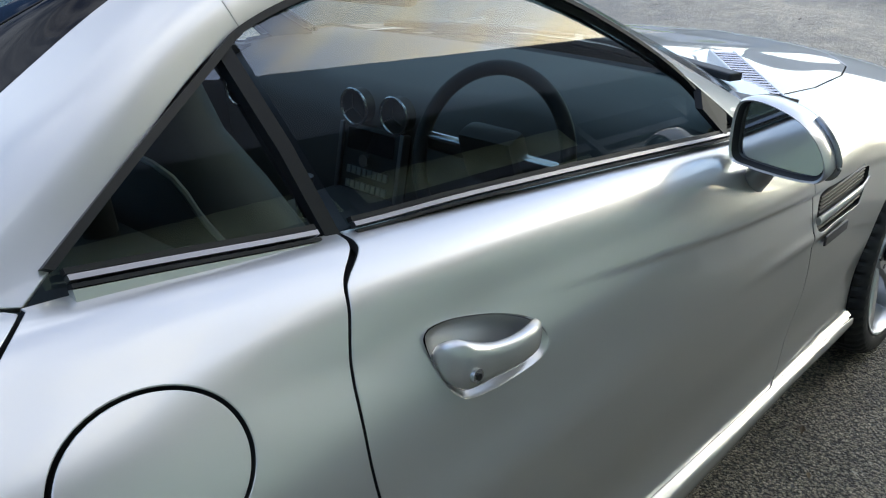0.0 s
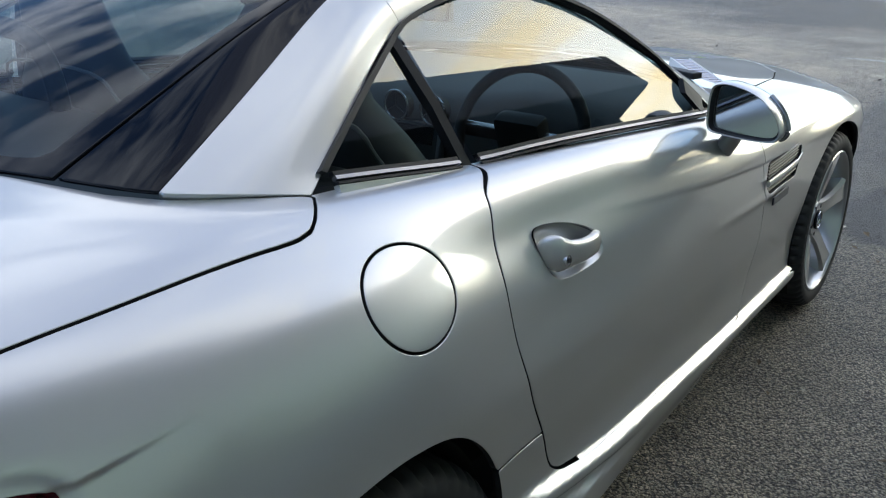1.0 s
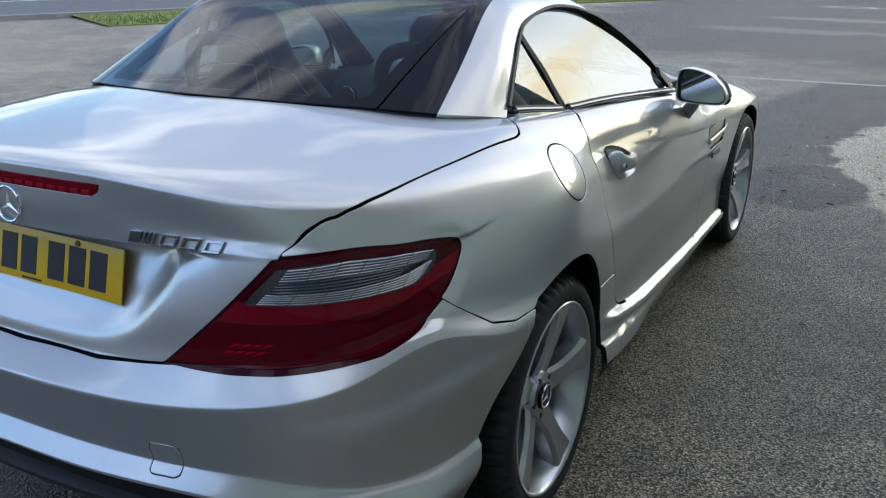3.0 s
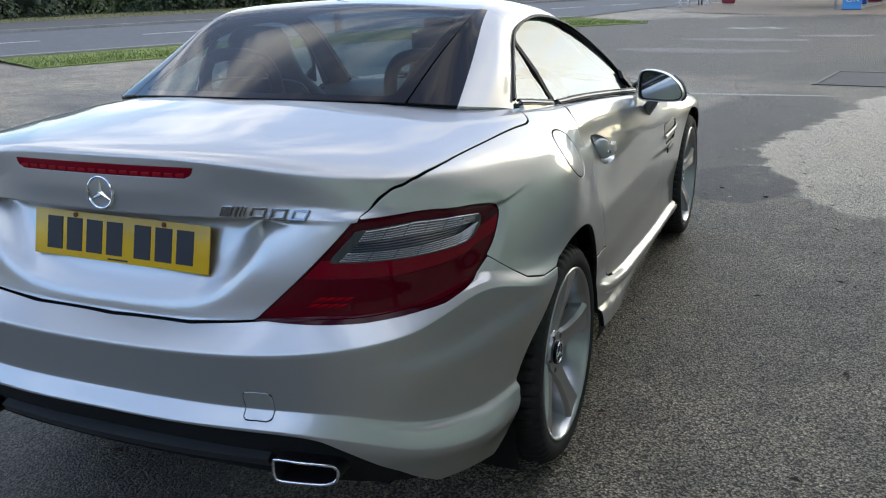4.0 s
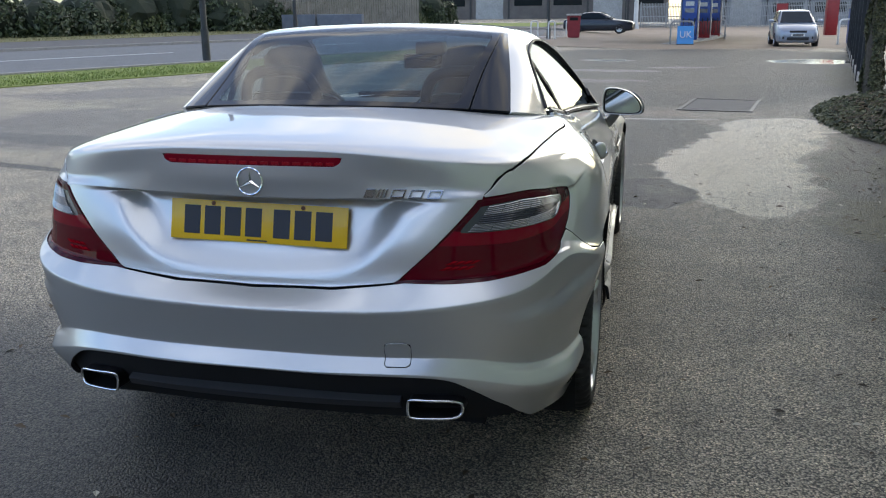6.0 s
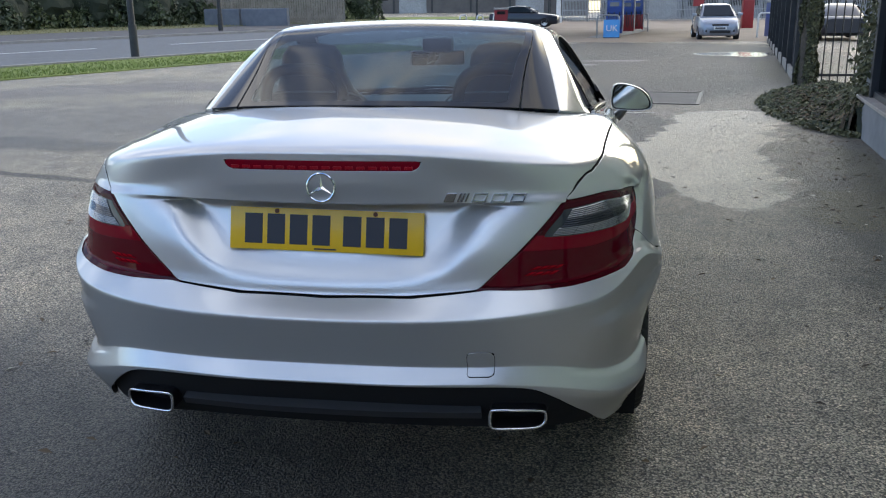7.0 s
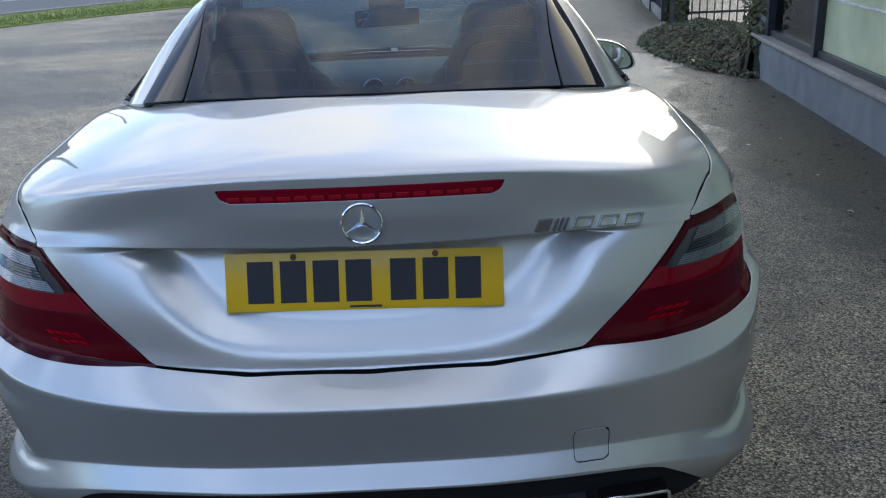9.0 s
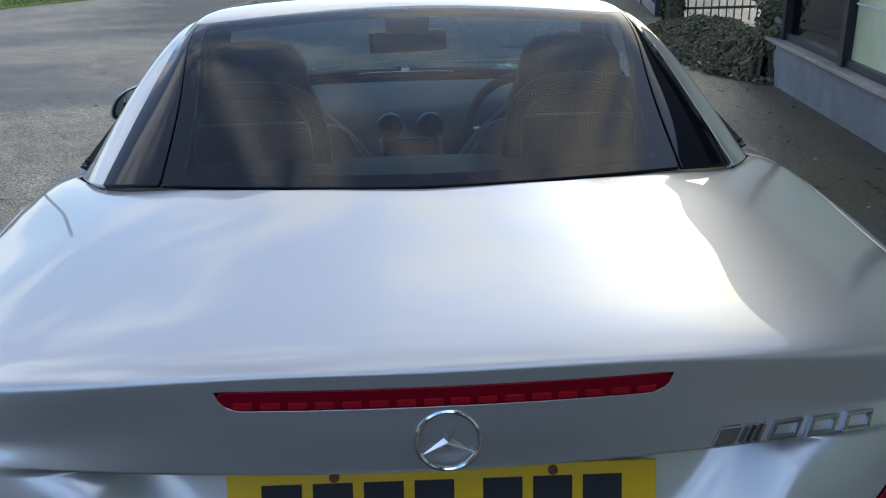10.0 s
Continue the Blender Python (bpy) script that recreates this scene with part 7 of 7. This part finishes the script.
def row_fence(name, label, a, b, height, pitch, wide, mat, rails, post_every, post_mat):
    """A fence of upright pales on rails between posts."""
    fence = thing(name, label, "fence")
    a, b = np.array(a), np.array(b)
    length = float(np.linalg.norm(b - a))
    d = (b - a) / length
    turn = math.degrees(math.atan2(d[1], d[0]))
    first = None
    for k in range(int(length / pitch)):
        c = a + d * (k + .5) * pitch
        m = on_ground(c[0], c[1], turn)
        if first is None:
            first = part("pale", boxed(-wide / 2, wide / 2, -.012, .012, .05, height, bevel=.004), mat, fence)
            first.matrix_world = m
        else:
            q = new("pale", first.data)
            q.parent = fence
            q.matrix_world = m
    for k in range(int(length / post_every) + 1):
        c = a + d * k * post_every
        part("post", boxed(-.06, .06, .02, .12, 0, height + .1, bevel=.006, m=on_ground(c[0], c[1], turn)), post_mat, fence)
        e = min(post_every, length - k * post_every)
        if e > .1:
            for z in rails:
                part("rail", boxed(0, e, .012, .06, z - .05, z + .05, m=on_ground(c[0], c[1], turn)), post_mat, fence)


row_fence("palisade_fence", "grey steel palisade fence behind the forecourt", (-1, 99), (34, 96), 2.6, .16, .07, STEEL, (.35, 1.2, 2.2), 2.75, STEEL)
row_fence("timber_fence", "tall weathered vertical timber fence beyond the road", (-27, 55.2), (-14.2, 55.6), 2.9, .16, .135, TIMBER, (.5, 2.3), 2.6, TIMBER)
notice = thing("fence_notice", "small red notice fixed to the palisade fence", "sign")
part("plate", boxed(-.55, .55, -.03, .0, 1.5, 2.4), PUMP_RED, notice)
part("back_strap", boxed(-.6, .6, .0, .05, 1.9, 2.0), STEEL, notice)
notice.matrix_world = on_ground(13.2, 97.55, -5)

for (a, b), label in ((((-22.1, 51.9), (-19.6, 51.2)), "low blue-grey rendered wall below the timber fence"), (((-19.45, 51.15), (-16.4, 50.6)), "low curved blue-grey rendered wall by the road")):
    a, b = np.array(a), np.array(b)
    n = 12
    d = (b - a) / np.linalg.norm(b - a)
    nrm = np.array((-d[1], d[0]))
    bend = .45 if "curved" in label else .0
    verts, faces = [], []
    for i in range(n + 1):
        t = i / n
        c = a + (b - a) * t - nrm * bend * math.sin(math.pi * t)
        for off, z in ((-.15, -.1), (-.15, 1.06), (-.12, 1.10), (.12, 1.10), (.15, 1.06), (.15, -.1)):
            q = c + nrm * off
            verts.append((q[0], q[1], ground_z(*q) + z))
    faces = [(i * 6 + k, i * 6 + k + 1, (i + 1) * 6 + k + 1, (i + 1) * 6 + k) for i in range(n) for k in range(5)] + [tuple(range(6)), tuple(n * 6 + k for k in reversed(range(6)))]
    tagged(mesh_object("low_wall", verts, faces, RENDER_BLUE, auto=30), label, "wall", kind="structure")

# long sheds that close the distance
def shed(name, label, x0, x1, y, depth, height, mat, bays):
    s = thing(name, label, "building", "distant sheds")
    z = ground_z((x0 + x1) / 2, y)
    part("wall", boxed(x0, x1, y, y + depth, z - .5, z + height, bevel=.02), mat, s)
    part("roof", boxed(x0 - .3, x1 + .3, y - .3, y + depth + .3, z + height, z + height + .25, bevel=.05), FASCIA, s)
    step = (x1 - x0) / bays
    for k in range(bays):
        part("pilaster", boxed(x0 + k * step, x0 + k * step + .25, y - .10, y, z - .3, z + height - .2), FASCIA, s)
        if k % 3 == 1:
            part("door", boxed(x0 + k * step + .8, x0 + (k + 1) * step - .6, y - .06, y, z - .2, z + 3.2, bevel=.02), STEEL, s)
        else:
            part("window", boxed(x0 + k * step + .8, x0 + (k + 1) * step - .6, y - .05, y, z + 1.6, z + 2.8), CAR_GLASS, s)


shed("brown_shed", "long low brown clad shed behind the filling station", -42, 2, 112, 14, 7.5, CLADDING, 9)
shed("grey_shed", "long grey shed behind the palisade fence", 4, 60, 122, 14, 7.0, CONCRETE, 11)
v, f = lay([-22, -18, -14, -10, -7], [60, 66, 72, 80], .05)
tagged(mesh_object("lawn", v, f, TURF), "green lawn in front of the brown shed", "lawn", kind="structure")

# unseen wall added behind, darkening the car's reflections and the rear sky light
BRICK = textured("dark_brick", (.075, .055, .045), (.14, .105, .085), 7.0, .85, .3)
tagged(part("wall_unseen_south", boxed(-26, 14, -16.4, -16.0, -.1, 4.2, bevel=.03), BRICK), "unseen plain brick wall added to darken reflections", "wall", kind="structure")
